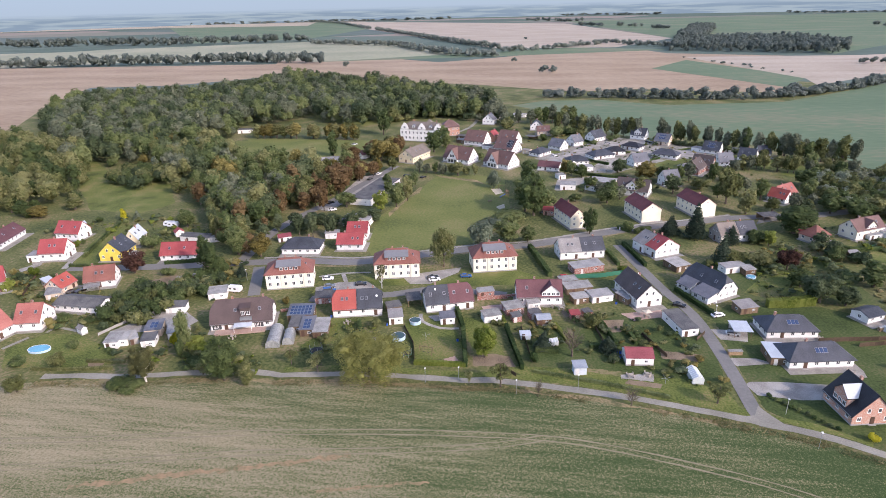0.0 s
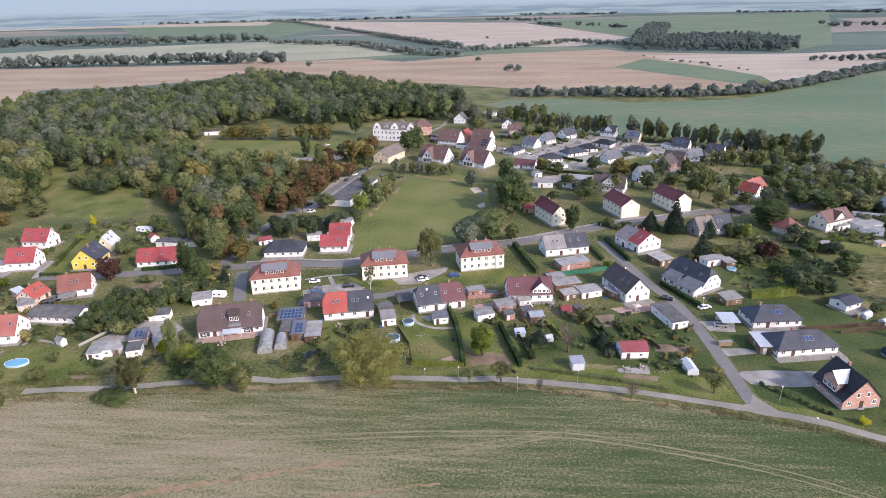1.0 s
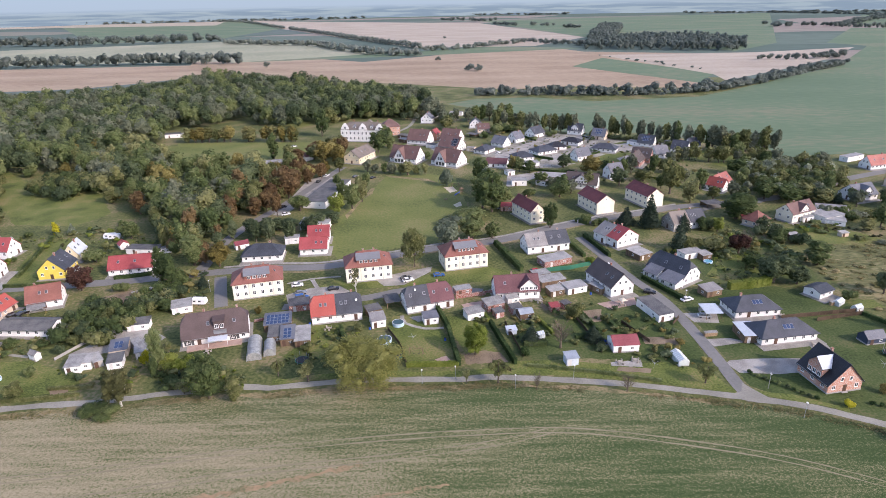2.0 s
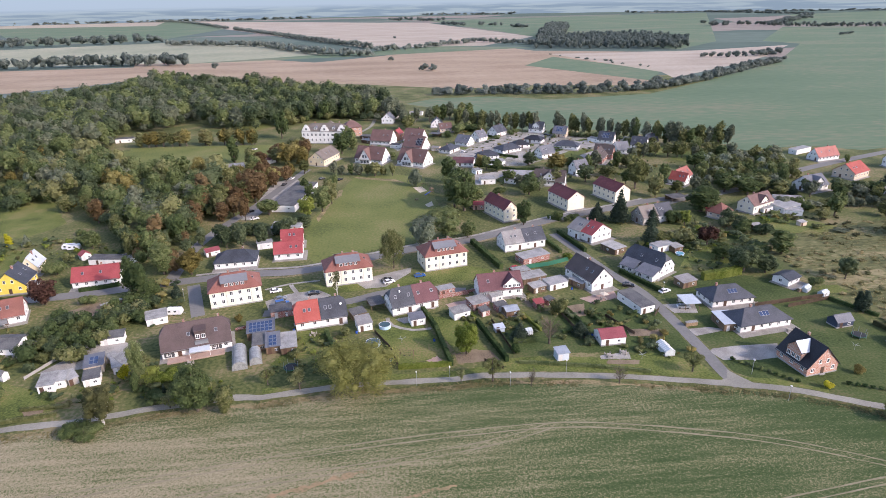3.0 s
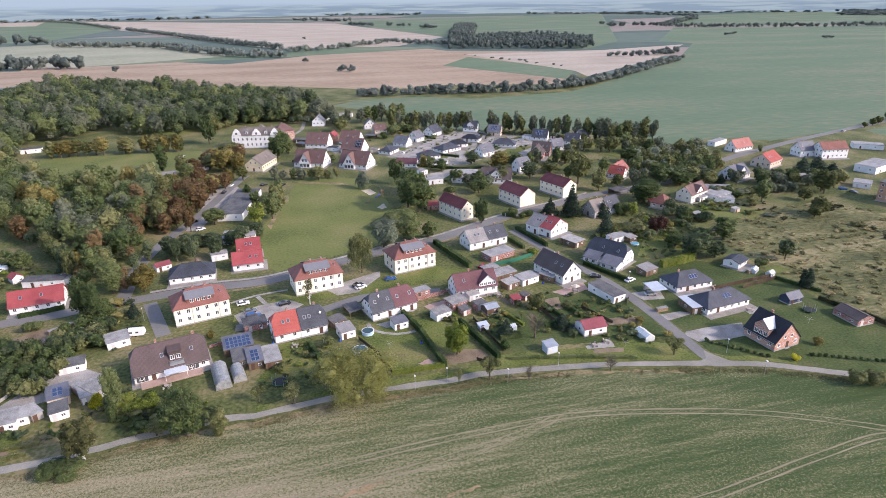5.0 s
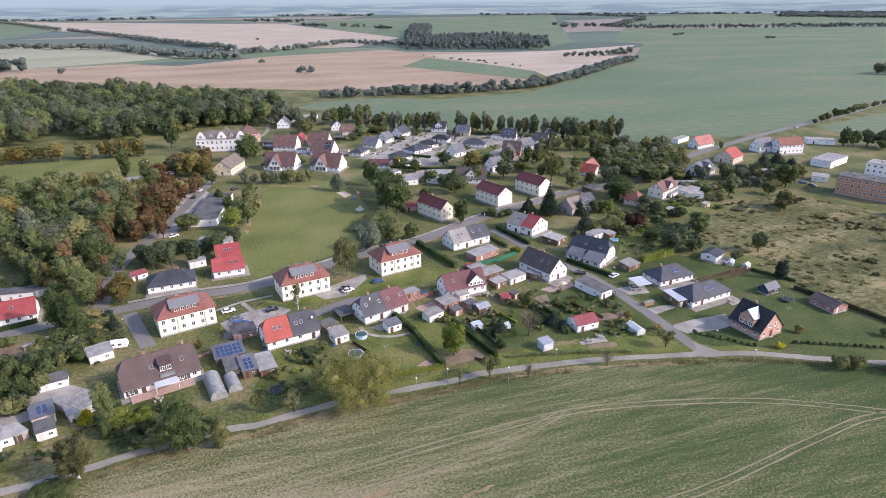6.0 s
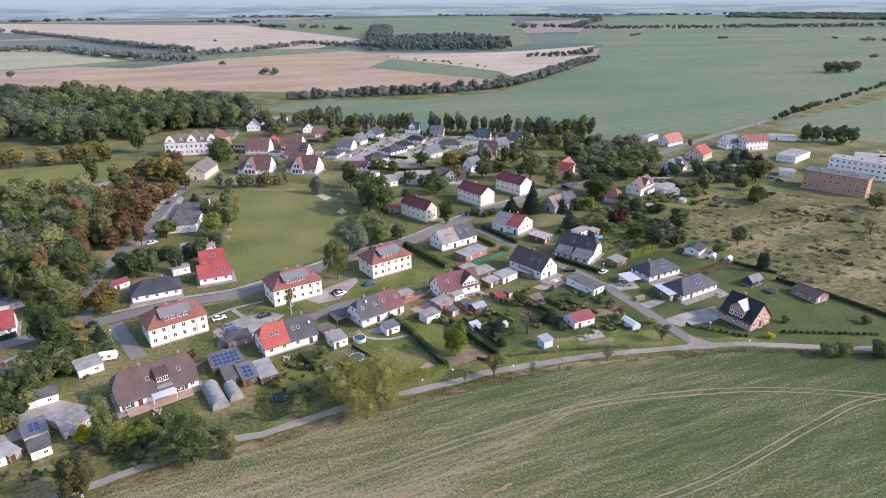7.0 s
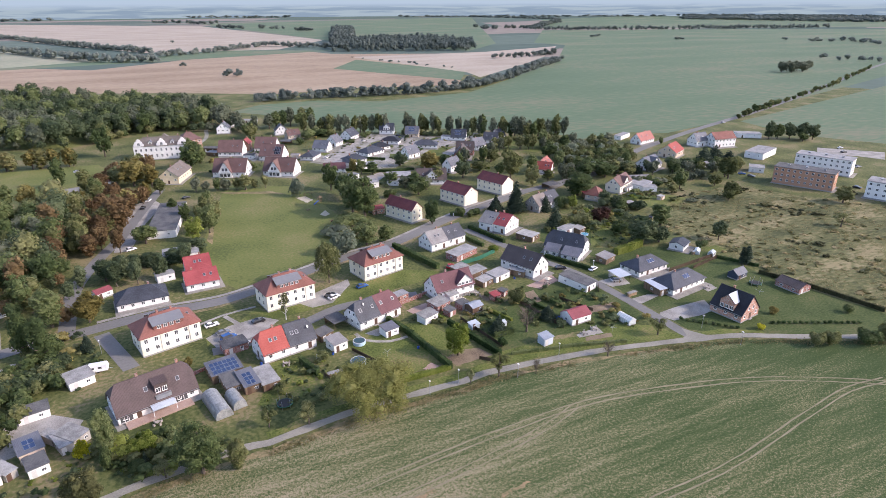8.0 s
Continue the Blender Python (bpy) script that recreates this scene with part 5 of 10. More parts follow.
def car(x, y, turn, paint, van=False):
    h = thing("van" if van else "car", x, y, turn, f"{paint} parked {'van' if van else 'car'} with dark windows", "van" if van else "car")
    l, w = (5.0, 1.95) if van else (4.3, 1.78)
    top, bonnet = (2.0, 1.1) if van else (1.45, 0.95)
    prof = [(-l / 2, 0.35), (-l / 2, 0.8), (-l / 2 + 0.15, bonnet), (l / 2 - 1.3, bonnet), (l / 2 - 0.15, 0.8), (l / 2, 0.65), (l / 2, 0.35)]
    s = Solid()
    a, b = -w / 2, w / 2
    s.poly([(px, a, pz) for px, pz in prof][::-1])
    s.poly([(px, b, pz) for px, pz in prof])
    for (x0, z0), (x1, z1) in zip(prof, prof[1:] + prof[:1]):
        s.poly([(x1, a, z1), (x1, b, z1), (x0, b, z0), (x0, a, z0)])
    x0, x1, x2, x3 = (-l / 2 + 0.12, -l / 2 + 0.3, l / 2 - 2.0, l / 2 - 1.3) if van else (-l / 2 + 0.25, -l / 2 + 0.85, l / 2 - 2.05, l / 2 - 1.25)
    c = 0.16
    lo = [(x0, a + 0.04, bonnet), (x3, a + 0.04, bonnet), (x3, b - 0.04, bonnet), (x0, b - 0.04, bonnet)]
    hi = [(x1, a + c, top), (x2, a + c, top), (x2, b - c, top), (x1, b - c, top)]
    s.poly(hi)
    s.make("body", [PAINT[paint]], h)
    g = Solid()
    for i in range(4):
        j = (i + 1) % 4
        g.poly([lo[i], lo[j], hi[j], hi[i]])
    g.make("glazing", [GLASS], h)
    if _wheel[0] is None:
        v, f = [], []
        for yy in (-0.1, 0.1):
            for k in range(12):
                v.append((0.32 * math.cos(k * math.pi / 6), yy, 0.32 * math.sin(k * math.pi / 6)))
        f = [(k, (k + 1) % 12, 12 + (k + 1) % 12, 12 + k) for k in range(12)] + [tuple(range(11, -1, -1)), tuple(range(12, 24))]
        o = mesh_object("wheel", v, f, RUBBER)
        _wheel[0] = o.data
        bpy.data.objects.remove(o)
    for sx in (-l / 2 + 0.8, l / 2 - 0.85):
        for sy in (a + 0.06, b - 0.06):
            o = new("wheel", _wheel[0])
            o.parent, o.location = h, (sx, sy, 0.32)
    for sy in (a + 0.3, b - 0.3):
        Solid().box(l / 2 - 0.1, sy - 0.16, 0.62, l / 2 + 0.015, sy + 0.16, 0.74).make("headlight", [CLEAR], h)
    return h


def disc(r, z0, z1, n=20):
    s = Solid()
    p = [(r * math.cos(2 * math.pi * k / n), r * math.sin(2 * math.pi * k / n)) for k in range(n)]
    s.poly([(x, y, z1) for x, y in p])
    for k in range(n):
        (x0, y0), (x1, y1) = p[k], p[(k + 1) % n]
        s.poly([(x0, y0, z0), (x1, y1, z0), (x1, y1, z1), (x0, y0, z1)])
    return s


def pool(x, y, r, hgt=1.1, sx=1.0, turn=0, water=None, words="blue water"):
    h = thing("swimming_pool", x, y, turn, f"round above-ground garden pool with {words}", "pool")
    h.scale = (sx, 1, 1)
    disc(r, 0, hgt - 0.12).make("wall", [POOL_RIM], h)
    disc(r - 0.12, hgt - 0.11, hgt - 0.05).make("water", [water or POOL_BLUE], h)
    for k in range(20):
        a0, a1 = 2 * math.pi * k / 20, 2 * math.pi * (k + 1) / 20
        s = Solid()
        q = lambda rr, an, z: (rr * math.cos(an), rr * math.sin(an), z)
        s.poly([q(r - 0.1, a0, hgt), q(r + 0.06, a0, hgt), q(r + 0.06, a1, hgt), q(r - 0.1, a1, hgt)])
        s.make("rim", [PLASTIC], h)


def trampoline(x, y, r=1.9):
    h = thing("trampoline", x, y, 0, "round garden trampoline with dark mat and net", "trampoline")
    disc(r, 0.75, 0.82).make("mat", [RUBBER], h)
    disc(r + 0.18, 0.68, 0.75).make("frame", [FENCE_GREEN], h)
    for k in range(6):
        a = k * math.pi / 3
        px, py = (r + 0.12) * math.cos(a), (r + 0.12) * math.sin(a)
        Solid().box(px - 0.04, py - 0.04, 0, px + 0.04, py + 0.04, 2.5).make("post", [STEEL], h)


def greenhouse(x, y, turn, w=6.0, d=2.8, hgt=2.5):
    h = thing("greenhouse", x, y, turn, "glazed garden greenhouse with white frame", "greenhouse")
    e = hgt * 0.68
    g = Solid()
    g.box(-w / 2, -d / 2, 0.15, w / 2, d / 2, e)
    g.poly([(-w / 2, -d / 2, e), (w / 2, -d / 2, e), (w / 2, 0, hgt), (-w / 2, 0, hgt)])
    g.poly([(w / 2, d / 2, e), (-w / 2, d / 2, e), (-w / 2, 0, hgt), (w / 2, 0, hgt)])
    g.poly([(w / 2, -d / 2, e), (w / 2, d / 2, e), (w / 2, 0, hgt)])
    g.poly([(-w / 2, d / 2, e), (-w / 2, -d / 2, e), (-w / 2, 0, hgt)])
    g.make("glazing", [CLEAR], h)
    Solid().box(-w / 2 - 0.06, -d / 2 - 0.06, 0, w / 2 + 0.06, d / 2 + 0.06, 0.25).make("base", [PLINTH], h)
    n = int(w / 0.75)
    for i in range(n + 1):
        px = -w / 2 + w * i / n
        s = Solid()
        for sg in (-1, 1):
            s.box(px - 0.035, sg * d / 2 - 0.04, 0.2, px + 0.035, sg * d / 2 + 0.04, e + 0.03)
            pts = [(px - 0.035, sg * (d / 2 + 0.03), e + 0.03), (px + 0.035, sg * (d / 2 + 0.03), e + 0.03), (px + 0.035, 0, hgt + 0.05), (px - 0.035, 0, hgt + 0.05)]
            s.slab(pts if sg < 0 else pts[::-1], 0.06)
        s.make("bar", [FRAME], h)


def polytunnel(x, y, turn, w=4.0, d=8.5, hgt=2.6):
    h = thing("polytunnel", x, y, turn, "arched polytunnel of milky plastic sheeting", "greenhouse")
    n = 10
    arc = [(-w / 2 * math.cos(math.pi * k / n), hgt * math.sin(math.pi * k / n) ** 0.7 if 0 < k < n else 0) for k in range(n + 1)]
    s = Solid()
    for (x0, z0), (x1, z1) in zip(arc, arc[1:]):
        s.poly([(x0, -d / 2, z0), (x1, -d / 2, z1), (x1, d / 2, z1), (x0, d / 2, z0)])
    for yy in (-d / 2, d / 2):
        s.poly([(px, yy, pz) for px, pz in arc])
    s.make("cover", [material("milky plastic sheet", ((0.27, 0.28, 0.27), (0.45, 0.46, 0.45)), 0.3, 0.8, 3.0, trans=0.3, spread=0.1)], h)
    for i in range(6):
        yy = -d / 2 + d * i / 5
        r = Solid()
        for (x0, z0), (x1, z1) in zip(arc, arc[1:]):
            r.poly([(x0 * 1.01, yy - 0.03, z0 + 0.03), (x1 * 1.01, yy - 0.03, z1 + 0.03), (x1 * 1.01, yy + 0.03, z1 + 0.03), (x0 * 1.01, yy + 0.03, z0 + 0.03)])
        r.make("hoop", [STEEL], h)


def street_lamp(x, y, turn=0, hgt=4.5):
    h = thing("street_lamp", x, y, turn, "grey steel street lamp beside the lane", "street lamp", "street lamps along the lane")
    v, f = [], []
    limb(v, f, (0, 0, -0.2), (0, 0, hgt), 0.07, 0.05, 8)
    mesh_object("pole", v, f, STEEL, h)
    Solid().box(-0.18, -0.3, hgt, 0.18, 0.3, hgt + 0.18).make("lamp_head", [PLASTIC], h)


def hedge(points, width, hgt, leaf="hedge", label="clipped dark green garden hedge", seed=3):
    rng = np.random.default_rng(seed + len(points) + int(abs(points[0][0])))
    vs, fs, n0 = [], [], 0
    for (ax, ay), (bx, by) in zip(points, points[1:]):
        ln = math.hypot(bx - ax, by - ay)
        t = np.array(((bx - ax) / ln, (by - ay) / ln, 0))
        nn = np.array((-t[1], t[0], 0))
        o = np.array((ax, ay, 0))
        k = max(1, int(ln / 1.2))
        for i in range(k):
            a, b = ln * i / k, ln * (i + 1) / k
            w, hh = width / 2 * rng.uniform(0.82, 0.98), hgt * rng.uniform(0.86, 0.98)
            c = [o + t * u + nn * q + np.array((0, 0, z)) for z in (0, hh) for u, q in ((a, -w), (b, -w), (b, w), (a, w))]
            vs.append(np.array(c))
            fs += [[n0 + q for q in face] for face in ((4, 5, 6, 7), (0, 1, 5, 4), (2, 3, 7, 6), (1, 2, 6, 5), (3, 0, 4, 7))]
            n0 += 8
        m = int(ln * (hgt * 2 + width) * 5)
        u = rng.random(m) * ln
        side = rng.random(m) * (2 * hgt + width)
        z = np.where(side < hgt, side, np.where(side < hgt + width, hgt, side - hgt - width))
        q = np.where(side < hgt, -width / 2, np.where(side < hgt + width, side - hgt - width / 2, width / 2))
        p = o + t * u[:, None] + nn * q[:, None] + np.array((0, 0, 1)) * z[:, None] + rng.normal(size=(m, 3)) * 0.06
        d = nn * np.where(side < hgt, -1, np.where(side < hgt + width, 0, 1))[:, None] + np.array((0, 0, 1)) * (np.abs(z - hgt) < 0.01)[:, None] + 0.5 * unit(rng, m)
        d /= np.linalg.norm(d, axis=1)[:, None]
        e = np.cross(d, unit(rng, m))
        e /= np.linalg.norm(e, axis=1)[:, None]
        g = np.cross(d, e)
        s = rng.uniform(0.12, 0.3, (m, 1))
        vs.append(np.stack([p + e * s, p + g * s, p - e * s, p - g * s], 1).reshape(-1, 3))
        fs += (np.arange(m * 4).reshape(-1, 4) + n0).tolist()
        n0 += m * 4
    ob = mesh_object("hedge", np.concatenate(vs), fs, LEAF[leaf])
    return tagged(ob, label, "hedge")


_panels = {}


def fence(points, hgt, mat, label="dark wooden board fence round garden"):
    h = thing("fence", points[0][0], points[0][1], 0, label, "fence")
    for (ax, ay), (bx, by) in zip(points, points[1:]):
        ln = math.hypot(bx - ax, by - ay)
        n = max(1, round(ln / 2.4))
        step, an = ln / n, math.degrees(math.atan2(by - ay, bx - ax))
        key = (round(step, 1), hgt, mat.name)
        if key not in _panels:
            s = Solid()
            m = int(step / 0.2)
            front = [(i * step / m + e, -0.03 + 0.03 * ((i + e0) % 2)) for i in range(m) for e, e0 in ((0.0, 0), (step / m, 0))]
            for (x0, y0), (x1, y1) in zip(front, front[1:]):
                s.poly([(x0, y0, 0.06), (x1, y1, 0.06), (x1, y1, hgt), (x0, y0, hgt)])
                s.poly([(x1, y1 + 0.03, 0.06), (x0, y0 + 0.03, 0.06), (x0, y0 + 0.03, hgt), (x1, y1 + 0.03, hgt)])
                s.poly([(x0, y0, hgt), (x1, y1, hgt), (x1, y1 + 0.03, hgt), (x0, y0 + 0.03, hgt)])
            o = s.make("panel", [mat])
            q = Solid().box(-0.06, -0.06, -0.1, 0.06, 0.06, hgt + 0.08).make("post", [mat])
            _panels[key] = (o.data, q.data)
            bpy.data.objects.remove(o), bpy.data.objects.remove(q)
        for i in range(n):
            px, py = ax + (bx - ax) * i / n - points[0][0], ay + (by - ay) * i / n - points[0][1]
            for nm, me in (("panel", _panels[key][0]), ("post", _panels[key][1])):
                o = new(nm, me)
                o.parent, o.matrix_basis = h, pose(px, py, 0, 0, 0, an)
    return h


def free(x, y, r):
    for fx, fy, ft, fw, fd in FOOT:
        a = math.radians(-ft)
        dx, dy = x - fx, y - fy
        u, v = dx * math.cos(a) - dy * math.sin(a), dx * math.sin(a) + dy * math.cos(a)
        if abs(u) < fw / 2 + r and abs(v) < fd / 2 + r:
            return False
    return True


def gardens(poly, n, seed, low=1.0, high=3.6, mix=("green", "deep", "olive", "green", "fresh", "gold", "dry", "tan", "hedge"), where="in a village garden"):
    """Garden shrubs as single things, and low planting as one mass."""
    rnd = random.Random(seed)
    xs, ys = [p[0] for p in poly], [p[1] for p in poly]
    spots, made, tries = [], 0, 0
    single = int(n * 0.36)
    while (made < single or len(spots) < n * 5) and tries < 6000:
        tries += 1
        p = (rnd.uniform(min(xs), max(xs)), rnd.uniform(min(ys), max(ys)))
        hgt = low + (high - low) * rnd.random() ** 1.8
        if not inside(p, poly) or not free(p[0], p[1], hgt * 0.4 + 0.3):
            continue
        if made < single:
            made += 1
            if rnd.random() < 0.1:
                tree(p[0], p[1], hgt * 1.5, hgt * 0.8, "conifer", "conifer", 200, where, "garden shrubs")
            else:
                tree(p[0], p[1], hgt, hgt * rnd.uniform(0.9, 1.5), "bush", rnd.choice(mix), 160, where, "garden shrubs")
        else:
            k = rnd.uniform(0.5, 1.3) if rnd.random() < 0.75 else rnd.uniform(1.4, high)
            spots.append((p[0], p[1], k, k * rnd.uniform(1.1, 1.8)))
    for i, leaf in enumerate(("green", "olive", "deep", "gold" if seed % 2 else "fresh")):
        far_wood("garden_plants", f"low {LEAF_WORDS[leaf]} garden planting and shrubs", spots[i::4], leaf, seed + i, 24)


def tufts(poly, n, seed, leaf, label, low=0.3, high=0.9):
    rnd = random.Random(seed)
    xs, ys = [p[0] for p in poly], [p[1] for p in poly]
    rng = np.random.default_rng(seed)
    pts = []
    while len(pts) < n:
        p = (rnd.uniform(min(xs), max(xs)), rnd.uniform(min(ys), max(ys)))
        if inside(p, poly) and noise.noise((p[0] * 0.06, p[1] * 0.1, seed)) > -0.1 and free(p[0], p[1], 1):
            pts.append(p)
    p = np.array([(x, y, 0) for x, y in pts])
    m = 5
    p = np.repeat(p, m, 0) + rng.normal(size=(n * m, 3)) * (0.5, 0.5, 0)
    hgt = rng.uniform(low, high, (n * m, 1))
    d = unit(rng, n * m) * (1, 1, 0)
    side = np.cross(d, (0, 0, 1)) * hgt * 0.5
    top = p + (0, 0, 1) * hgt * 0.45 + d * hgt * 1.1
    q = np.stack([p - side, p + side, top + side * 0.7, top - side * 0.7], 1).reshape(-1, 3)
    o = mesh_object("grass_tufts", q, np.arange(n * m * 4).reshape(-1, 4).tolist(), LEAF[leaf])
    tagged(o, label, "grass", kind="stuff")


def swing_frame(x, y, turn, where="sand"):
    h = thing("swing_set", x, y, turn, f"wooden playground swing frame on {where}", "swing")
    v, f = [], []
    for sx in (-2, 2):
        for sy in (-1, 1):
            v, f = [], []
            limb(v, f, (sx, sy, 0), (sx, 0, 2.4), 0.07, 0.07, 6)
            mesh_object("leg", v, f, WALL["wood"], h)
    v, f = [], []
    limb(v, f, (-2.2, 0, 2.4), (2.2, 0, 2.4), 0.08, 0.08, 6)
    mesh_object("beam", v, f, WALL["wood"], h)
    for sx in (-0.8, 0.8):
        Solid().box(sx - 0.25, -0.1, 0.5, sx + 0.25, 0.1, 0.55).box(sx - 0.25, -0.015, 0.5, sx - 0.22, 0.015, 2.4).box(sx + 0.22, -0.015, 0.5, sx + 0.25, 0.015, 2.4).make("swing_seat", [RUBBER], h)


def slide_tower(x, y, turn):
    h = thing("slide_tower", x, y, turn, "playground tower with bright blue slide", "playground slide")
    for sx in (-0.7, 0.7):
        for sy in (-0.7, 0.7):
            Solid().box(sx - 0.08, sy - 0.08, 0, sx + 0.08, sy + 0.08, 3.2).make("post", [WALL["wood"]], h)
    Solid().box(-0.8, -0.8, 1.5, 0.8, 0.8, 1.6).make("platform", [WALL["wood"]], h)
    r = Solid()
    hip_roof(r, 1.8, 1.8, 3.3, 4.2, over=0.1, t=0.05, full=True)
    r.make("roof", [WALL["wood"]], h)
    Solid().slab([(-0.35, -4.2, 0.3), (0.35, -4.2, 0.3), (0.35, -0.8, 1.7), (-0.35, -0.8, 1.7)], 0.12).make("slide", [BLUE], h)


def picnic_table(x, y, turn):
    h = thing("picnic_table", x, y, turn, "weathered wooden picnic table with benches", "table")
    Solid().box(-0.9, -0.4, 0.7, 0.9, 0.4, 0.76).make("tabletop", [WALL["wood"]], h)
    for sy in (-0.7, 0.7):
        Solid().box(-0.9, sy - 0.14, 0.42, 0.9, sy + 0.14, 0.47).make("bench", [WALL["wood"]], h)
    for sx in (-0.65, 0.65):
        Solid().box(sx - 0.05, -0.75, 0.36, sx + 0.05, 0.75, 0.42).box(sx - 0.05, -0.3, 0, sx + 0.05, 0.3, 0.7).make("leg", [WALL["wood"]], h)


def caravan(x, y, turn):
    h = thing("caravan", x, y, turn, "white touring caravan parked in garden", "caravan")
    s = Solid()
    prof = [(-2.5, 0.5), (-2.7, 1.2), (-2.3, 2.4), (2.3, 2.4), (2.7, 1.3), (2.5, 0.5)]
    s.poly([(px, -1.1, pz) for px, pz in prof][::-1]), s.poly([(px, 1.1, pz) for px, pz in prof])
    for (x0, z0), (x1, z1) in zip(prof, prof[1:] + prof[:1]):
        s.poly([(x1, -1.1, z1), (x1, 1.1, z1), (x0, 1.1, z0), (x0, -1.1, z0)])
    s.make("body", [PLASTIC], h)
    for px in (-1.3, 0.6):
        Solid().box(px - 0.45, -1.13, 1.35, px + 0.45, -1.08, 1.95).make("window", [GLASS], h)
    for sy in (-0.95, 0.95):
        disc(0.33, -0.1, 0.1, 12).make("wheel", [RUBBER], h).matrix_basis = pose(0, sy, 0.33, 90)
    Solid().box(2.5, -0.05, 0.45, 3.6, 0.05, 0.55).make("drawbar", [STEEL], h)


def brown_details(x, y, turn):
    """A terrace with low wall in front of the long brown-roofed house."""
    o = Solid().box(-8.5, -3.2, 0, 7.5, 0, 0.35).make("terrace", [TERRACE])
    o.matrix_basis = pose(x, y, 0, 0, 0, turn)
    tagged(o, "raised slab terrace beside the long house", "terrace")


PATIO = plain("weathered garden furniture", (0.34, 0.3, 0.26), 0.6)


def patio_set(x, y, turn, parasol=False):
    h = thing("patio_set", x, y, turn, "weathered garden table with chairs on terrace", "garden furniture")
    disc(0.6, 0.68, 0.74, 14).make("tabletop", [PATIO], h)
    Solid().box(-0.05, -0.05, 0, 0.05, 0.05, 0.68).make("leg", [PATIO], h)
    for k in range(4):
        an = k * 90 + 20
        side = [(-0.24, 0.0), (-0.24, 0.45), (0.18, 0.47), (0.22, 0.9), (0.27, 0.9), (0.26, 0.0)]
        c = Solid()
        for sx in (-0.24, 0.24):
            pts = [(sx, py, pz) for py, pz in side]
            c.poly(pts if sx < 0 else list(reversed(pts)))
        for (y0, z0), (y1, z1) in zip(side, side[1:]):
            c.poly([(-0.24, y0, z0), (0.24, y0, z0), (0.24, y1, z1), (-0.24, y1, z1)])
        o = c.make("chair", [PATIO], h)
        o.matrix_basis = pose(0, 0, 0, 0, 0, an) @ pose(0, 1.0, 0)
    if parasol:
        Solid().box(-0.03, -0.03, 0.74, 0.03, 0.03, 2.4).make("pole", [STEEL], h)
        r = Solid()
        hip_roof(r, 2.2, 2.2, 2.2, 2.65, over=0.1, t=0.04, full=True)
        r.make("parasol", [material("beige parasol cloth", ((0.5, 0.44, 0.34), (0.6, 0.53, 0.42)), 0.9, 1.0, 6.0)], h)


def wood_stack(x, y, turn, l=4.0):
    h = thing("wood_stack", x, y, turn, "stacked split firewood under cover sheet", "firewood")
    Solid().box(-l / 2, -0.5, 0, l / 2, 0.5, 1.3).make("logs", [material("split firewood", ((0.16, 0.1, 0.055), (0.36, 0.26, 0.16)), 0.9, 2.0, 9.0, 0.5)], h)
    Solid().slab([(-l / 2 - 0.1, -0.65, 1.35), (l / 2 + 0.1, -0.65, 1.35), (l / 2 + 0.1, 0.65, 1.5), (-l / 2 - 0.1, 0.65, 1.5)], 0.05).make("cover", [ROOF["sheet"]], h)


def water_butt(x, y, mat=None):
    h = thing("water_butt", x, y, 0, "plastic rain water butt beside shed", "water butt")
    disc(0.35, 0, 0.95, 12).make("barrel", [mat or BLUE], h)
    disc(0.37, 0.95, 1.0, 12).make("lid", [RUBBER], h)


def clothes_dryer(x, y):
    h = thing("clothes_dryer", x, y, 20, "metal rotary clothes dryer on lawn", "clothes dryer")
    Solid().box(-0.03, -0.03, 0, 0.03, 0.03, 1.9).make("pole", [STEEL], h)
    for k in range(4):
        Solid().slab([(0, -0.03, 1.6), (1.4, -0.03, 2.0), (1.4, 0.03, 2.0), (0, 0.03, 1.6)], 0.04).make("arm", [STEEL], h).matrix_basis = pose(0, 0, 0, 0, 0, k * 90)


def football_goal(x, y, turn):
    h = thing("football_goal", x, y, turn, "small white football goal on lawn", "goal")
    for sx in (-1.0, 1.0):
        Solid().box(sx - 0.04, -0.04, 0, sx + 0.04, 0.04, 1.4).make("post", [PLASTIC], h)
    Solid().box(-1.04, -0.04, 1.4, 1.04, 0.04, 1.48).make("crossbar", [PLASTIC], h)


def planter_wall(x, y, turn, w, mat, label):
    o = Solid().box(-w / 2, -0.2, 0, w / 2, 0.2, 0.9).make("garden_wall", [mat])
    o.matrix_basis = pose(x, y, 0, 0, 0, turn)
    tagged(o, label, "wall")


def wheelie_bin(x, y, turn, mat, words):
    """A two-wheeled refuse bin with a sloping lid."""
    h = thing("wheelie_bin", x, y, turn, f"{words} plastic wheelie bin beside the street", "bin", "bins beside the street")
    s = Solid()
    lo, hi = [(-0.24, -0.27), (0.24, -0.27), (0.24, 0.27), (-0.24, 0.27)], [(-0.29, -0.35), (0.29, -0.35), (0.29, 0.35), (-0.29, 0.35)]
    for i in range(4):
        j = (i + 1) % 4
        s.poly([(*lo[i], 0.08), (*lo[j], 0.08), (*hi[j], 0.98), (*hi[i], 0.98)])
    s.make("body", [mat], h)
    Solid().slab([(-0.31, -0.4, 1.02), (0.31, -0.4, 1.02), (0.31, 0.38, 1.1), (-0.31, 0.38, 1.1)], 0.06).make("lid", [mat], h)
    for sx in (-0.26, 0.26):
        disc(0.12, -0.03, 0.03, 10).make("wheel", [RUBBER], h).matrix_basis = pose(sx, 0.26, 0.12, 0, 90)


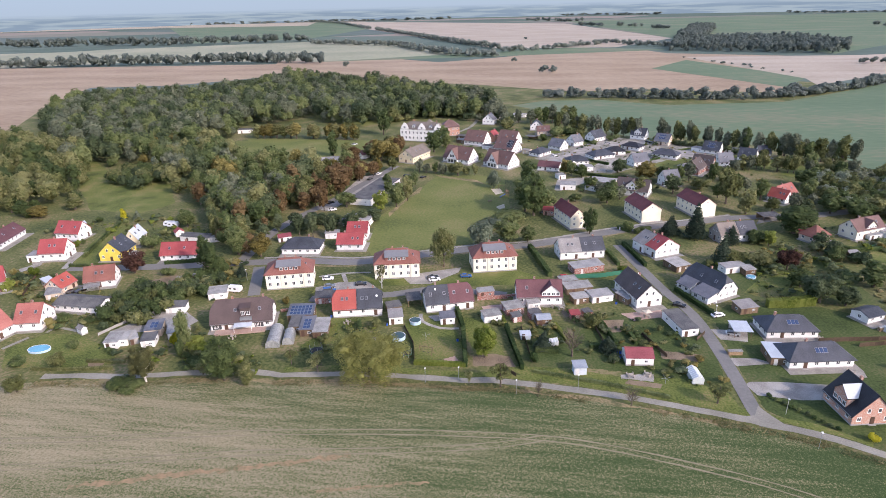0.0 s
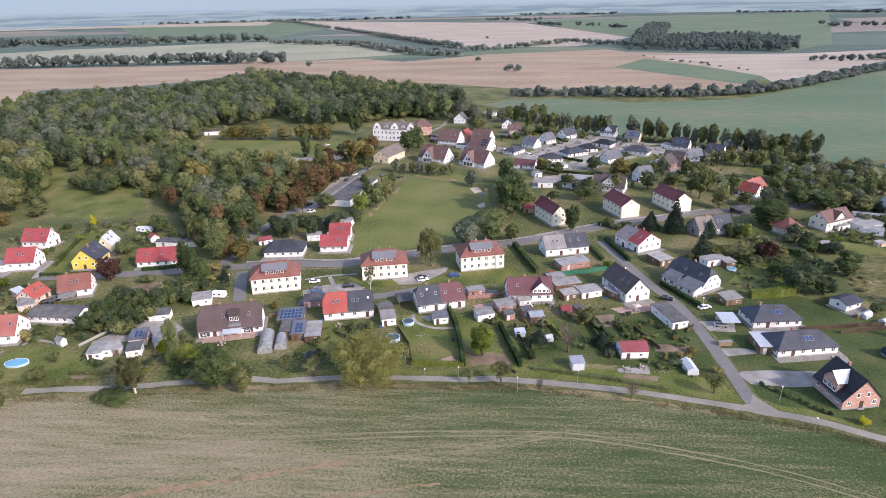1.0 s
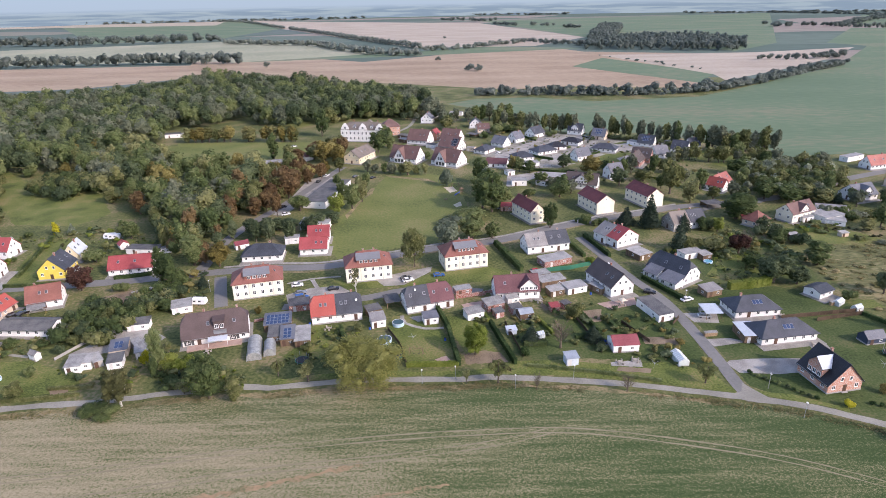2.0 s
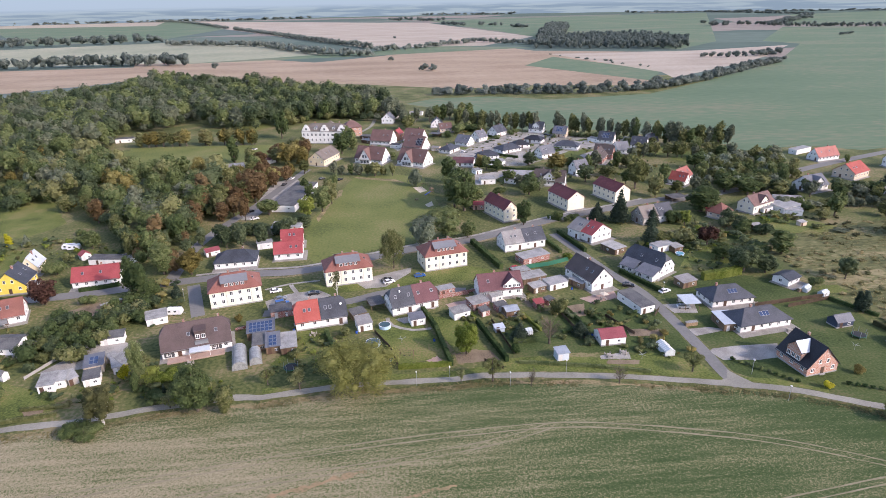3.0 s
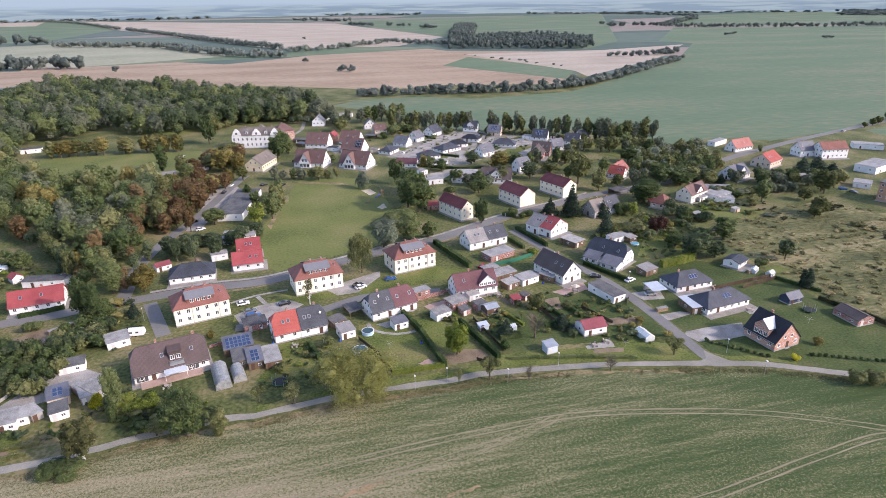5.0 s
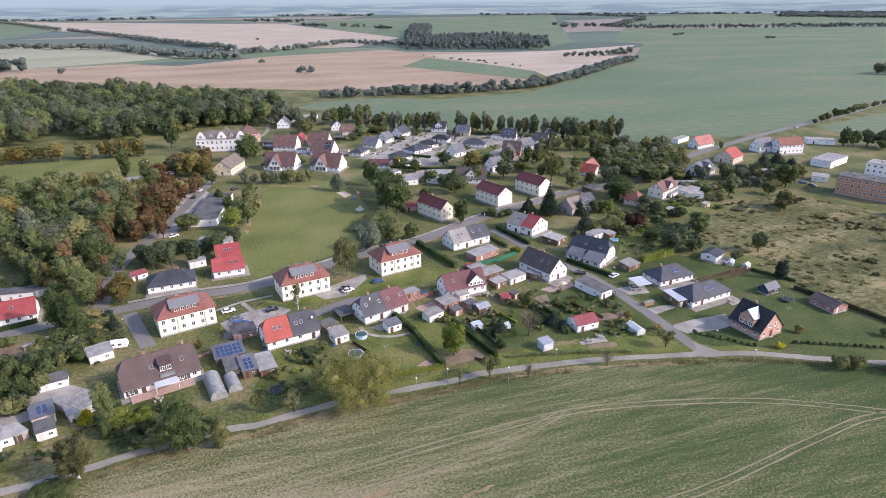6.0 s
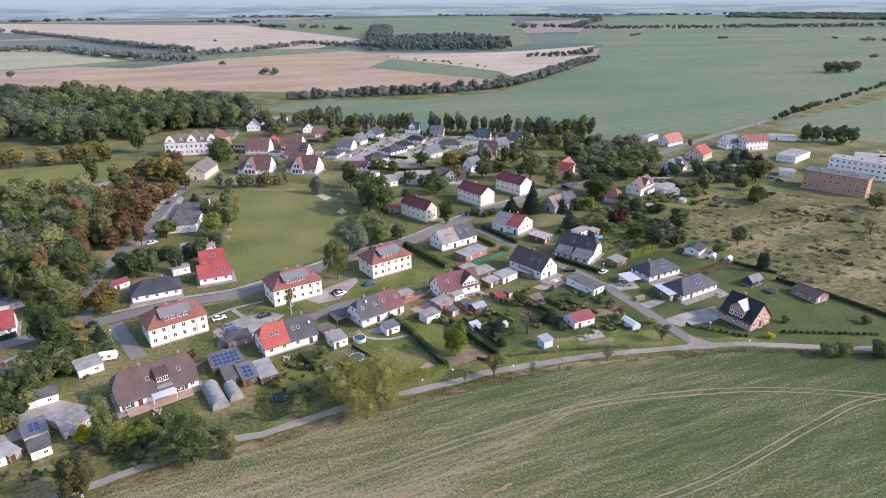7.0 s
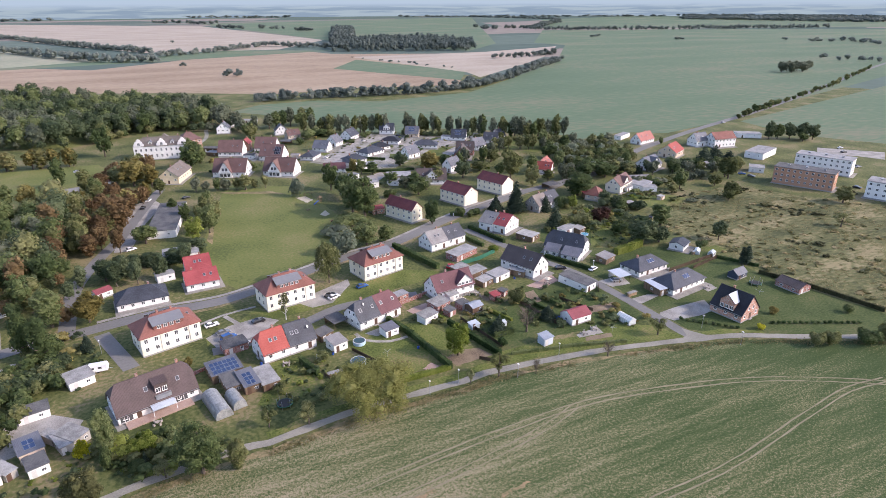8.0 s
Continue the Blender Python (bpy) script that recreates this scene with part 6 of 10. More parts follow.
def dish(parent, x, y, z):
    """A satellite dish on a short arm."""
    s, n = Solid(), 12
    rim = [(0.42 * math.cos(2 * math.pi * k / n), -0.1, 0.42 * math.sin(2 * math.pi * k / n)) for k in range(n)]
    for k in range(n):
        s.poly([(0, 0.02, 0), rim[k], rim[(k + 1) % n]])
        s.poly([(0, 0.05, 0), rim[(k + 1) % n], rim[k]])
    s.box(-0.03, 0.02, -0.6, 0.03, 0.08, 0.0)
    s.make("satellite_dish", [PLASTIC], parent).matrix_basis = pose(x, y, z, -20, 0, 30)


# ---- fields and roads ----
patch('field', [(-557.5, 428.1), (-1422.2, 1165.3), (-1031.8, 1102.6), (-404.2, 1132), (-376.7, 966.1), (-440.8, 879.4), (-512.2, 817.7), (-619.2, 798.5), (-552.7, 630.5), (-460.3, 463.8)], 0.024, PLOUGH, 'bare brown ploughed field behind the wood', 'field')
patch('field', [(-309.3, 1248.6), (-174, 1130.7), (-75.4, 1215.2), (77.2, 1370.3), (221.9, 1344.7), (247.9, 1264.6), (494.6, 1151.2), (491.8, 1076.3), (341.2, 914.8), (261.3, 719), (110.5, 753), (39.3, 734.8), (-76, 802.9), (-251.2, 875.2), (-414.9, 923), (-525.1, 1265.1)], 0.028, PLOUGH, 'bare brown field beyond the hedgerow', 'field')
patch('field', [(168.6, 983.8), (249.1, 1120.8), (338, 859.9), (279.5, 762.8)], 0.032, CROP_FAR, 'strip of young green crop in brown field', 'field')
patch('field', [(258.1, 1184), (546, 1174), (773.2, 1246.8), (581.3, 1015.4), (479.3, 917.6), (318.4, 779.5), (331.5, 845.6)], 0.036, STUBBLE, 'pale stubble field beside the grove', 'field')
patch('field', [(-639.2, 1332.2), (-961.1, 1735.2), (-650.4, 1867.4), (-361, 1645.2), (-174.9, 1331.6), (-75.8, 1244.7), (-208.7, 1238.5), (-416.1, 1167.8)], 0.04, STRAW, 'straw coloured field between hedgerows', 'field')
patch('field', [(-1408.8, 1524.0), (-1250.5, 1554.3), (-1149.2, 1659.8), (-753.2, 1812.2), (-407.4, 1473.4), (-424.5, 1192.9), (-649.2, 1197.5), (-838.8, 1196.5), (-1042.5, 1114.6)], 0.042, STRAW, 'straw coloured field between tree belts', 'field')
patch('field', [(-416.1, 1167.8), (-75.8, 1244.7), (276.2, 1357), (66.1, 1468.6), (-81.5, 1361.4)], 0.044, CROP_FAR, 'green strip of field between hedgerows', 'field')
patch('field', [(-1283.8, 4240), (147.9, 3021.5), (357.3, 1747.6), (175, 1445.3), (-86.5, 1464), (-265.1, 1818.9), (-726.4, 2793.4)], 0.048, STUBBLE, 'pale stubble field in the distance', 'field')
patch('field', [(-4294.4, 3809.9), (-3541.9, 3919.5), (-2413, 4081.9), (-1434.4, 4220), (-1235.6, 3469), (-2123.9, 3574.6), (-3053.1, 3362), (-3806.1, 3363.7)], 0.052, STUBBLE, 'pale distant stubble strip', 'field')
patch('field', [(-2123.9, 3574.6), (-1235.6, 3469), (-1434.1, 4215.8), (-1283.8, 4240), (-726.4, 2793.4), (-736.6, 2011), (-1044.8, 1856.8)], 0.056, CROP_FAR, 'distant green field', 'field')
patch('field', [(165.4, 3354.8), (1894.8, 3806), (699.5, 1398.9), (525.3, 1211.6), (357.3, 1747.6)], 0.06, CROP_FAR, 'distant green crop field behind the grove', 'field')
patch('field', [(29.1, 630.3), (112, 633.4), (234.6, 652.4), (339.5, 739.5), (543, 919.2), (813.5, 1269.8), (795.7, 1376.1), (1208.9, 1953.5), (1688.4, 1787.6), (2315.4, 1427.2), (2324.4, 1047.5), (1355.5, 625.4), (820.4, 539.7), (414.2, 420.8), (359.2, 398.6), (267.2, 377.8), (238.4, 397), (181.8, 387.1), (190.3, 405.9), (160.1, 440.6), (115, 473.2), (61.2, 516.2), (24.5, 563.9)], 0.064, CROP_FAR, 'large green crop field behind the village', 'field')
patch("field", [(-30.1, 635.2), (2.5, 666.6), (63.2, 669.1), (119.3, 635.4), (87.6, 473.1), (73.6, 468.6), (32.7, 518.8), (15.3, 572.3), (-5.1, 606.7)], 0.018, CROP_FAR, "green crop field behind the houses", "field")
patch('field', [(361.2, 388.5), (715.9, 477.7), (1222.8, 567.6), (413.6, 215.1), (380.9, 278.8), (358.2, 318.7), (356.6, 362.3)], 0.068, CROP_FAR, 'green crop field beyond the country road', 'field')
patch('field', [(1319.7, 2118.6), (2518.6, 1547.8), (4413.4, 2678), (2822.4, 3425.5), (1977.1, 3097.3)], 0.072, CROP_FAR, 'distant pale green field', 'field')
patch("field", [(-420, -160), (420, -160), (420, 112.9), (114.9, 100.9), (77.7, 117.8), (66.5, 123.8), (55.2, 129.2), (44, 132.5), (33.2, 135.1), (14.9, 139.3), (-4.1, 142.1), (-23.3, 144.1), (-31.3, 143.1), (-47.3, 143.5), (-64.7, 143.2), (-83.9, 140.7), (-90.8, 141.4), (-110.6, 139.1), (-118, 137.5), (-130.1, 135.3), (-142.1, 134.5), (-153.4, 133.1), (-420, 73.1)], 0.06, CROP, "young green crop field with patchy brown soil", "field", soft=0.35)
patch('meadow', [(-64.4, 373.8), (-27.9, 355.4), (-21.7, 287.3), (-37.5, 250.9), (-52.4, 245.4), (-79.2, 233.5), (-84.9, 245.8), (-87.1, 284.3), (-78.9, 317.7), (-70.2, 357.2)], 0.031, MEADOW, 'mown village meadow with worn edges', 'meadow', soft=0.4)
patch('wasteland', [(117.6, 238.8), (146.8, 245.4), (191.6, 252), (206.5, 224.4), (258.6, 170.6), (131.8, 107.4), (118, 122.8), (107.3, 150.3), (108.4, 167), (107.9, 178.8), (108.6, 197.5), (103.7, 219.8)], 0.032, WILD, 'overgrown wasteland with dry grass tufts', 'wasteland', soft=0.5)
patch('meadow', [(-361.1, 429.9), (-291.4, 364.2), (-232.7, 339.6), (-205.1, 298), (-213.7, 280.1), (-245.3, 283.7), (-284.2, 326.9)], 0.033, LAWN, 'small green clearing beside the wood', 'meadow', soft=0.5)
patch('meadow', [(-239.4, 468.3), (-133.6, 462), (-120.3, 419.6), (-130.6, 392.5), (-216.2, 411.4)], 0.034, MEADOW, 'green meadow behind the lower wood', 'meadow', soft=0.5)
patch('meadow', [(-244.4, 457.2), (-168.8, 459.1), (-142.5, 463.6), (-129.2, 412.3), (-158.8, 411.2), (-223.1, 417.5)], 0.035, MEADOW, 'green meadow beside the allotments', 'meadow', soft=0.5)
patch('meadow', [(-229.2, 589.3), (-155.7, 626.7), (-134.9, 544.9), (-157.1, 520.1), (-199, 544.5)], 0.036, MEADOW, 'dry grass clearing in the wood', 'meadow', soft=0.5)
patch('lawn', [(46.6, 190), (54, 200), (66, 199), (84, 201), (100, 192), (104, 181), (104, 160), (113, 123), (114, 104), (78, 122), (56, 133), (46.5, 141), (45.6, 165)], 0.022, LUSH, 'lush green grass round the bungalows', 'lawn', soft=0.3)
patch('lawn', [(47, 226), (56, 238), (84, 250), (108, 240), (106, 205), (84, 203), (66, 204), (58, 200)], 0.024, LUSH, 'lush green grass behind the house', 'lawn', soft=0.3)
patch('lawn', [(-18, 153), (0, 156), (40, 152), (41.3, 170), (38, 186), (20, 190), (-10, 176)], 0.023, LUSH, 'green grass between garden beds', 'lawn', soft=0.4)
patch('lawn', [(54.8, 154.3), (66.6, 152.7), (87.7, 156.5), (103, 158.6), (97.7, 147.3), (111.7, 124.1), (112.2, 118.2), (100.4, 120.3), (74.2, 131.9), (61.1, 133.8), (55.5, 137.4), (49.9, 146.2)], 0.037, LUSH, 'lush mown lawn beside brick house', 'lawn', soft=0.2)
patch('lawn', [(48, 158.6), (58.1, 158.8), (69.6, 153.3), (59.7, 145.2), (47.9, 152.8)], 0.038, LUSH, 'lush front lawn beside driveway', 'lawn', soft=0.1)
patch('lawn', [(-92.7, 196), (-75.1, 215.3), (-72.4, 209.9), (-54.5, 212.7), (-53.6, 206.2), (-74.6, 204), (-92.8, 201)], 0.039, LAWN, 'lawn between apartment houses', 'lawn', soft=0.1)
patch('lawn', [(-57.7, 210.4), (-36.8, 218.4), (-17.4, 222.8), (-5.4, 215.4), (-17.2, 209.9), (-49.3, 205.4)], 0.04, LAWN, 'lawn beside apartment house', 'lawn', soft=0.1)
patch('lawn', [(-79.7, 178.8), (-69.1, 177.9), (-66.9, 167.3), (-68.7, 160.2), (-77.1, 156.6), (-83.9, 159.6), (-79, 169.6)], 0.041, LAWN, 'back garden lawn', 'lawn', soft=0.15)
patch('lawn', [(-52.8, 183.6), (-40.5, 183.6), (-30.6, 158.5), (-46.5, 155.1), (-48.8, 163.9), (-53.8, 174.9)], 0.042, LAWN, 'back garden lawn', 'lawn', soft=0.15)
patch('lawn', [(-36.1, 182.7), (-27.1, 182.2), (-20.4, 160.4), (-29.1, 158.2)], 0.043, LAWN, 'back garden lawn', 'lawn', soft=0.15)
patch('lawn', [(74.5, 226), (88.7, 233.2), (90.4, 215.2), (72.9, 203.1), (62.5, 210.2)], 0.044, LAWN, 'garden lawn behind hedge', 'lawn', soft=0.15)
patch('lawn', [(-21.5, 154.9), (-2.9, 155.1), (11.9, 152.3), (28.4, 153.1), (39.4, 147.1), (41.2, 137.7), (15.8, 144.3), (-13, 148.8)], 0.045, LAWN, 'grass strip beside gravel lane', 'lawn', soft=0.15)
patch('lawn', [(-169.3, 139.3), (-176.6, 149), (-170.7, 159.3), (-159.8, 159.7), (-145.9, 153.7), (-141.3, 151.8), (-136.3, 144.6), (-152.1, 140.9)], 0.046, LAWN, 'garden lawn with paths', 'lawn', soft=0.15)
patch('lawn', [(-204.3, 214.3), (-213.3, 244.3), (-217.8, 268.6), (-204.4, 260.9), (-195.5, 238.2), (-192.9, 218.3), (-181.8, 215), (-181.5, 212)], 0.047, LAWN, 'garden lawn beside yellow house', 'lawn', soft=0.15)
patch('lawn', [(-170, 245), (-178.3, 254.6), (-178.4, 265.5), (-164.5, 258.2), (-158.2, 245.9)], 0.048, LAWN, 'garden lawn behind red roofed house', 'lawn', soft=0.15)
patch('lawn', [(108.4, 254.5), (127.3, 263.4), (143.2, 256.7), (152.7, 245.3), (139.2, 236.3), (117.7, 243.6), (100.6, 241.4)], 0.049, LAWN, 'rough lawn behind beige house', 'lawn', soft=0.3)
patch('lawn', [(130.2, 406.3), (151.6, 414.3), (153.5, 388.7), (140.6, 363.6), (134.5, 373.1), (127.9, 394.6)], 0.05, LAWN, 'village lawn behind white houses', 'lawn', soft=0.2)
patch('lawn', [(58.1, 401.8), (72.6, 413.4), (88.5, 409.8), (76.8, 391.7), (66.4, 388.5)], 0.051, LAWN, 'front lawn', 'lawn', soft=0.2)
patch('yard', [(-9.6, 408), (14.6, 376), (36, 371.3), (79.7, 409), (110, 411.5), (128.7, 400.2), (143, 424), (112, 440), (73.4, 466), (50.8, 480), (16.1, 443)], 0.052, GRAVEL_GREY, 'pale gravel and paving between new white houses', 'yard', soft=0.8)
for corners in ([(72.7, 409.4), (76.9, 397.7), (94, 406), (83, 411.3)], [(17.6, 383.4), (23, 380.7), (31.8, 399), (27.1, 401.3)], [(38, 436), (46, 446), (54, 452), (58, 446), (48, 434)], [(88, 438), (97, 444), (106, 437), (98, 431)], [(42, 398), (46, 408), (56, 404), (52, 384), (44, 384)], [(62, 380), (76, 392), (84, 386), (72, 372)], [(-2, 428), (4, 433), (10, 428), (3, 421)], [(60, 456), (66, 464), (76, 460), (70, 451)], [(112, 418), (118, 424), (130, 420), (124, 413)], [(20, 456), (28, 466), (30, 456), (24, 449)]):
    patch('lawn', corners, 0.062, LAWN, 'small mown lawn between new houses', 'lawn', soft=0.2)
patch('lawn', [(11, 352.4), (21.7, 345), (27.6, 360.8), (18.1, 363)], 0.055, LAWN, 'mown lawn behind low building', 'lawn', soft=0.2)
patch('yard', [(3, 355.6), (24.1, 364.7), (23.5, 355.5), (4.2, 333.4), (0.5, 334.2)], 0.07, PAVING, 'pale paved yard between houses', 'yard')
patch('yard', [(-45.5, 437.6), (-37.7, 455.2), (-32.4, 437.7), (-41.9, 426.4)], 0.07, PAVING, 'pale paved yard between houses', 'yard')
patch('yard', [(63.5, 431.6), (73.1, 439.5), (84.6, 433.4), (106, 438.7), (102.4, 424.5), (82.1, 425.3)], 0.07, PAVING, 'pale paved street between white houses', 'yard')
patch('yard', [(44.4, 456.9), (58.5, 464.6), (74.1, 464.7), (73, 455.2), (57.2, 453.1), (43.6, 446.4)], 0.07, PAVING, 'pale paved street between white houses', 'yard')
patch('yard', [(0.9, 414.9), (12.4, 418.2), (22.3, 434.6), (31.7, 445.8), (30.5, 432.7), (15.6, 405.7), (-1, 401.1)], 0.068, PAVING, 'pale paved street between white houses', 'yard')
patch('yard', [(79, 394.1), (92.7, 405.7), (111.6, 413.9), (109.5, 404.9), (91.9, 395.8), (79.2, 382.9)], 0.07, PAVING, 'pale paved street between white houses', 'yard')
patch('yard', [(96.1, 295.2), (114.9, 303.1), (130.4, 304), (126.2, 296.6), (110.1, 294.1), (91.1, 284.9)], 0.07, ASPHALT, 'asphalt yard', 'yard')
patch('driveway', [(44.9, 151.8), (46.6, 153.2), (53.8, 153.9), (67.2, 153.8), (64, 146.6), (57.1, 145.9), (46.6, 147)], 0.075, PAVING, 'pale paved driveway', 'driveway')
patch('lane_junction', [(45.1, 142.3), (46.5, 139.4), (49, 135.3), (55.6, 131.3), (44.7, 133.4), (37.3, 136.4), (43.1, 138.3)], 0.105, GRAVEL, 'pale gravel junction of the lanes', 'lane')
patch('driveway', [(43.7, 182), (54.9, 182), (52.9, 175), (45.2, 175.7)], 0.075, PAVING, 'grey paved driveway', 'driveway')
patch('driveway', [(44.1, 165.2), (52.2, 165.5), (56.5, 163.2), (45.5, 160.8)], 0.075, PAVING, 'grey paved driveway', 'driveway')
patch('car_park', [(-63.9, 216.1), (-57.6, 216.3), (-40.2, 224), (-40.7, 219.2), (-50.4, 207.6), (-57.8, 207)], 0.075, PAVING, 'paved car park between apartment houses', 'car park')
patch('car_park', [(-92.8, 201), (-85.3, 206.1), (-74.8, 208.1), (-69.8, 203.1), (-82.8, 190.5), (-89.3, 190.6)], 0.075, PAVING, 'paved car park', 'car park')
patch('yard', [(-116.1, 356.3), (-104.1, 366), (-99.5, 352.7), (-108, 325.1), (-114.3, 290), (-120.7, 291.3), (-118.1, 314.2)], 0.075, PAVING, 'paved school yard', 'yard')
patch('yard', [(91.2, 435.2), (108.4, 445.3), (105.5, 425.1), (89.5, 412.7), (77.9, 412.2)], 0.075, PAVING, 'pale paved yard', 'yard')
patch('yard', [(325, 292.8), (352.4, 262.7), (331.3, 250.1), (324.3, 264.8), (307.7, 280.6)], 0.075, PAVING, 'pale concrete yard behind blocks', 'yard')
patch('yard', [(-142.6, 176.9), (-132.6, 178.7), (-124.3, 172.2), (-126.3, 166.7), (-133.1, 165.7), (-144.7, 161.4), (-150.3, 162.5), (-145.5, 170.3)], 0.075, PAVING, 'concrete yard between sheds', 'yard')
ribbon('road', [(-201.6, 210.4), (-176.9, 212.9), (-164.7, 214.7), (-151.6, 216.9), (-144, 219), (-135.2, 220.5), (-124.2, 222.6), (-104.5, 225.7), (-83.4, 226.2), (-57.1, 236), (-35.5, 244.6), (-12.5, 250.6), (20.2, 267.7), (39.7, 276.2), (61.7, 284.1), (82.1, 292.4), (113.7, 298)], 6.0, 0.09, ASPHALT, 'grey asphalt village street', 'road')
ribbon('pavement', [(-123.9, 226.8), (-104.2, 229.9), (-83.1, 230.4), (-56.8, 240.2), (-35.2, 248.8), (-12.2, 254.8), (20.5, 271.9), (40, 280.4), (62, 288.3), (82.4, 296.6)], 1.6, 0.2, PAVING, 'pale paved footway along the street', 'pavement')
ribbon('verge', [(-104.8, 221.6), (-83.7, 222.1), (-57.4, 231.9), (-35.8, 240.5), (-12.8, 246.5), (19.9, 263.6), (39.4, 272.1), (61.4, 280), (81.8, 288.3)], 1.5, 0.086, DRY, 'worn brown verge along the street', 'verge', ragged=0.35)
ribbon('road', [(24, 252.9), (30, 229.3), (35.1, 208.9), (40.7, 191.1), (42.7, 169.9), (43.4, 152.2), (43.6, 139.9), (44.7, 134.2)], 3.9, 0.095, ASPHALT, 'grey asphalt side street', 'road')
ribbon('lane', [(-153.4, 136.1), (-142.1, 137.5), (-130.1, 138.3), (-118, 140.5), (-110.6, 142.1), (-90.8, 144.4), (-83.9, 143.7), (-64.7, 146.2), (-47.3, 146.5), (-31.3, 146.1), (-23.3, 147.1), (-4.1, 145.1), (14.9, 142.3), (33.2, 138.1), (44, 135.5), (55.2, 132.2), (66.5, 126.8), (77.7, 120.8), (114.9, 103.9)], 2.5, 0.1, GRAVEL, 'pale gravel lane beside the field', 'lane', ragged=0.25)
ribbon('road', [(-91.7, 191.8), (-82.9, 192.2), (-74.2, 195.4), (-62.7, 197.7), (-49.4, 203.2), (-36, 202.8), (-21.4, 201)], 4.5, 0.085, ASPHALT, 'narrow asphalt street behind the gardens', 'road')
ribbon('road', [(-122.2, 217.9), (-119.1, 208.7), (-113.5, 192.5)], 4.5, 0.088, ASPHALT, 'narrow asphalt street beside apartment house', 'road')
ribbon('road', [(-132.3, 224.5), (-132.6, 255), (-127.6, 280.5), (-118, 310.6), (-108.4, 350), (-99.3, 384.5)], 5, 0.085, ASPHALT, 'asphalt street under chestnut trees', 'road')
ribbon('road', [(112.5, 298.2), (131.9, 302.4), (166.9, 318.7), (198.2, 338.4), (250.2, 360.3), (297.6, 378.1), (348.2, 394.9), (419, 418.4), (573.3, 477.5), (1012.3, 653.7), (1724.4, 899.9)], 6, 0.092, ASPHALT, 'country road leading out between fields', 'road')
ribbon('road', [(-0.5, 424.2), (8.8, 413.1), (16.6, 426.4), (30.3, 446.1), (44.4, 456.9)], 5, 0.08, PAVING, 'pale paved street between white houses', 'road')
ribbon('road', [(6.5, 383.4), (19.4, 371.6), (30, 363.4), (44.6, 362.5)], 5, 0.08, ASPHALT, 'asphalt street between houses', 'road')
ribbon('footpath', [(-85.7, 213.6), (-78.9, 198.8)], 1.6, 0.1, PAVING, 'pale concrete footpath', 'footpath')
ribbon('footpath', [(-49.8, 183.8), (-48.4, 178.7), (-41.8, 174.8), (-35.8, 175.2)], 1.3, 0.1, PAVING, 'pale curved garden path', 'footpath')
ribbon('footpath', [(-94.6, 210.6), (-86.1, 214.5), (-75.1, 216.2)], 1.2, 0.1, PAVING, 'pale concrete footpath', 'footpath')
ribbon('driveway', [(-220.7, 205.9), (-217.8, 212.1), (-220.2, 215.1)], 4, 0.1, PAVING, 'paved driveway', 'driveway')
ribbon('driveway', [(-203.1, 209.3), (-206.3, 219.3), (-207.3, 226.9)], 2.5, 0.1, PAVING, 'paved driveway', 'driveway')
ribbon('footpath', [(-171.2, 159.9), (-170.3, 163.2), (-166.5, 162.9), (-161.4, 161.8)], 1.2, 0.1, GRAVEL, 'winding garden path', 'footpath')
ribbon('footpath', [(-177.9, 148.9), (-176.1, 153.2), (-174.7, 156.4)], 1.4, 0.1, GRAVEL, 'garden path', 'footpath')
ribbon('lane', [(-74.5, 488.8), (-63.2, 517.8), (-59.8, 552.8)], 3, 0.1, GRAVEL, 'gravel lane behind the villa', 'lane')
ribbon('verge', [(-153.4, 132.5), (-142.1, 133.9), (-130.1, 134.7), (-118, 136.9), (-110.6, 138.5), (-90.8, 140.8), (-83.9, 140.1), (-64.7, 142.6), (-47.3, 142.9), (-31.3, 142.5), (-23.3, 143.5), (-4.1, 141.5), (14.9, 138.7), (33.2, 134.5)], 1.5, 0.075, DRY, 'dry grass verge between lane and field', 'verge', ragged=0.9)
ribbon('verge', [(-83.9, 146.6), (-64.7, 149.1), (-47.3, 149.4), (-31.3, 149), (-23.3, 150), (-4.1, 148), (14.9, 145.2), (33.2, 141), (44, 138.4), (55.2, 135.1), (66.5, 129.7)], 2.4, 0.075, LAWN, 'green grass verge beside the lane', 'verge', ragged=0.5)
ribbon('wheel_track', [(-151.2, 107.1), (-121.9, 111), (-87.7, 116.7), (-52.8, 121), (-25, 122.8), (-4.8, 122.8), (16.4, 118.9), (41, 111.7), (62.7, 101), (78.5, 90.5), (91.4, 78.3)], 0.4, 0.072, TRACK, 'pale rolled wheel track in the crop', 'wheel track', ragged=0.12)
ribbon('wheel_track', [(-151.4, 108.9), (-122.1, 112.8), (-87.9, 118.5), (-53, 122.8), (-25, 124.6), (-4.6, 124.6), (16.8, 120.7), (41.6, 113.5), (63.7, 102.6), (79.7, 91.9), (92.8, 79.7)], 0.4, 0.072, TRACK, 'pale rolled wheel track in the crop', 'wheel track', ragged=0.12)
ribbon('wheel_track', [(-142.5, 98.1), (-109.6, 104.3), (-77.6, 110.8), (-44.4, 115.1), (-20.5, 119.5), (-9.7, 123.1)], 0.35, 0.072, TRACK, 'pale rolled wheel track in the crop', 'wheel track', ragged=0.12)
ribbon('wheel_track', [(-142.9, 99.9), (-110, 106.1), (-78, 112.6), (-44.6, 116.9), (-20.9, 121.3), (-10.3, 124.9)], 0.35, 0.072, TRACK, 'pale rolled wheel track in the crop', 'wheel track', ragged=0.12)
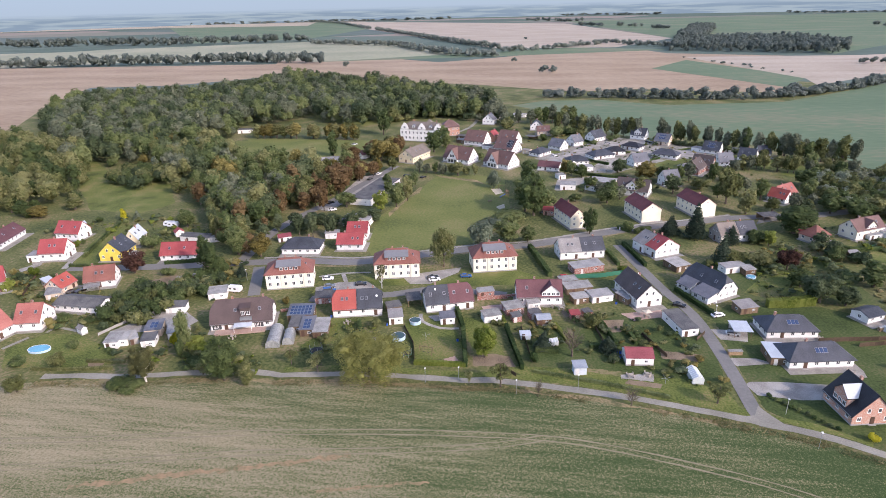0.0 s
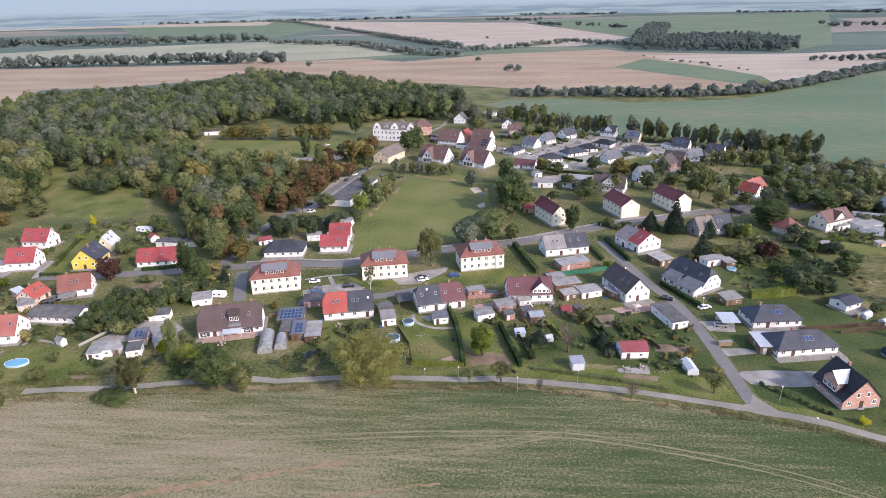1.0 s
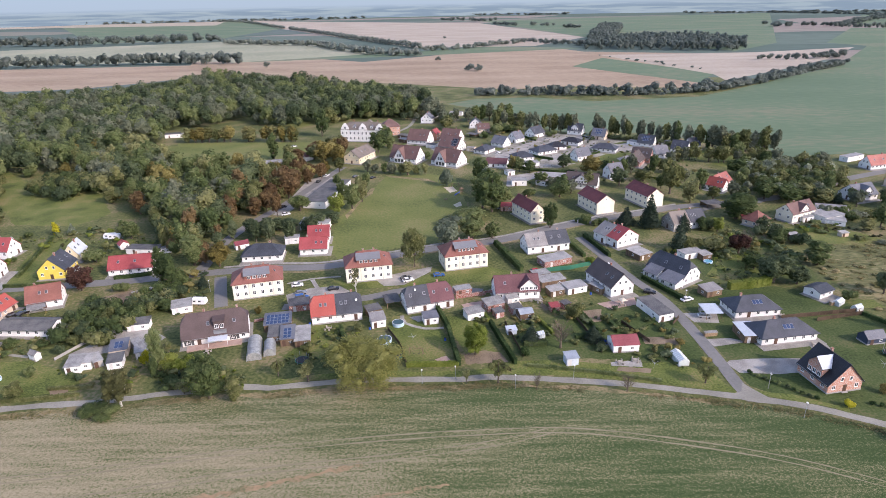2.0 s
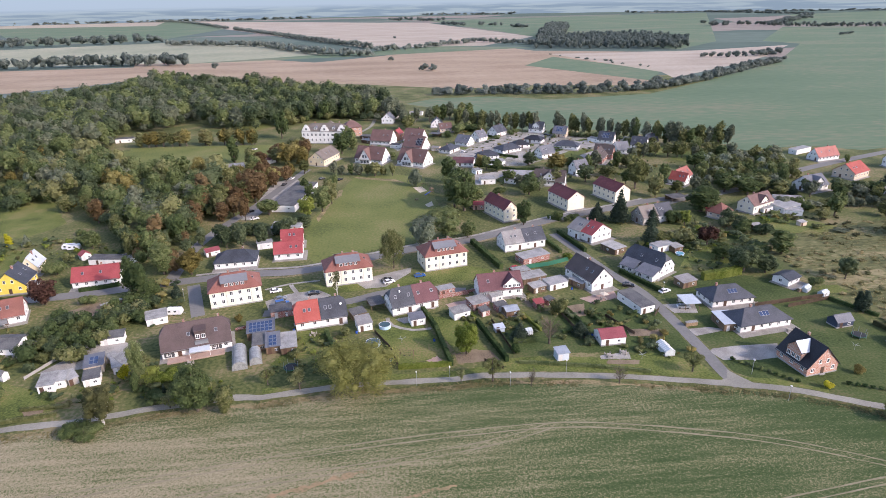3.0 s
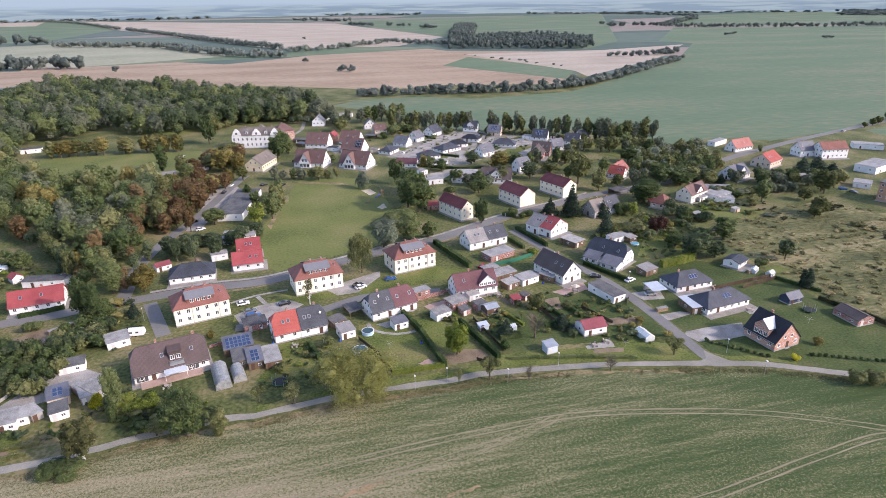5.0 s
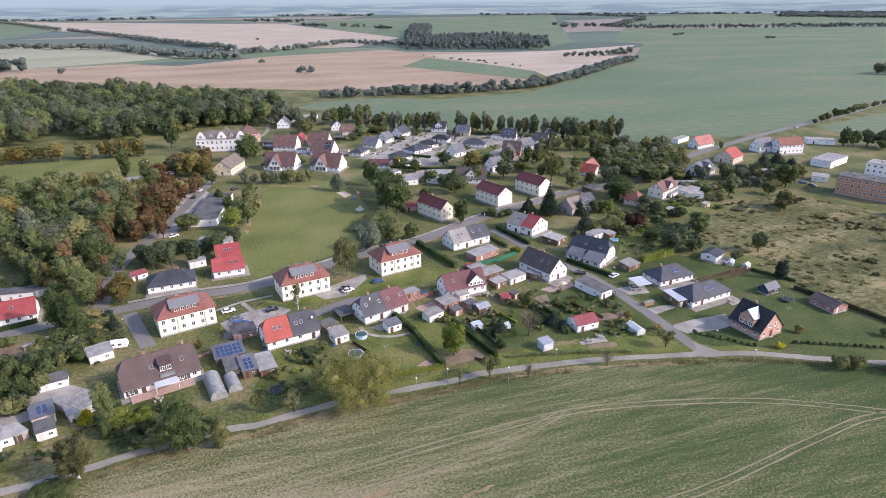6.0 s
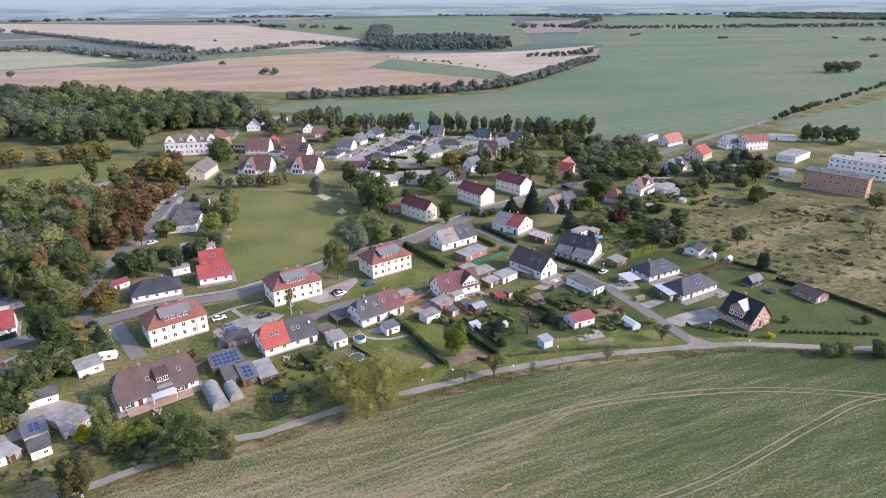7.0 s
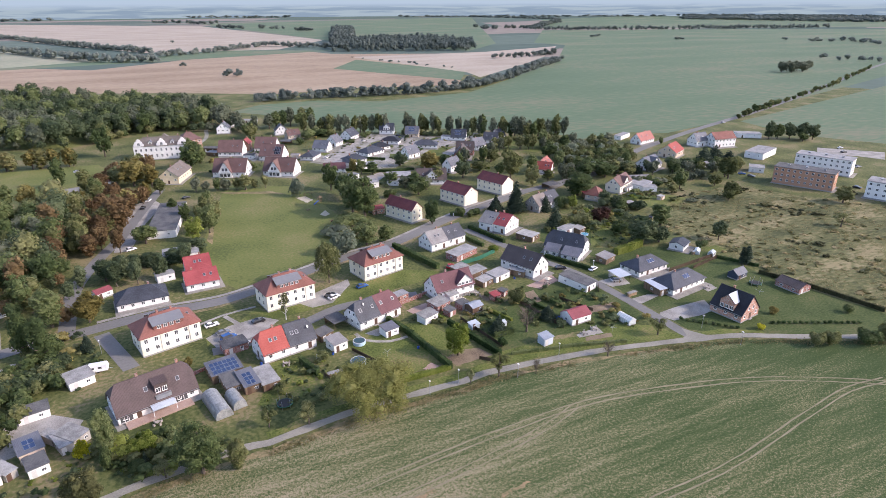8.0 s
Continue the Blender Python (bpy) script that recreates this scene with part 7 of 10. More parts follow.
ribbon('wheel_track', [(-15.8, 89.8), (9.9, 90.6), (38.5, 94.7), (60.2, 97.5), (74.3, 96)], 0.4, 0.072, TRACK, 'pale rolled wheel track in the crop', 'wheel track', ragged=0.12)
ribbon('wheel_track', [(-15.8, 91.6), (9.7, 92.4), (38.3, 96.5), (60.2, 99.3), (74.5, 97.8)], 0.4, 0.072, TRACK, 'pale rolled wheel track in the crop', 'wheel track', ragged=0.12)
ribbon('bare_soil', [(-115, 96.7), (-94, 102.4), (-75.9, 107.3), (-54.8, 113.3)], 1.5, 0.07, EARTH, 'strip of bare clay in the crop', 'soil', ragged=0.72, step=1.2)
ribbon('bare_soil', [(-59.1, 101.4), (-42.3, 105.2), (-35, 106.5)], 0.9, 0.07, EARTH, 'strip of bare clay in the crop', 'soil', ragged=0.44, step=1.0)


# ---- houses ----
house(-108.0, 173.0, 15, 19.6, 10.0, 2.9, 8.9, 'umber', 'white', shape='halfhip', style='big')
house(-75.9, 183.5, 13, 7.9, 9.0, 3.4, 8.3, 'orange', 'white', shape='halfhip', half='l')
dish(house(-67.8, 185.2, 12, 8.4, 9.0, 3.4, 8.3, 'anthracite', 'white', shape='halfhip', half='r'), 2.6, -2.4, 6.6)
dish(house(-45.4, 190.1, 18, 8.1, 9.0, 3.4, 8.1, 'anthracite', 'white', shape='halfhip', half='l'), -0.5, -1.4, 7.3)
house(-37.6, 192.6, 18, 8.2, 9.0, 3.4, 8.1, 'maroon', 'white', shape='halfhip', half='r')
house(-10.2, 198.1, 6, 15.4, 9.0, 3.6, 8.0, 'maroon', 'white', cross='r')
house(-110.2, 236.9, 5, 15.9, 10.0, 3.0, 6.3, 'anthracite', 'white', shape='hip')
house(-90.2, 242.5, 4, 11.2, 9.0, 3.2, 6.6, 'red', 'white')
house(-90.4, 255.0, 5, 9.1, 8.0, 3.6, 7.4, 'red', 'white')
shed(-102.2, 253.5, 13, 6.3, 4.0, 2.8, 2.8, 'flat_grey', 'white')
shed(-123.0, 247.9, 30, 5.7, 4.0, 2.4, 3.4, 'pink', 'white')
shed(-95.3, 273.3, -1, 13.3, 9.0, 3.2, 3.2, 'flat_grey', 'white')
shed(-98.0, 321.8, 80, 42.6, 12.0, 3.6, 3.6, 'flat_dark', 'white')
house(2.4, 239.7, 14, 8.8, 9.0, 3.8, 7.8, 'grey', 'white', half='l')
house(11.3, 242.0, 15, 9.6, 9.0, 3.8, 7.8, 'anthracite', 'white', half='r')
dish(house(24.5, 203.0, 20, 9.3, 15.8, 4.0, 8.6, 'dark_brown', 'white', along='y'), 2.0, 4.0, 7.4)
house(40.8, 244.5, 28, 11.8, 6.6, 4.2, 8.0, 'red', 'white', along='y')
house(36.9, 250.0, 29, 12.0, 6.9, 4.2, 7.7, 'grey', 'white', along='y')
winged_house(50.6, 211.3, -56, 16.0, 10.0, 3.2, 8.4, 'anthracite', 'white')
house(66.1, 182.9, 6, 15.4, 9.5, 2.8, 6.0, 'anthracite', 'white', shape='hip', sky=1)
house(67.5, 166.6, 9, 18.3, 9.5, 2.8, 6.0, 'anthracite', 'white', shape='hip', sky=1)
shed(57.6, 166.4, 1, 5.4, 7.9, 2.6, 2.9, 'light_grey', 'wood')
house(68.6, 142.7, 10, 10.2, 11.0, 3.0, 8.6, 'black', 'brick', along='y', cross='l')
house(95.1, 193.6, 27, 7.2, 6.0, 2.8, 3.9, 'anthracite', 'white')
house(5.2, 280.3, 23, 7.1, 17.8, 6.4, 9.8, 'dark_red', 'cream', along='y', style='apt')
house(40.6, 291.7, 19, 9.7, 17.5, 6.4, 9.8, 'dark_red', 'cream', along='y', style='apt')
house(67.3, 300.6, 20, 9.5, 17.9, 6.4, 9.8, 'dark_red', 'cream', along='y', style='apt')
house(70.2, 263.2, 17, 8.4, 9.0, 3.8, 8.0, 'brown_grey', 'grey', half='l')
house(78.4, 265.7, 17, 8.4, 9.0, 3.8, 8.0, 'anthracite', 'white', half='r')
villa(-94.2, 466.0, -11, 34.0, 13.0, 9.4, 14.0)
house(-76.5, 487.0, 12, 14.0, 12.0, 7.2, 11.8, 'brown', 'brick', shape='hip')
house(-92.0, 480.5, -11, 11.0, 11.0, 7.4, 13.6, 'brown_grey', 'brick', shape='pyramid')
house(-90.4, 402.3, 68, 22.1, 11.3, 4.6, 9.0, 'brown_grey', 'yellow_pale', along='x')
gabled_row_house(-58.6, 398.8, -26, 19.5, 13.0, 3.4, 10.2)
gabled_row_house(-31.2, 387.8, -33, 19.0, 13.0, 3.4, 10.2)
gabled_row_house(-51.6, 453.0, -23, 16.0, 13.0, 3.4, 10.2, front=False)
house(-41.0, 462.0, -23, 6.0, 8.0, 5.6, 8.6, 'red', 'terracotta', along='y')
gabled_row_house(-28.4, 428.0, -34, 15.5, 12.0, 3.4, 10.0, front=False, solar=4)
gabled_row_house(-28.0, 454.0, -27, 14.5, 12.0, 3.4, 10.0, front=False, solar=0)
house(-47.7, 534.2, -14, 9.7, 9.0, 4.4, 9, 'slate', 'white', along='y')
house(-37.9, 560.8, 8, 10.2, 8.0, 4.4, 9, 'orange', 'white', along='y')
house(-7.6, 509.2, -4, 9.3, 8.0, 3.6, 8, 'anthracite', 'white', along='y')
house(-2.8, 488.8, 9, 9.9, 8.0, 3.4, 7, 'brown', 'beige')
shed(-21.8, 570.1, -14, 11.7, 6.0, 2.8, 2.8, 'flat_grey', 'white')
house(35.6, 467.0, 44, 12.3, 9.5, 3.6, 8, 'anthracite', 'white')
house(68.6, 474.0, -28, 11.0, 9.0, 3.6, 8.4, 'anthracite', 'white', cross='f')
house(82.2, 454.6, -31, 10.2, 9.0, 3.4, 8, 'slate', 'beige', sky=1)
house(109.2, 428.6, -33, 11.0, 9.0, 3.0, 8, 'anthracite', 'white', sky=1)
house(125.6, 408.6, -35, 10.2, 9.0, 3.2, 8, 'anthracite', 'white')
house(138.0, 419.1, 2, 7.5, 8.0, 3.2, 7.4, 'anthracite', 'white')
house(33.6, 412.6, 28, 16.0, 10.5, 2.8, 5.6, 'anthracite', 'white', shape='hip')
house(44.6, 424.0, 10, 11.5, 9.0, 2.8, 5.4, 'black', 'white', shape='hip')
house(16.8, 396.0, 12, 13.0, 10.0, 2.8, 5.6, 'anthracite', 'white', shape='hip')
house(12.2, 388.6, -58, 8.0, 6.0, 2.7, 4.6, 'anthracite', 'white')
house(58.4, 438.6, -34, 13.2, 9.0, 2.9, 5.2, 'black', 'white', shape='hip')
house(76.4, 415.4, -27, 16.0, 9.5, 2.8, 5.6, 'anthracite', 'white', shape='hip')
house(54.8, 393.0, 24, 10.5, 8.5, 3.6, 8.0, 'slate', 'white')
house(64.6, 349.4, 24, 9.5, 7.0, 4.6, 8.6, 'slate', 'white')
house(85.2, 376.4, 58, 14.0, 9.0, 3.8, 8.6, 'dark_brown', 'brick_red', along='x')
house(92.4, 385.4, -32, 12.0, 8.6, 3.8, 8.8, 'dark_brown', 'brick_red', along='x')
house(107.0, 395.6, 14, 9.5, 8.0, 3.4, 8.0, 'slate', 'white')
house(19.2, 451.1, -50, 8.9, 9.0, 3.4, 7.8, 'slate', 'white', along='y')
house(-6.2, 418.6, 53, 12.8, 9.0, 2.8, 5.4, 'anthracite', 'white', shape='hip')
house(6.9, 437.8, -41, 10.8, 9.0, 3.0, 7.4, 'slate', 'white')
house(42.6, 331.0, -22, 17.0, 11.0, 3.2, 8.4, 'dark_brown', 'white', cross='f')
shed(28.2, 345.9, -19, 14.0, 9.0, 3.0, 3.3, 'flat_grey', 'beige')
house(-0.8, 379.6, -17, 13.0, 8.0, 2.8, 5.4, 'maroon', 'white')
shed(4.9, 359.4, 24, 4.4, 5.0, 2.6, 2.6, 'flat_grey', 'white')
shed(20.3, 380.1, 10, 10.0, 6.0, 2.4, 2.6, 'flat_grey', 'white')
house(117.0, 327.0, 40, 13.0, 8.5, 3.2, 7.4, 'orange_red', 'white')
house(113.4, 320.6, -48, 9.0, 6.5, 3.0, 6.8, 'orange', 'white')
shed(-3.6, 293.1, -3, 5.9, 5.0, 2.6, 3.0, 'red', 'brick')
house(107.8, 265.3, 33, 9.2, 7.5, 3.0, 7.0, 'orange_brown', 'beige', shape='pyramid')
house(129.6, 272.5, 27, 16.2, 8.5, 4.6, 8.4, 'brown', 'ivory', cross='f')
shed(143.4, 270.9, 24, 12.7, 9.0, 2.8, 3.2, 'flat_grey', 'white')
house(177.0, 301.0, 18, 14.2, 10.6, 3.4, 8.0, 'slate', 'white', cross='f')
house(214.2, 320.0, 26, 15.3, 12.0, 4.2, 8.6, 'orange', 'beige')
house(254.8, 335.0, 0, 11.6, 9.0, 4.6, 9.4, 'slate', 'white')
house(267.6, 326.7, -8, 17.5, 10.0, 6.4, 10.4, 'orange_brown', 'white')
house(225.5, 359.6, 15, 17.3, 8.5, 3.2, 8.0, 'orange_red', 'white')
shed(222.7, 378.6, 26, 16.2, 5.4, 3.2, 3.2, 'flat_grey', 'white')
shed(210.7, 288.7, -4, 5.6, 5.0, 2.4, 3.4, 'grey', 'white')
house(229.3, 234.1, 25, 12.0, 30.0, 9.6, 9.6, 'flat_dark', 'terracotta', shape='flat', style='block')
house(267.9, 249.1, 23, 12.0, 30.0, 9.6, 9.6, 'flat_grey', 'white', shape='flat', style='block')
house(246.8, 194.3, -68, 26.8, 12.0, 9.0, 9.0, 'flat_grey', 'white', shape='flat', style='block')
shed(268.3, 293.8, 20, 24.7, 11.7, 4.2, 4.2, 'flat_grey', 'white')
shed(231.6, 266.9, -50, 8.2, 8.0, 3.0, 3.2, 'flat_grey', 'white')
shed(312.2, 340.7, -37, 18.0, 9.0, 3.2, 3.2, 'flat_grey', 'white')
house(-214.6, 220.9, 100, 9.0, 10.8, 4.0, 8.6, 'red', 'white', along='y')
shed(-222.1, 217.8, 12, 4.8, 6.0, 3.0, 3.0, 'flat_grey', 'white')
house(-224.3, 243.9, 88, 8.5, 11.8, 4.0, 8.4, 'red', 'white', along='y')
house(-188.0, 223.5, 7, 10.1, 11.0, 4.0, 8.8, 'anthracite', 'yellow', along='y')
house(-190.7, 240.5, 9, 5.9, 9.0, 3.4, 7.4, 'light_grey', 'yellow_pale', along='y')
house(-159.3, 225.8, 10, 16.3, 9.0, 3.0, 7.0, 'red', 'white')
house(-253.8, 235.2, 101, 20.7, 9.0, 3.0, 6.6, 'maroon', 'white')
house(-177.3, 197.9, 22, 10.7, 9.0, 3.2, 7.6, 'orange_brown', 'white')
house(-170.2, 177.8, -3, 17.9, 8.0, 3.0, 4.4, 'flat_dark', 'white')
house(-189.6, 191.0, 85, 7.4, 7.4, 2.8, 6.0, 'orange', 'beige')
shed(-188.0, 185.3, 30, 4.9, 6.0, 2.4, 2.8, 'flat_grey', 'beige')
house(-178.8, 164.9, 13, 8.0, 10.0, 3.6, 8.2, 'orange_red', 'white')
house(-187.6, 155.8, 77, 9.3, 10.0, 3.6, 8.4, 'orange_red', 'white')
house(-216.0, 188.8, 42, 8.2, 10.0, 4.6, 9, 'red', 'white')
shed(-141.6, 156.3, 14, 5.1, 4.5, 2.4, 2.8, 'sheet', 'white')
shed(-134.5, 163.7, 18, 5.0, 6.4, 2.6, 3.0, 'slate', 'beige', solar=2)
shed(-132.3, 156.8, 18, 4.1, 5.0, 2.4, 2.6, 'flat_dark', 'white')
shed(-138.5, 157.6, 41, 2.5, 5.0, 2.1, 2.4, 'sheet', 'grey')
shed(-127.9, 163.0, 24, 2.8, 6.5, 2.3, 2.7, 'flat_grey', 'grey')
shed(-126.0, 164.5, 45, 4.4, 6.5, 2.5, 2.8, 'sheet', 'grey')
shed(-135.6, 178.9, 12, 6.8, 4.0, 2.3, 2.8, 'flat_dark', 'white')
shed(-130.6, 166.4, 41, 2.2, 4.0, 2.2, 2.4, 'sheet', 'grey')
shed(-11.6, 185.1, 19, 3.8, 3.0, 2.2, 2.4, 'flat_dark', 'brick_red')
shed(34.5, 182.8, 17, 5.5, 12.6, 2.7, 3.0, 'flat_dark', 'white')
shed(51.9, 180.1, 1, 5.2, 6.2, 2.5, 2.7, 'light_grey', 'white', posts=1)
shed(93.2, 162.4, 9, 6.2, 4.0, 2.2, 3.8, 'slate', 'navy')
shed(103.3, 146.9, 3, 6.5, 9.2, 2.2, 3.6, 'dark_brown', 'brick_red')
shed(18.0, 161.5, 4, 7.8, 6.0, 2.7, 4.4, 'pink', 'white')
shed(0.8, 153.5, 9, 3.5, 3.1, 2.5, 2.9, 'blue_sheet', 'pale_blue')
shed(64.0, 229.5, 20, 8.9, 4.9, 2.6, 2.6, 'flat_grey', 'white')
shed(43.7, 230.6, 27, 6.5, 8.0, 2.5, 2.7, 'sheet', 'wood')
shed(58.3, 196.0, 19, 6.4, 4.8, 2.3, 2.9, 'grey', 'wood')
shed(8.6, 225.6, 22, 12.4, 6.0, 2.6, 2.8, 'flat_grey', 'brick_red')
shed(3.9, 206.4, 18, 9.6, 5.0, 2.4, 2.7, 'sheet', 'wood')
shed(4.0, 198.0, 20, 5.4, 4.0, 2.3, 2.6, 'sheet', 'wood')
shed(11.3, 200.5, 20, 7.8, 5.0, 2.4, 2.7, 'flat_grey', 'white')
shed(-53.7, 192.2, 18, 4.9, 6.0, 2.4, 2.6, 'flat_dark', 'wood', posts=1)
shed(-57.4, 178.5, 16, 4.6, 5.0, 2.6, 3.2, 'grey', 'white')
shed(-59.6, 185.7, 25, 4.7, 4.0, 2.3, 2.6, 'flat_dark', 'wood')
shed(-40.2, 179.5, 14, 4.7, 4.0, 2.4, 2.8, 'slate', 'white')
shed(-25.8, 182.2, 22, 5.9, 4.0, 2.4, 2.8, 'sheet', 'white')
shed(-18.8, 188.6, 22, 6.3, 5.0, 2.4, 2.8, 'sheet', 'brick_red')
shed(-17.6, 182.5, 22, 3.0, 3.0, 2.1, 2.3, 'flat_dark', 'brick_red')
shed(-8.9, 181.5, 13, 4.6, 4.0, 2.4, 3.2, 'blue_sheet', 'wood')
shed(-89.8, 178.4, 10, 8.4, 7.2, 2.6, 3.1, 'slate', 'wood', solar=1)
shed(-84.6, 169.6, 10, 4.2, 8.0, 2.5, 3.0, 'slate', 'wood', solar=1)
shed(-85.5, 190.9, 12, 7.0, 5.0, 2.4, 2.6, 'flat_dark', 'brick_red')
shed(-28.9, 199.9, 17, 5.8, 3.5, 2.4, 2.4, 'flat_grey', 'brick_red')
shed(-175.5, 250.6, 41, 3.8, 4.0, 2.2, 3.6, 'red', 'white')
shed(-163.4, 245.0, -7, 14.7, 5.0, 2.5, 2.6, 'flat_dark', 'white')
shed(-126.4, 191.2, 21, 6.4, 6.0, 2.4, 2.7, 'sheet', 'white')
shed(-143.3, 155.4, 12, 4.1, 6.0, 2.4, 2.9, 'sheet', 'white')
shed(-158.7, 160.8, 64, 1.9, 3.0, 2.2, 3.0, 'grey', 'white')
shed(-251.1, 491.4, 14, 13.3, 6.0, 3.0, 3.2, 'flat_dark', 'white')
shed(-146.2, 386.4, 16, 15.0, 8.0, 3.4, 5.2, 'flat_grey', 'white')
shed(-127.0, 405.8, -33, 6.8, 8.0, 3.2, 5.4, 'maroon', 'white')
shed(101.9, 433.4, -42, 8.4, 6.0, 2.7, 2.7, 'flat_grey', 'white')
shed(122.6, 431.4, -32, 8.1, 6.0, 2.7, 2.7, 'flat_grey', 'white')
shed(-63.7, 471.2, -28, 10.7, 6.0, 2.5, 2.7, 'flat_dark', 'wood')
shed(-63.4, 456.9, -41, 8.4, 5.0, 2.4, 2.6, 'flat_grey', 'wood')
shed(-43.0, 437.5, -24, 7.0, 5.0, 2.5, 2.6, 'flat_dark', 'white')
shed(-11.9, 470.7, -29, 8.1, 6.0, 2.5, 2.6, 'flat_dark', 'wood', posts=1)
shed(-15.0, 424.0, -25, 5.5, 5.0, 2.5, 3.2, 'grey', 'beige')
shed(8.0, 338.5, -1, 8.3, 7.0, 3.0, 3.1, 'flat_grey', 'white')
shed(21.6, 336.9, -34, 6.5, 6.0, 2.6, 2.7, 'flat_grey', 'white')
shed(98.3, 291.7, 13, 8.6, 6.0, 2.5, 2.6, 'flat_dark', 'wood', posts=1)
shed(3.5, 390.4, 30, 9.8, 5.0, 2.5, 2.6, 'flat_grey', 'white')
shed(-79.9, 169.4, 10, 4.6, 9.0, 2.3, 2.6, 'sheet', 'wood')
shed(-88.9, 171.0, 10, 4.0, 6.8, 2.3, 2.5, 'flat_dark', 'wood')
shed(20.1, 200.2, -56, 6.1, 4.0, 2.3, 2.6, 'flat_grey', 'wood')
shed(0.8, 211.8, 19, 6.2, 4.0, 2.4, 2.6, 'sheet', 'wood')
shed(1.6, 185.7, 14, 3.0, 2.5, 2.0, 2.4, 'red', 'brick_red')
shed(-12.2, 192.7, 16, 4.0, 4.0, 2.3, 2.8, 'sheet', 'white')
shed(132.4, 269.6, 20, 6.4, 5.0, 2.4, 2.6, 'flat_grey', 'white')
shed(114.9, 246.4, 8, 4.2, 3.0, 2.1, 2.6, 'grey', 'wood')
shed(137.8, 248.8, 14, 3.5, 2.5, 1.8, 2.1, 'sheet', 'beige')
shed(105.9, 269.1, -4, 4.9, 3.0, 2.1, 2.8, 'red', 'wood')
shed(68.9, 227.5, 21, 4.4, 4.0, 2.2, 2.6, 'sheet', 'wood')
shed(-181.9, 222.5, 14, 4.0, 4.0, 2.4, 2.6, 'flat_grey', 'white')
shed(-197.7, 194.1, 61, 3.1, 5.0, 2.4, 2.8, 'light_grey', 'beige')
shed(-176.8, 191.1, 33, 5.2, 4.0, 2.3, 2.5, 'sheet', 'white', posts=1)
shed(-231.3, 256.9, 55, 5.3, 4.0, 2.3, 3.0, 'light_grey', 'wood')
shed(-154.8, 245.9, 31, 5.4, 5.0, 2.4, 2.6, 'sheet', 'white')
shed(150.9, 279.7, -19, 13.0, 6.0, 2.6, 3.2, 'grey', 'white')
shed(143.4, 264.0, -26, 7.9, 5.0, 2.3, 2.6, 'sheet', 'white')
shed(-14.5, 171.2, 10, 3.0, 2.2, 1.5, 1.9, 'light_grey', 'pale_blue')
shed(5.7, 187.5, 31, 2.7, 2.5, 2.0, 2.2, 'flat_dark', 'brick_red')
CREAM = cream_house(-103.4, 204.7, 15)
copy_thing(CREAM, pose(-64.6, 217.0, 0, 0, 0, 11))
copy_thing(CREAM, pose(-27.8, 226.5, 0, 0, 0, 14))


# ---- trees ----
tree(-58.2, 146.4, 14.6, 23.5, 'weeping', 'olive_gold', 19000, where='beside the gravel lane')
tree(-67.6, 202.6, 9.5, 4.6, 'sparse', 'dry', 1600, where='before an apartment house', bark=BIRCH)
tree(-26.4, 158.7, 12.0, 9.6, 'round', 'fresh', 4200, where='in a village garden')
tree(-21.0, 144.1, 9.5, 6.6, 'sparse', 'olive', 2200, where='beside the gravel lane')
tree(-47.1, 224.3, 17.8, 11.0, 'weeping', 'olive', 4200, where='beside the village street')
tree(-35.1, 248.3, 12.8, 13.4, 'bush', 'silver', 715, where='at the edge of the meadow')
tree(-22.5, 253.9, 13.1, 15.0, 'round', 'green', 1300, where='at the edge of the meadow')
tree(-14.0, 254.3, 8.8, 9.1, 'round', 'green', 1300, where='at the edge of the meadow')
tree(-98.9, 139.7, 15.3, 13.2, 'round', 'green', 4200, where='beside the gravel lane')
tree(-121.2, 136.7, 13.6, 9.6, 'round', 'dry', 3000, where='beside the gravel lane', bark=BIRCH)
tree(-126.0, 134.1, 3.8, 6.9, 'bush', 'green', 1210, where='beside the gravel lane')
tree(-121.4, 133.7, 2.7, 5.3, 'bush', 'green', 1210, where='beside the gravel lane')
tree(-106.5, 141.8, 4.5, 5.4, 'sparse', 'olive', 2200, where='beside the gravel lane')
tree(-118.1, 153.4, 14.7, 5.1, 'tall', 'green', 2200, where='in a village garden')
tree(-123.4, 157.5, 4.6, 4.8, 'bush', 'yellow', 1210, where='in a village garden')
tree(-116.0, 153.9, 5.1, 7.5, 'bush', 'fresh', 1210, where='in a village garden')
tree(-110.7, 154.1, 4.9, 6.1, 'bush', 'fresh', 1210, where='in a village garden')
tree(-113.3, 153.0, 4.3, 5.4, 'bush', 'fresh', 1210, where='in a village garden')
tree(-112.4, 146.6, 2.6, 5.2, 'bush', 'green', 1210, where='beside the gravel lane')
tree(-91.5, 138.2, 8.4, 5.1, 'tall', 'olive', 2200, where='beside the gravel lane')
tree(-117.9, 150.4, 6.5, 3.5, 'bush', 'green', 1210, where='in a village garden')
tree(-73.7, 146.3, 6.1, 6.8, 'sparse', 'olive', 2200, where='beside the gravel lane')
tree(-82.8, 149.5, 6.3, 4.6, 'sparse', 'olive', 2200, where='in a village garden')
tree(-99.0, 186.8, 3.6, 3.3, 'bush', 'gold', 1210, where='in a village garden')
tree(-0.7, 161.7, 10.5, 9.0, 'bare', 'dry', 500, where='in a village garden')
tree(35.2, 142.4, 7.1, 6.1, 'sparse', 'olive', 2200, where='beside the gravel lane')
tree(13.1, 139.3, 5.6, 5.2, 'bare', 'dry', 700, where='beside the gravel lane')
tree(-29.7, 144.4, 5.5, 2.8, 'sparse', 'olive', 2200, where='beside the gravel lane')
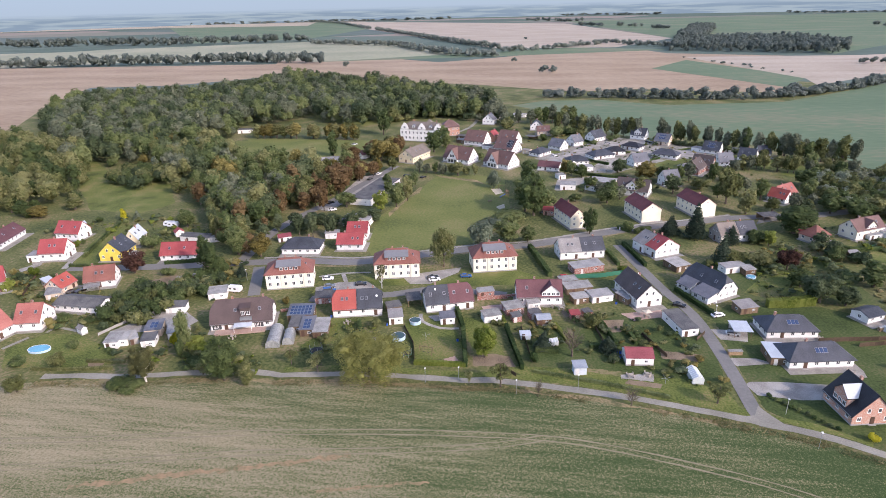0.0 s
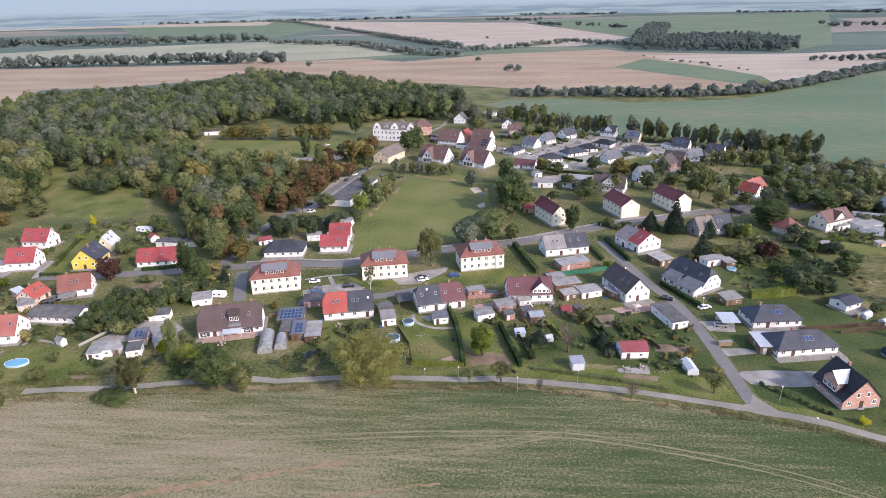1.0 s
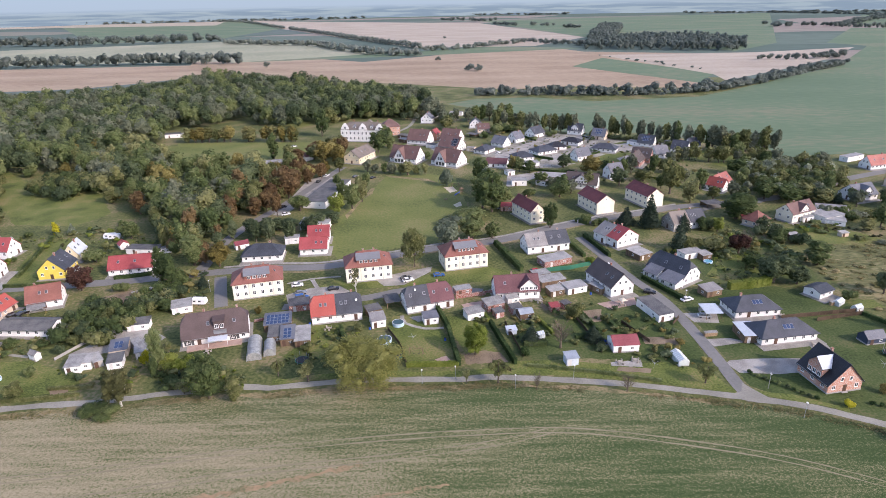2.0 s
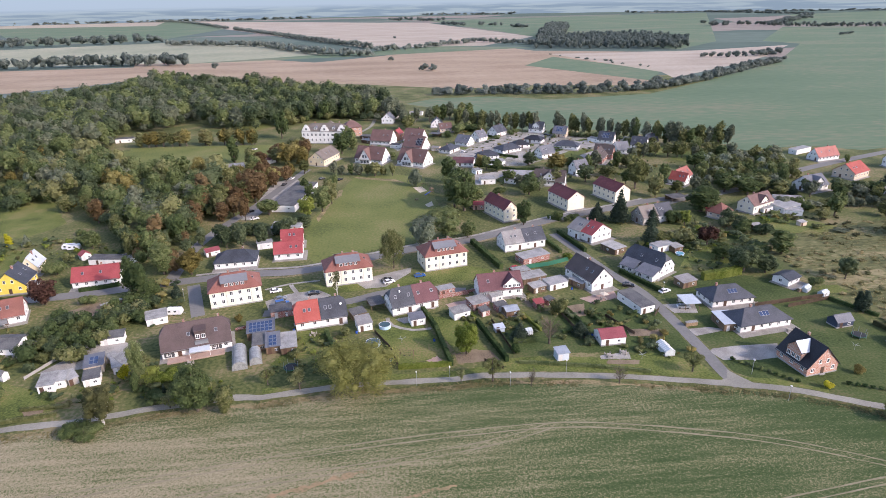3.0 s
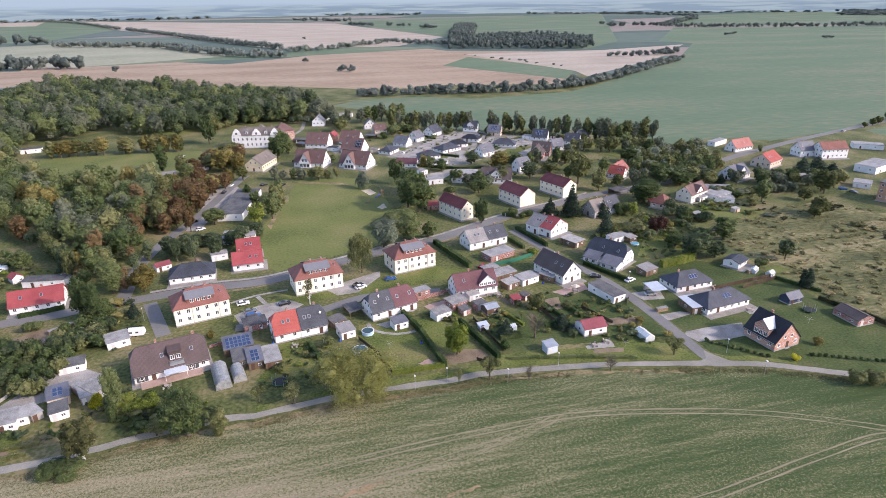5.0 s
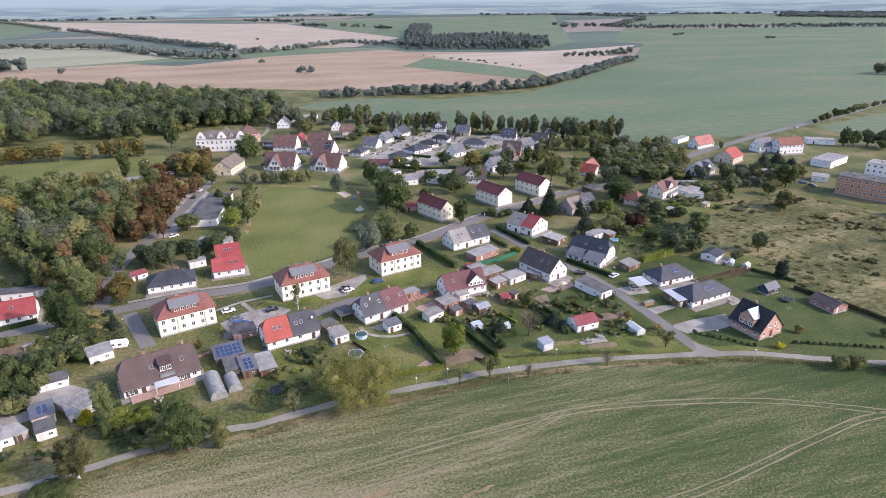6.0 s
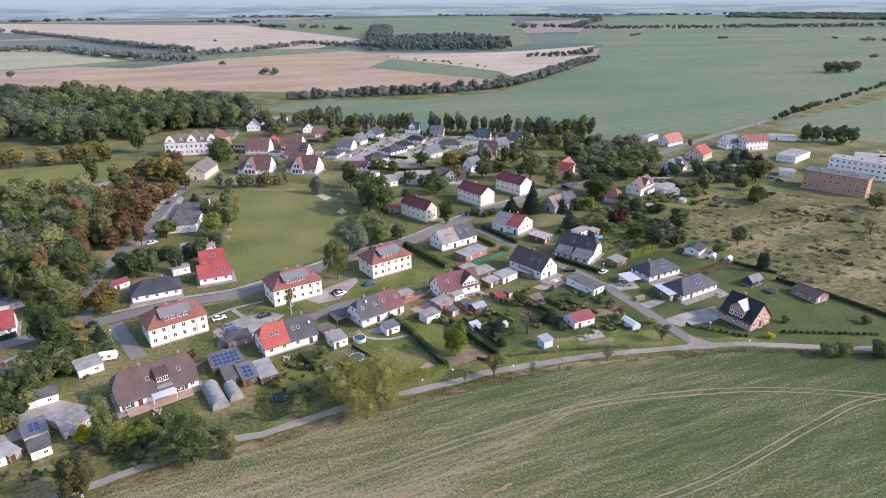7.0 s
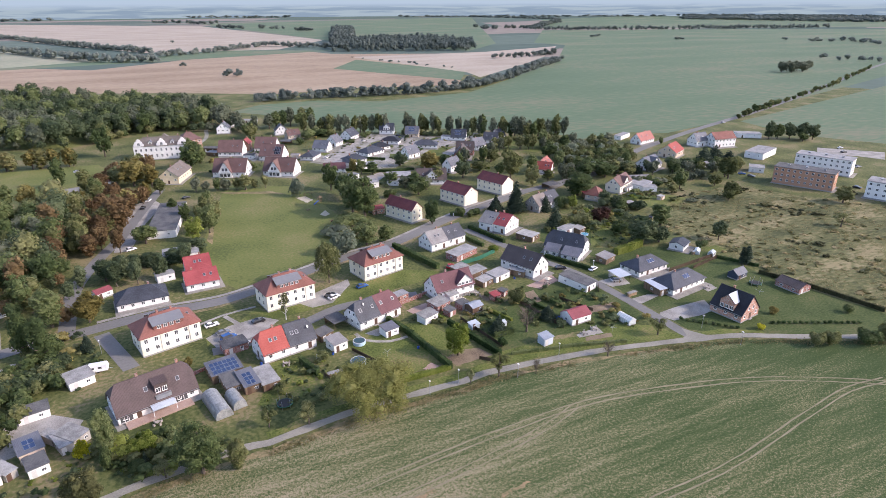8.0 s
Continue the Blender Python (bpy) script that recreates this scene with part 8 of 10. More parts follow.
tree(-10.9, 140.8, 6.0, 3.0, 'bare', 'dry', 700, where='beside the gravel lane')
tree(104.5, 169.8, 7.6, 3.1, 'column', 'conifer', 1300, where='in a village garden')
tree(106.2, 169.0, 8.1, 3.3, 'column', 'conifer', 1300, where='in a village garden')
tree(118.0, 193.4, 10.4, 8.6, 'round', 'deep', 1300, where='on the overgrown wasteland')
tree(171.3, 233.9, 10.7, 11.7, 'round', 'olive', 700, where='on the overgrown wasteland')
tree(84.9, 204.0, 12.6, 15.3, 'round', 'deep', 1300, where='in a village garden')
tree(83.7, 216.6, 7.3, 11.2, 'round', 'green', 1300, where='in a village garden')
tree(92.6, 202.4, 7.7, 10.6, 'round', 'deep', 1300, where='in a village garden')
tree(84.8, 231.9, 10.0, 11.5, 'round', 'purple', 1300, where='in a village garden')
tree(62.2, 236.5, 14.4, 8.1, 'conifer', 'conifer', 1300, where='in a village garden')
tree(58.6, 264.5, 17.2, 10.0, 'conifer', 'conifer', 1300, where='in a village garden')
tree(48.1, 266.7, 9.6, 8.4, 'conifer', 'conifer', 1300, where='in a village garden')
tree(102.6, 273.5, 13.1, 16.2, 'tall', 'green', 1300, where='in a village garden')
tree(67.7, 235.4, 7.0, 11.8, 'bush', 'olive', 715, where='in a village garden')
tree(77.2, 235.6, 7.8, 11.9, 'bush', 'olive', 715, where='in a village garden')
tree(109.9, 246.6, 5.2, 6.6, 'round', 'green', 1300, where='in a village garden')
tree(67.1, 130.7, 2.6, 2.8, 'bush', 'yellow', 1210, where='in a village garden')
tree(79.7, 136.7, 2.9, 3.5, 'bush', 'gold', 1210, where='in a village garden')
tree(-8.9, 165.3, 6.8, 5.8, 'conifer', 'conifer', 2200, where='in a village garden')
tree(6.5, 180.5, 6.8, 7.5, 'bush', 'olive', 1210, where='in a village garden')
tree(-12.2, 157.4, 3.6, 3.6, 'bush', 'hedge', 1210, where='in a village garden')
tree(10.1, 165.9, 5.4, 6.5, 'conifer', 'conifer', 2200, where='in a village garden')
tree(86.4, 256.2, 8.3, 6.4, 'round', 'fresh', 1300, where='in a village garden')
tree(22.8, 223.3, 3.3, 5.5, 'bush', 'fresh', 715, where='in a village garden')
tree(13.6, 265.7, 13.7, 8.9, 'round', 'green', 1300, where='beside the village street')
tree(-11.2, 290.2, 21.8, 18.4, 'round', 'green', 1300, where='at the edge of the meadow')
tree(-12.7, 304.4, 20.3, 15.0, 'round', 'green', 1300, where='at the edge of the meadow')
tree(26.5, 312.3, 10.5, 15.2, 'round', 'green', 1300, where='in a village garden')
tree(10.7, 313.8, 6.0, 7.3, 'bush', 'green', 715, where='in a village garden')
tree(53.3, 358.2, 12.4, 17.4, 'round', 'gold', 700, where='in a village garden')
tree(39.9, 373.4, 10.0, 11.4, 'round', 'deep', 700, where='in a village garden')
tree(63.3, 331.5, 12.0, 12.4, 'round', 'deep', 700, where='in a village garden')
tree(79.9, 340.9, 7.1, 13.9, 'round', 'olive', 700, where='in a village garden')
tree(85.7, 314.6, 21.5, 16.3, 'round', 'olive', 700, where='in a village garden')
tree(97.3, 358.1, 9.8, 13.4, 'round', 'olive', 700, where='in a village garden')
tree(90.4, 298.6, 13.8, 11.4, 'round', 'olive', 700, where='in a village garden')
tree(49.8, 269.4, 9.2, 8.0, 'conifer', 'conifer', 1300, where='in a village garden')
tree(60.0, 267.9, 15.6, 7.5, 'conifer', 'conifer', 1300, where='in a village garden')
tree(72.2, 259.1, 8.6, 7.8, 'conifer', 'conifer', 1300, where='in a village garden')
tree(34.7, 267.4, 3.4, 4.6, 'round', 'green', 1300, where='in a village garden')
tree(31.5, 270.9, 5.4, 5.6, 'bush', 'green', 715, where='beside the village street')
tree(39.2, 269.3, 3.9, 7.4, 'bush', 'green', 715, where='beside the village street')
tree(137.0, 350.2, 10.9, 15.3, 'round', 'green', 700, where='on the overgrown wasteland')
tree(153.0, 349.3, 10.0, 12.7, 'bush', 'silver', 385, where='on the overgrown wasteland')
tree(129.9, 302.0, 11.0, 14.6, 'round', 'green', 700, where='on the overgrown wasteland')
tree(109.2, 279.3, 10.6, 12.5, 'round', 'green', 1300, where='on the overgrown wasteland')
tree(117.1, 302.7, 8.3, 11.7, 'round', 'deep', 700, where='on the overgrown wasteland')
tree(151.5, 326.5, 6.4, 12.6, 'bush', 'green', 385, where='on the overgrown wasteland')
tree(139.4, 295.8, 10.5, 17.3, 'round', 'green', 700, where='on the overgrown wasteland')
tree(183.3, 348.0, 7.4, 16.1, 'bush', 'green', 385, where='on the overgrown wasteland')
tree(179.8, 351.6, 6.8, 12.2, 'bush', 'green', 385, where='on the overgrown wasteland')
tree(156.1, 296.3, 9.4, 12.2, 'round', 'deep', 700, where='on the overgrown wasteland')
tree(162.1, 293.0, 7.0, 5.8, 'conifer', 'conifer', 700, where='on the overgrown wasteland')
tree(170.7, 295.2, 8.2, 8.2, 'round', 'deep', 700, where='on the overgrown wasteland')
tree(184.7, 288.1, 10.6, 13.8, 'round', 'deep', 700, where='on the overgrown wasteland')
tree(194.5, 286.0, 9.5, 12.9, 'round', 'deep', 700, where='on the overgrown wasteland')
tree(199.6, 282.8, 9.7, 11.4, 'round', 'green', 700, where='on the overgrown wasteland')
tree(218.3, 295.7, 11.9, 13.1, 'conifer', 'conifer', 700, where='on the overgrown wasteland')
tree(234.1, 301.2, 10.1, 12.2, 'conifer', 'conifer', 700, where='on the overgrown wasteland')
tree(229.7, 286.7, 9.9, 12.9, 'conifer', 'conifer', 700, where='on the overgrown wasteland')
tree(203.4, 265.5, 13.1, 14.7, 'round', 'olive', 700, where='on the overgrown wasteland')
tree(160.3, 258.1, 13.2, 9.9, 'round', 'green', 700, where='on the overgrown wasteland')
tree(152.1, 254.9, 6.3, 8.2, 'round', 'olive', 700, where='on the overgrown wasteland')
tree(107.1, 244.4, 6.1, 5.4, 'bush', 'green', 715, where='in a village garden')
tree(167.8, 231.8, 7.3, 8.2, 'round', 'olive', 1300, where='on the overgrown wasteland')
tree(183.4, 254.9, 7.4, 9.4, 'round', 'olive', 700, where='on the overgrown wasteland')
tree(153.7, 268.1, 4.9, 6.4, 'bush', 'green', 385, where='in a village garden')
tree(163.6, 355.2, 6.8, 8.1, 'round', 'deep', 700, where='on the overgrown wasteland')
tree(86.5, 262.2, 6.4, 11.2, 'bush', 'green', 715, where='in a village garden')
tree(81.2, 260.2, 6.3, 8.1, 'bush', 'green', 715, where='in a village garden')
tree(234.7, 350.7, 5.5, 4.1, 'bush', 'green', 385, where='in a village garden')
tree(319.2, 327.5, 15.5, 11.0, 'round', 'deep', 700, where='beside the green field')
tree(324.9, 324.7, 13.4, 11.0, 'round', 'green', 700, where='beside the green field')
tree(333.0, 320.7, 13.7, 12.8, 'round', 'deep', 700, where='beside the green field')
tree(341.2, 316.7, 14.1, 13.7, 'round', 'deep', 700, where='beside the green field')
tree(346.1, 311.4, 13.5, 10.9, 'round', 'deep', 700, where='beside the green field')
tree(334.2, 310.6, 7.6, 9.9, 'round', 'green', 700, where='beside the green field')
tree(217.3, 203.3, 10.0, 11.9, 'round', 'olive', 700, where='on the overgrown wasteland')
tree(202.1, 262.1, 15.1, 14.2, 'round', 'olive', 700, where='on the overgrown wasteland')
tree(173.7, 235.1, 7.4, 9.7, 'round', 'olive', 700, where='on the overgrown wasteland')
tree(181.5, 180.6, 7.7, 8.4, 'sparse', 'olive', 1300, where='on the overgrown wasteland')
tree(102.7, 126.1, 3.4, 4.5, 'bush', 'green', 1210, where='in a village garden')
tree(88.9, 111.5, 6.3, 8.9, 'bush', 'green', 1210, where='beside the gravel lane')
tree(94.3, 109.7, 7.0, 6.7, 'bush', 'olive', 1210, where='beside the gravel lane')
tree(73.6, 117.3, 5.9, 5.9, 'bush', 'olive', 1210, where='beside the gravel lane')
tree(78.2, 115.8, 5.9, 5.9, 'bush', 'olive', 1210, where='beside the gravel lane')
tree(103.3, 189.4, 4.8, 5.1, 'bush', 'green', 715, where='in a village garden')
tree(-170.7, 208.1, 11.5, 12.1, 'round', 'purple', 1300, where='in a village garden')
tree(-215.8, 268.8, 6.5, 3.3, 'column', 'yellow', 1300, where='in a village garden')
tree(-208.5, 269.3, 6.0, 4.5, 'conifer', 'silver', 1300, where='in a village garden')
tree(-177.2, 261.4, 9.6, 10.4, 'round', 'green', 1300, where='in a village garden')
tree(-179.1, 234.7, 7.8, 9.5, 'bush', 'green', 715, where='in a village garden')
tree(-226.0, 265.2, 4.1, 4.4, 'bush', 'green', 715, where='in a village garden')
tree(-215.3, 233.2, 3.6, 3.9, 'bush', 'fresh', 715, where='in a village garden')
tree(-214.7, 236.8, 2.7, 2.7, 'bush', 'green', 715, where='in a village garden')
tree(-155.9, 206.5, 4.5, 4.6, 'bush', 'green', 715, where='in a village garden')
tree(-154.8, 128.4, 5.9, 7.3, 'round', 'olive', 2200, where='beside the gravel lane')
tree(-127.5, 131.6, 3.5, 5.4, 'bush', 'green', 1210, where='beside the gravel lane')
tree(-123.5, 131.8, 3.1, 5.9, 'bush', 'green', 1210, where='beside the gravel lane')
tree(-152.2, 142.0, 5.9, 6.7, 'bush', 'olive', 1210, where='in a village garden')
tree(-165.5, 140.1, 3.4, 6.4, 'bush', 'green', 1210, where='in a village garden')
tree(-154.7, 151.1, 4.2, 4.3, 'bush', 'green', 1210, where='in a village garden')
tree(-171.0, 167.9, 3.5, 5.3, 'bush', 'green', 1210, where='in a village garden')
tree(-160.5, 167.5, 2.8, 4.0, 'bush', 'green', 1210, where='in a village garden')
tree(-125.4, 208.7, 6.5, 4.2, 'conifer', 'conifer', 1300, where='beside the village street')
tree(-125.9, 228.4, 11.5, 12.1, 'round', 'gold', 1300, where='beside the village street')
tree(-136.7, 230.0, 14.5, 9.9, 'tall', 'green', 1300, where='beside the village street')
tree(-141.3, 211.0, 17.2, 6.1, 'tall', 'green', 1300, where='in a village garden')
tree(-136.4, 207.2, 15.4, 6.7, 'tall', 'green', 1300, where='in a village garden')
tree(-134.6, 209.7, 7.9, 7.4, 'bush', 'green', 715, where='in a village garden')
tree(-154.0, 206.4, 4.1, 4.6, 'bush', 'green', 715, where='in a village garden')
tree(-130.0, 258.7, 9.4, 4.9, 'tall', 'deep', 1300, where='beside the village street')
tree(-122.3, 261.5, 9.5, 7.5, 'tall', 'deep', 1300, where='beside the village street')
tree(-115.3, 262.4, 9.2, 5.0, 'tall', 'deep', 1300, where='beside the village street')
tree(-118.6, 254.7, 11.9, 7.1, 'round', 'deep', 1300, where='beside the village street')
tree(-111.5, 253.3, 12.2, 7.1, 'round', 'deep', 1300, where='beside the village street')
tree(-103.5, 255.1, 11.6, 7.5, 'round', 'deep', 1300, where='beside the village street')
tree(-94.9, 261.6, 11.1, 7.7, 'round', 'deep', 1300, where='beside the village street')
tree(-88.4, 291.6, 12.3, 10.5, 'round', 'fresh', 1300, where='beside the village street')
tree(-81.9, 298.9, 15.5, 11.5, 'round', 'green', 1300, where='beside the village street')
tree(-78.2, 310.6, 15.0, 8.5, 'round', 'olive', 1300, where='beside the village street')
tree(-94.9, 336.4, 8.7, 6.4, 'round', 'green', 700, where='beside the village street')
tree(-108.1, 297.1, 9.9, 14.2, 'round', 'green', 1300, where='beside the village street')
tree(-118.9, 319.1, 19.6, 17.6, 'round', 'rust', 700, where='beside the village street')
tree(-116.1, 352.3, 11.7, 13.2, 'round', 'gold', 700, where='beside the village street')
tree(-112.7, 397.6, 17.3, 18.5, 'round', 'gold', 700, where='beside the village street')
tree(-122.5, 412.4, 12.5, 15.9, 'round', 'rust', 700, where='beside the village street')
tree(-104.5, 419.0, 14.5, 11.7, 'round', 'rust', 700, where='beside the village street')
tree(-80.4, 424.7, 17.5, 16.0, 'round', 'green', 700, where='beside the village street')
tree(-130.5, 483.9, 24.2, 14.1, 'round', 'green', 700, where='beside the village street')
tree(-33.5, 338.4, 10.4, 9.0, 'bush', 'silver', 385, where='at the edge of the meadow')
tree(-15.4, 296.4, 20.0, 17.0, 'round', 'green', 1300, where='at the edge of the meadow')
tree(-14.0, 340.6, 17.0, 12.0, 'round', 'green', 700, where='at the edge of the meadow')
tree(-12.0, 322.3, 15.2, 11.7, 'round', 'green', 700, where='at the edge of the meadow')
tree(-21.1, 279.0, 6.8, 17.7, 'bush', 'green', 715, where='at the edge of the meadow')
tree(-32.0, 273.0, 4.8, 14.5, 'bush', 'silver', 715, where='at the edge of the meadow')
tree(-32.1, 502.0, 12.8, 14.5, 'round', 'olive', 700, where='in a village garden')
tree(13.8, 534.5, 13.4, 14.4, 'round', 'green', 700, where='in a village garden')
tree(3.2, 561.8, 10.4, 14.2, 'round', 'olive', 700, where='in a village garden')
tree(8.0, 480.5, 8.4, 13.8, 'bush', 'green', 385, where='in a village garden')
tree(-45.5, 405.7, 5.9, 7.7, 'bush', 'green', 385, where='in a village garden')
tree(-3.2, 464.6, 5.9, 7.4, 'bush', 'green', 385, where='in a village garden')
tree(16.6, 490.3, 6.2, 18.8, 'bush', 'green', 385, where='in a village garden')
tree(33.7, 455.8, 2.7, 8.8, 'bush', 'green', 385, where='in a village garden')
tree(48.2, 467.1, 6.0, 9.1, 'bush', 'green', 385, where='in a village garden')
tree_line([(-84.2, 371.2), (-70.3, 367.2), (-54.2, 362.8), (-43.8, 362.3)], 3.8, 6, 10, ('green', 'olive', 'grey_green'), 11, where='in a row behind the meadow', group='trees behind the meadow', cards=420, wide=1.8, gap=0.0)
tree_line([(7.3, 504), (22.3, 496.2), (43.1, 487.1), (69.3, 476)], 4.6, 14, 20, ('grey_green', 'grey_green', 'olive'), 12, forms=('tall', 'round'), where='in a row behind white houses', group='trees behind the new houses', wide=1.9, gap=0.06)
tree_line([(78.9, 470.5), (98.3, 456.6), (105.5, 450.4)], 4.2, 14, 20, ('grey_green', 'grey_green', 'olive'), 13, forms=('tall', 'round'), where='in a row behind white houses', group='trees behind the new houses', wide=1.7)
tree_line([(105.5, 450.4), (122.4, 437.7), (131, 428.6)], 4.4, 13, 18, ('grey_green', 'grey_green', 'olive'), 14, forms=('tall', 'tall', 'round'), where='in a row behind white houses', group='trees behind the new houses', wide=1.6)
tree_line([(131, 428.6), (144.6, 418.6), (160.3, 401.9)], 4.2, 14, 20, ('grey_green', 'olive', 'green'), 15, forms=('tall', 'round'), where='in a row behind white houses', group='trees behind the new houses', wide=1.9)
tree_line([(154.2, 414.5), (167.2, 407.9), (186.8, 399)], 4.2, 14, 20, ('grey_green', 'olive', 'green'), 16, forms=('tall', 'round'), where='in a row behind white houses', group='trees behind the new houses', wide=1.9)
tree_line([(76.6, 462.6), (103.2, 443.7), (128.1, 421.8), (141.1, 410.8), (156.5, 394.6)], 5, 4, 7, ('green', 'olive', 'deep'), 116, forms=('bush',), where='under the trees behind white houses', wide=1.5, cards=260)
tree_line([(150.2, 406.2), (165.2, 397.8), (182.3, 388.5)], 5, 4, 8, ('green', 'olive', 'silver'), 117, forms=('bush',), where='under the trees behind white houses', wide=1.6, cards=260)
tree_line([(12, 491.4), (28.9, 479.4)], 6, 5, 8, ('green', 'olive'), 17, forms=('bush',), where='behind white houses')
tree_line([(-233.3, 468), (-194.7, 468.8)], 5, 11, 15, ('gold', 'olive', 'tan'), 18, wide=2.0, where='in a row beside the meadow', group='chestnuts beside the meadow')
tree_line([(-187.6, 469), (-142.5, 463.6)], 5, 11, 15, ('gold', 'olive', 'tan'), 19, wide=2.0, where='in a row beside the meadow', group='chestnuts beside the meadow')
tree_line([(-147.7, 411.6), (-153.8, 411.4)], 6, 16, 20, ('deep', 'green'), 20, forms=('tall',), where='beside the meadow')
tree_line([(371.7, 398.4), (419.8, 417.4), (474.5, 439.1)], 14, 5, 8, ('olive', 'green'), 21, forms=('round',), where='along the country road', group='roadside trees', jitter=1.5, wide=0.45)
tree_line([(363.6, 396.4), (507.4, 449.3), (673, 511.4), (899, 609.5)], 15, 5, 9, ('olive', 'green'), 22, forms=('round',), where='along the country road', group='roadside trees', jitter=1.5, wide=0.45)
tree_line([(128.6, 331.6), (156.5, 327.9), (183.2, 324.4)], 7, 7, 12, ('green', 'grey_green', 'olive'), 23, forms=('round', 'bush'), where='in dense growth behind gardens', jitter=4)
tree_line([(124.4, 313.9), (142.8, 305.5), (159.3, 293.5)], 7, 8, 12, ('green', 'grey_green', 'olive'), 24, forms=('round', 'tall'), where='in dense growth behind gardens', jitter=4)
tree_line([(164.4, 286.4), (186, 281.8), (200.7, 276.6), (225, 279.4)], 7, 7, 11, ('green', 'grey_green', 'olive'), 25, forms=('round', 'bush'), where='at the edge of the wasteland', jitter=3)
tree_line([(144.4, 276.2), (167.7, 271.2), (188.4, 268.8)], 5, 4, 7, ('olive', 'green', 'grey_green'), 125, forms=('bush',), where='at the edge of the wasteland', wide=1.7, jitter=2, cards=300)
tree_line([(123.7, 263.8), (130.2, 248.9), (139.3, 237.6)], 7, 1.5, 3.5, ('olive', 'green', 'grey_green'), 126, forms=('bush',), where='on the overgrown wasteland', wide=1.0, jitter=6, cards=200)
tree_line([(141.8, 237.1), (163.5, 228.8), (171.5, 216.5)], 8, 1.5, 3.2, ('olive', 'dry', 'grey_green'), 127, forms=('bush',), where='on the overgrown wasteland', wide=0.9, jitter=9, cards=200)
tree_line([(102.6, 255.7), (109.6, 242.4), (112.6, 239)], 5, 4, 6, ('deep', 'green'), 26, forms=('bush',), where='in dense growth behind gardens', jitter=2)
tree_line([(-210.2, 185.2), (-209.6, 192.1), (-209.5, 202)], 4, 4, 6, ('green', 'fresh', 'deep'), 27, forms=('bush',), where='in a garden hedge', jitter=1)
tree_line([(109, 222.8), (121.9, 223.1)], 8, 8, 12, ('green', 'grey_green'), 28, where='behind the houses', jitter=5)
tree_line([(-35.6, 535.3), (-6.2, 533.9), (23.5, 540.6)], 7, 13, 18, ('green', 'grey_green', 'olive'), 91, where='behind the village', jitter=4)
tree_line([(-113.8, 352.8), (-105, 360.3), (-99.2, 376.5)], 6, 9, 13, ('gold', 'olive', 'rust'), 92, where='beside the village street', jitter=3)
tree_line([(-116.6, 438.2), (-101.8, 391.1)], 6, 9, 12, ('gold', 'olive'), 93, where='beside the village street', jitter=3)
tree_line([(-72.7, 437.1), (-80.5, 470.8)], 6, 12, 15, ('green',), 94, where='in front of the villa', jitter=2)
tree_line([(-12.0, 330.0), (-9.0, 312.0), (-6.0, 296.0)], 7, 10, 14, ('grey_green', 'green'), 95, where='at the edge of the meadow', jitter=4)
tree_line([(19.1, 337.6), (35.3, 321.4), (50.5, 337.5)], 7, 7, 11, ('green', 'olive', 'grey_green'), 96, where='between village gardens', jitter=5)
tree_line([(56, 349), (81.5, 361.1), (97.2, 348.7)], 6, 8, 14, ('green', 'olive', 'grey_green'), 97, where='between village gardens', jitter=5)
tree_line([(85.6, 321.3), (99.7, 337.2), (106, 321.3)], 6, 8, 13, ('olive', 'green', 'grey_green'), 98, where='between village gardens', jitter=5)
tree_line([(105.5, 297.6), (132.6, 316.3), (157.6, 321.2), (177.4, 316.2)], 6, 7, 12, ('green', 'grey_green', 'olive'), 99, where='between village gardens', jitter=7, forms=('round', 'tall', 'bush'))
tree_line([(135.1, 373.5), (164.5, 373.1), (183.7, 360), (191.5, 336.8)], 6, 9, 14, ('green', 'grey_green', 'olive'), 100, where='behind the village gardens', jitter=7)
tree_line([(102.2, 258.8), (112.5, 245.9), (114.5, 228.5)], 6, 5, 8, ('deep', 'green'), 101, where='at the edge of the wasteland', jitter=4, forms=('round', 'bush'))
tree_line([(101.8, 373.9), (126.8, 387.4), (141.6, 373.4)], 6, 8, 12, ('green', 'olive', 'grey_green'), 102, where='between village gardens', jitter=6)
tree_line([(2.7, 375.2), (22, 361.7)], 6, 8, 12, ('green', 'gold'), 103, where='between village gardens', jitter=5)
tree_line([(-94, 321.5), (-81.4, 321.5), (-77.4, 338.1)], 5, 8, 11, ('green', 'fresh', 'olive'), 104, where='beside the flat hall', jitter=2)
tree_line([(-157.6, 338.5), (-126.4, 292.1), (-109.4, 283.5)], 7, 11, 15, ('rust', 'green', 'olive'), 105, where='at the edge of the wood', jitter=3, cards=700)
tree_line([(-117.9, 256), (-117.1, 271.1), (-99.7, 267.4), (-85.9, 279.4)], 6, 6, 8, ('deep',), 106, where='beside the village street', jitter=1, cards=700)
woodland("woodland", 'the dense village wood', [(-448, 500.4), (-385.5, 438.2), (-323.2, 370.3), (-292.4, 371.6), (-272.6, 396.7), (-272.3, 438.9), (-255.1, 467.5), (-266, 503.1), (-257.6, 527.1), (-231.8, 527.4), (-227.8, 585.3), (-197.9, 541.1), (-157.1, 520.1), (-134.9, 544.9), (-106.8, 566.2), (-57.3, 545.4), (-33.1, 545.5), (-28.4, 507.7), (-58.2, 645.4), (-176.2, 756.2), (-345.6, 862.6), (-373.6, 741.1), (-427, 677.5), (-523.4, 643.4), (-478.9, 541.6)], 11.5, 14, 24, ('green', 'grey_green', 'deep', 'green', 'grey_green', 'deep'), 31, 165)
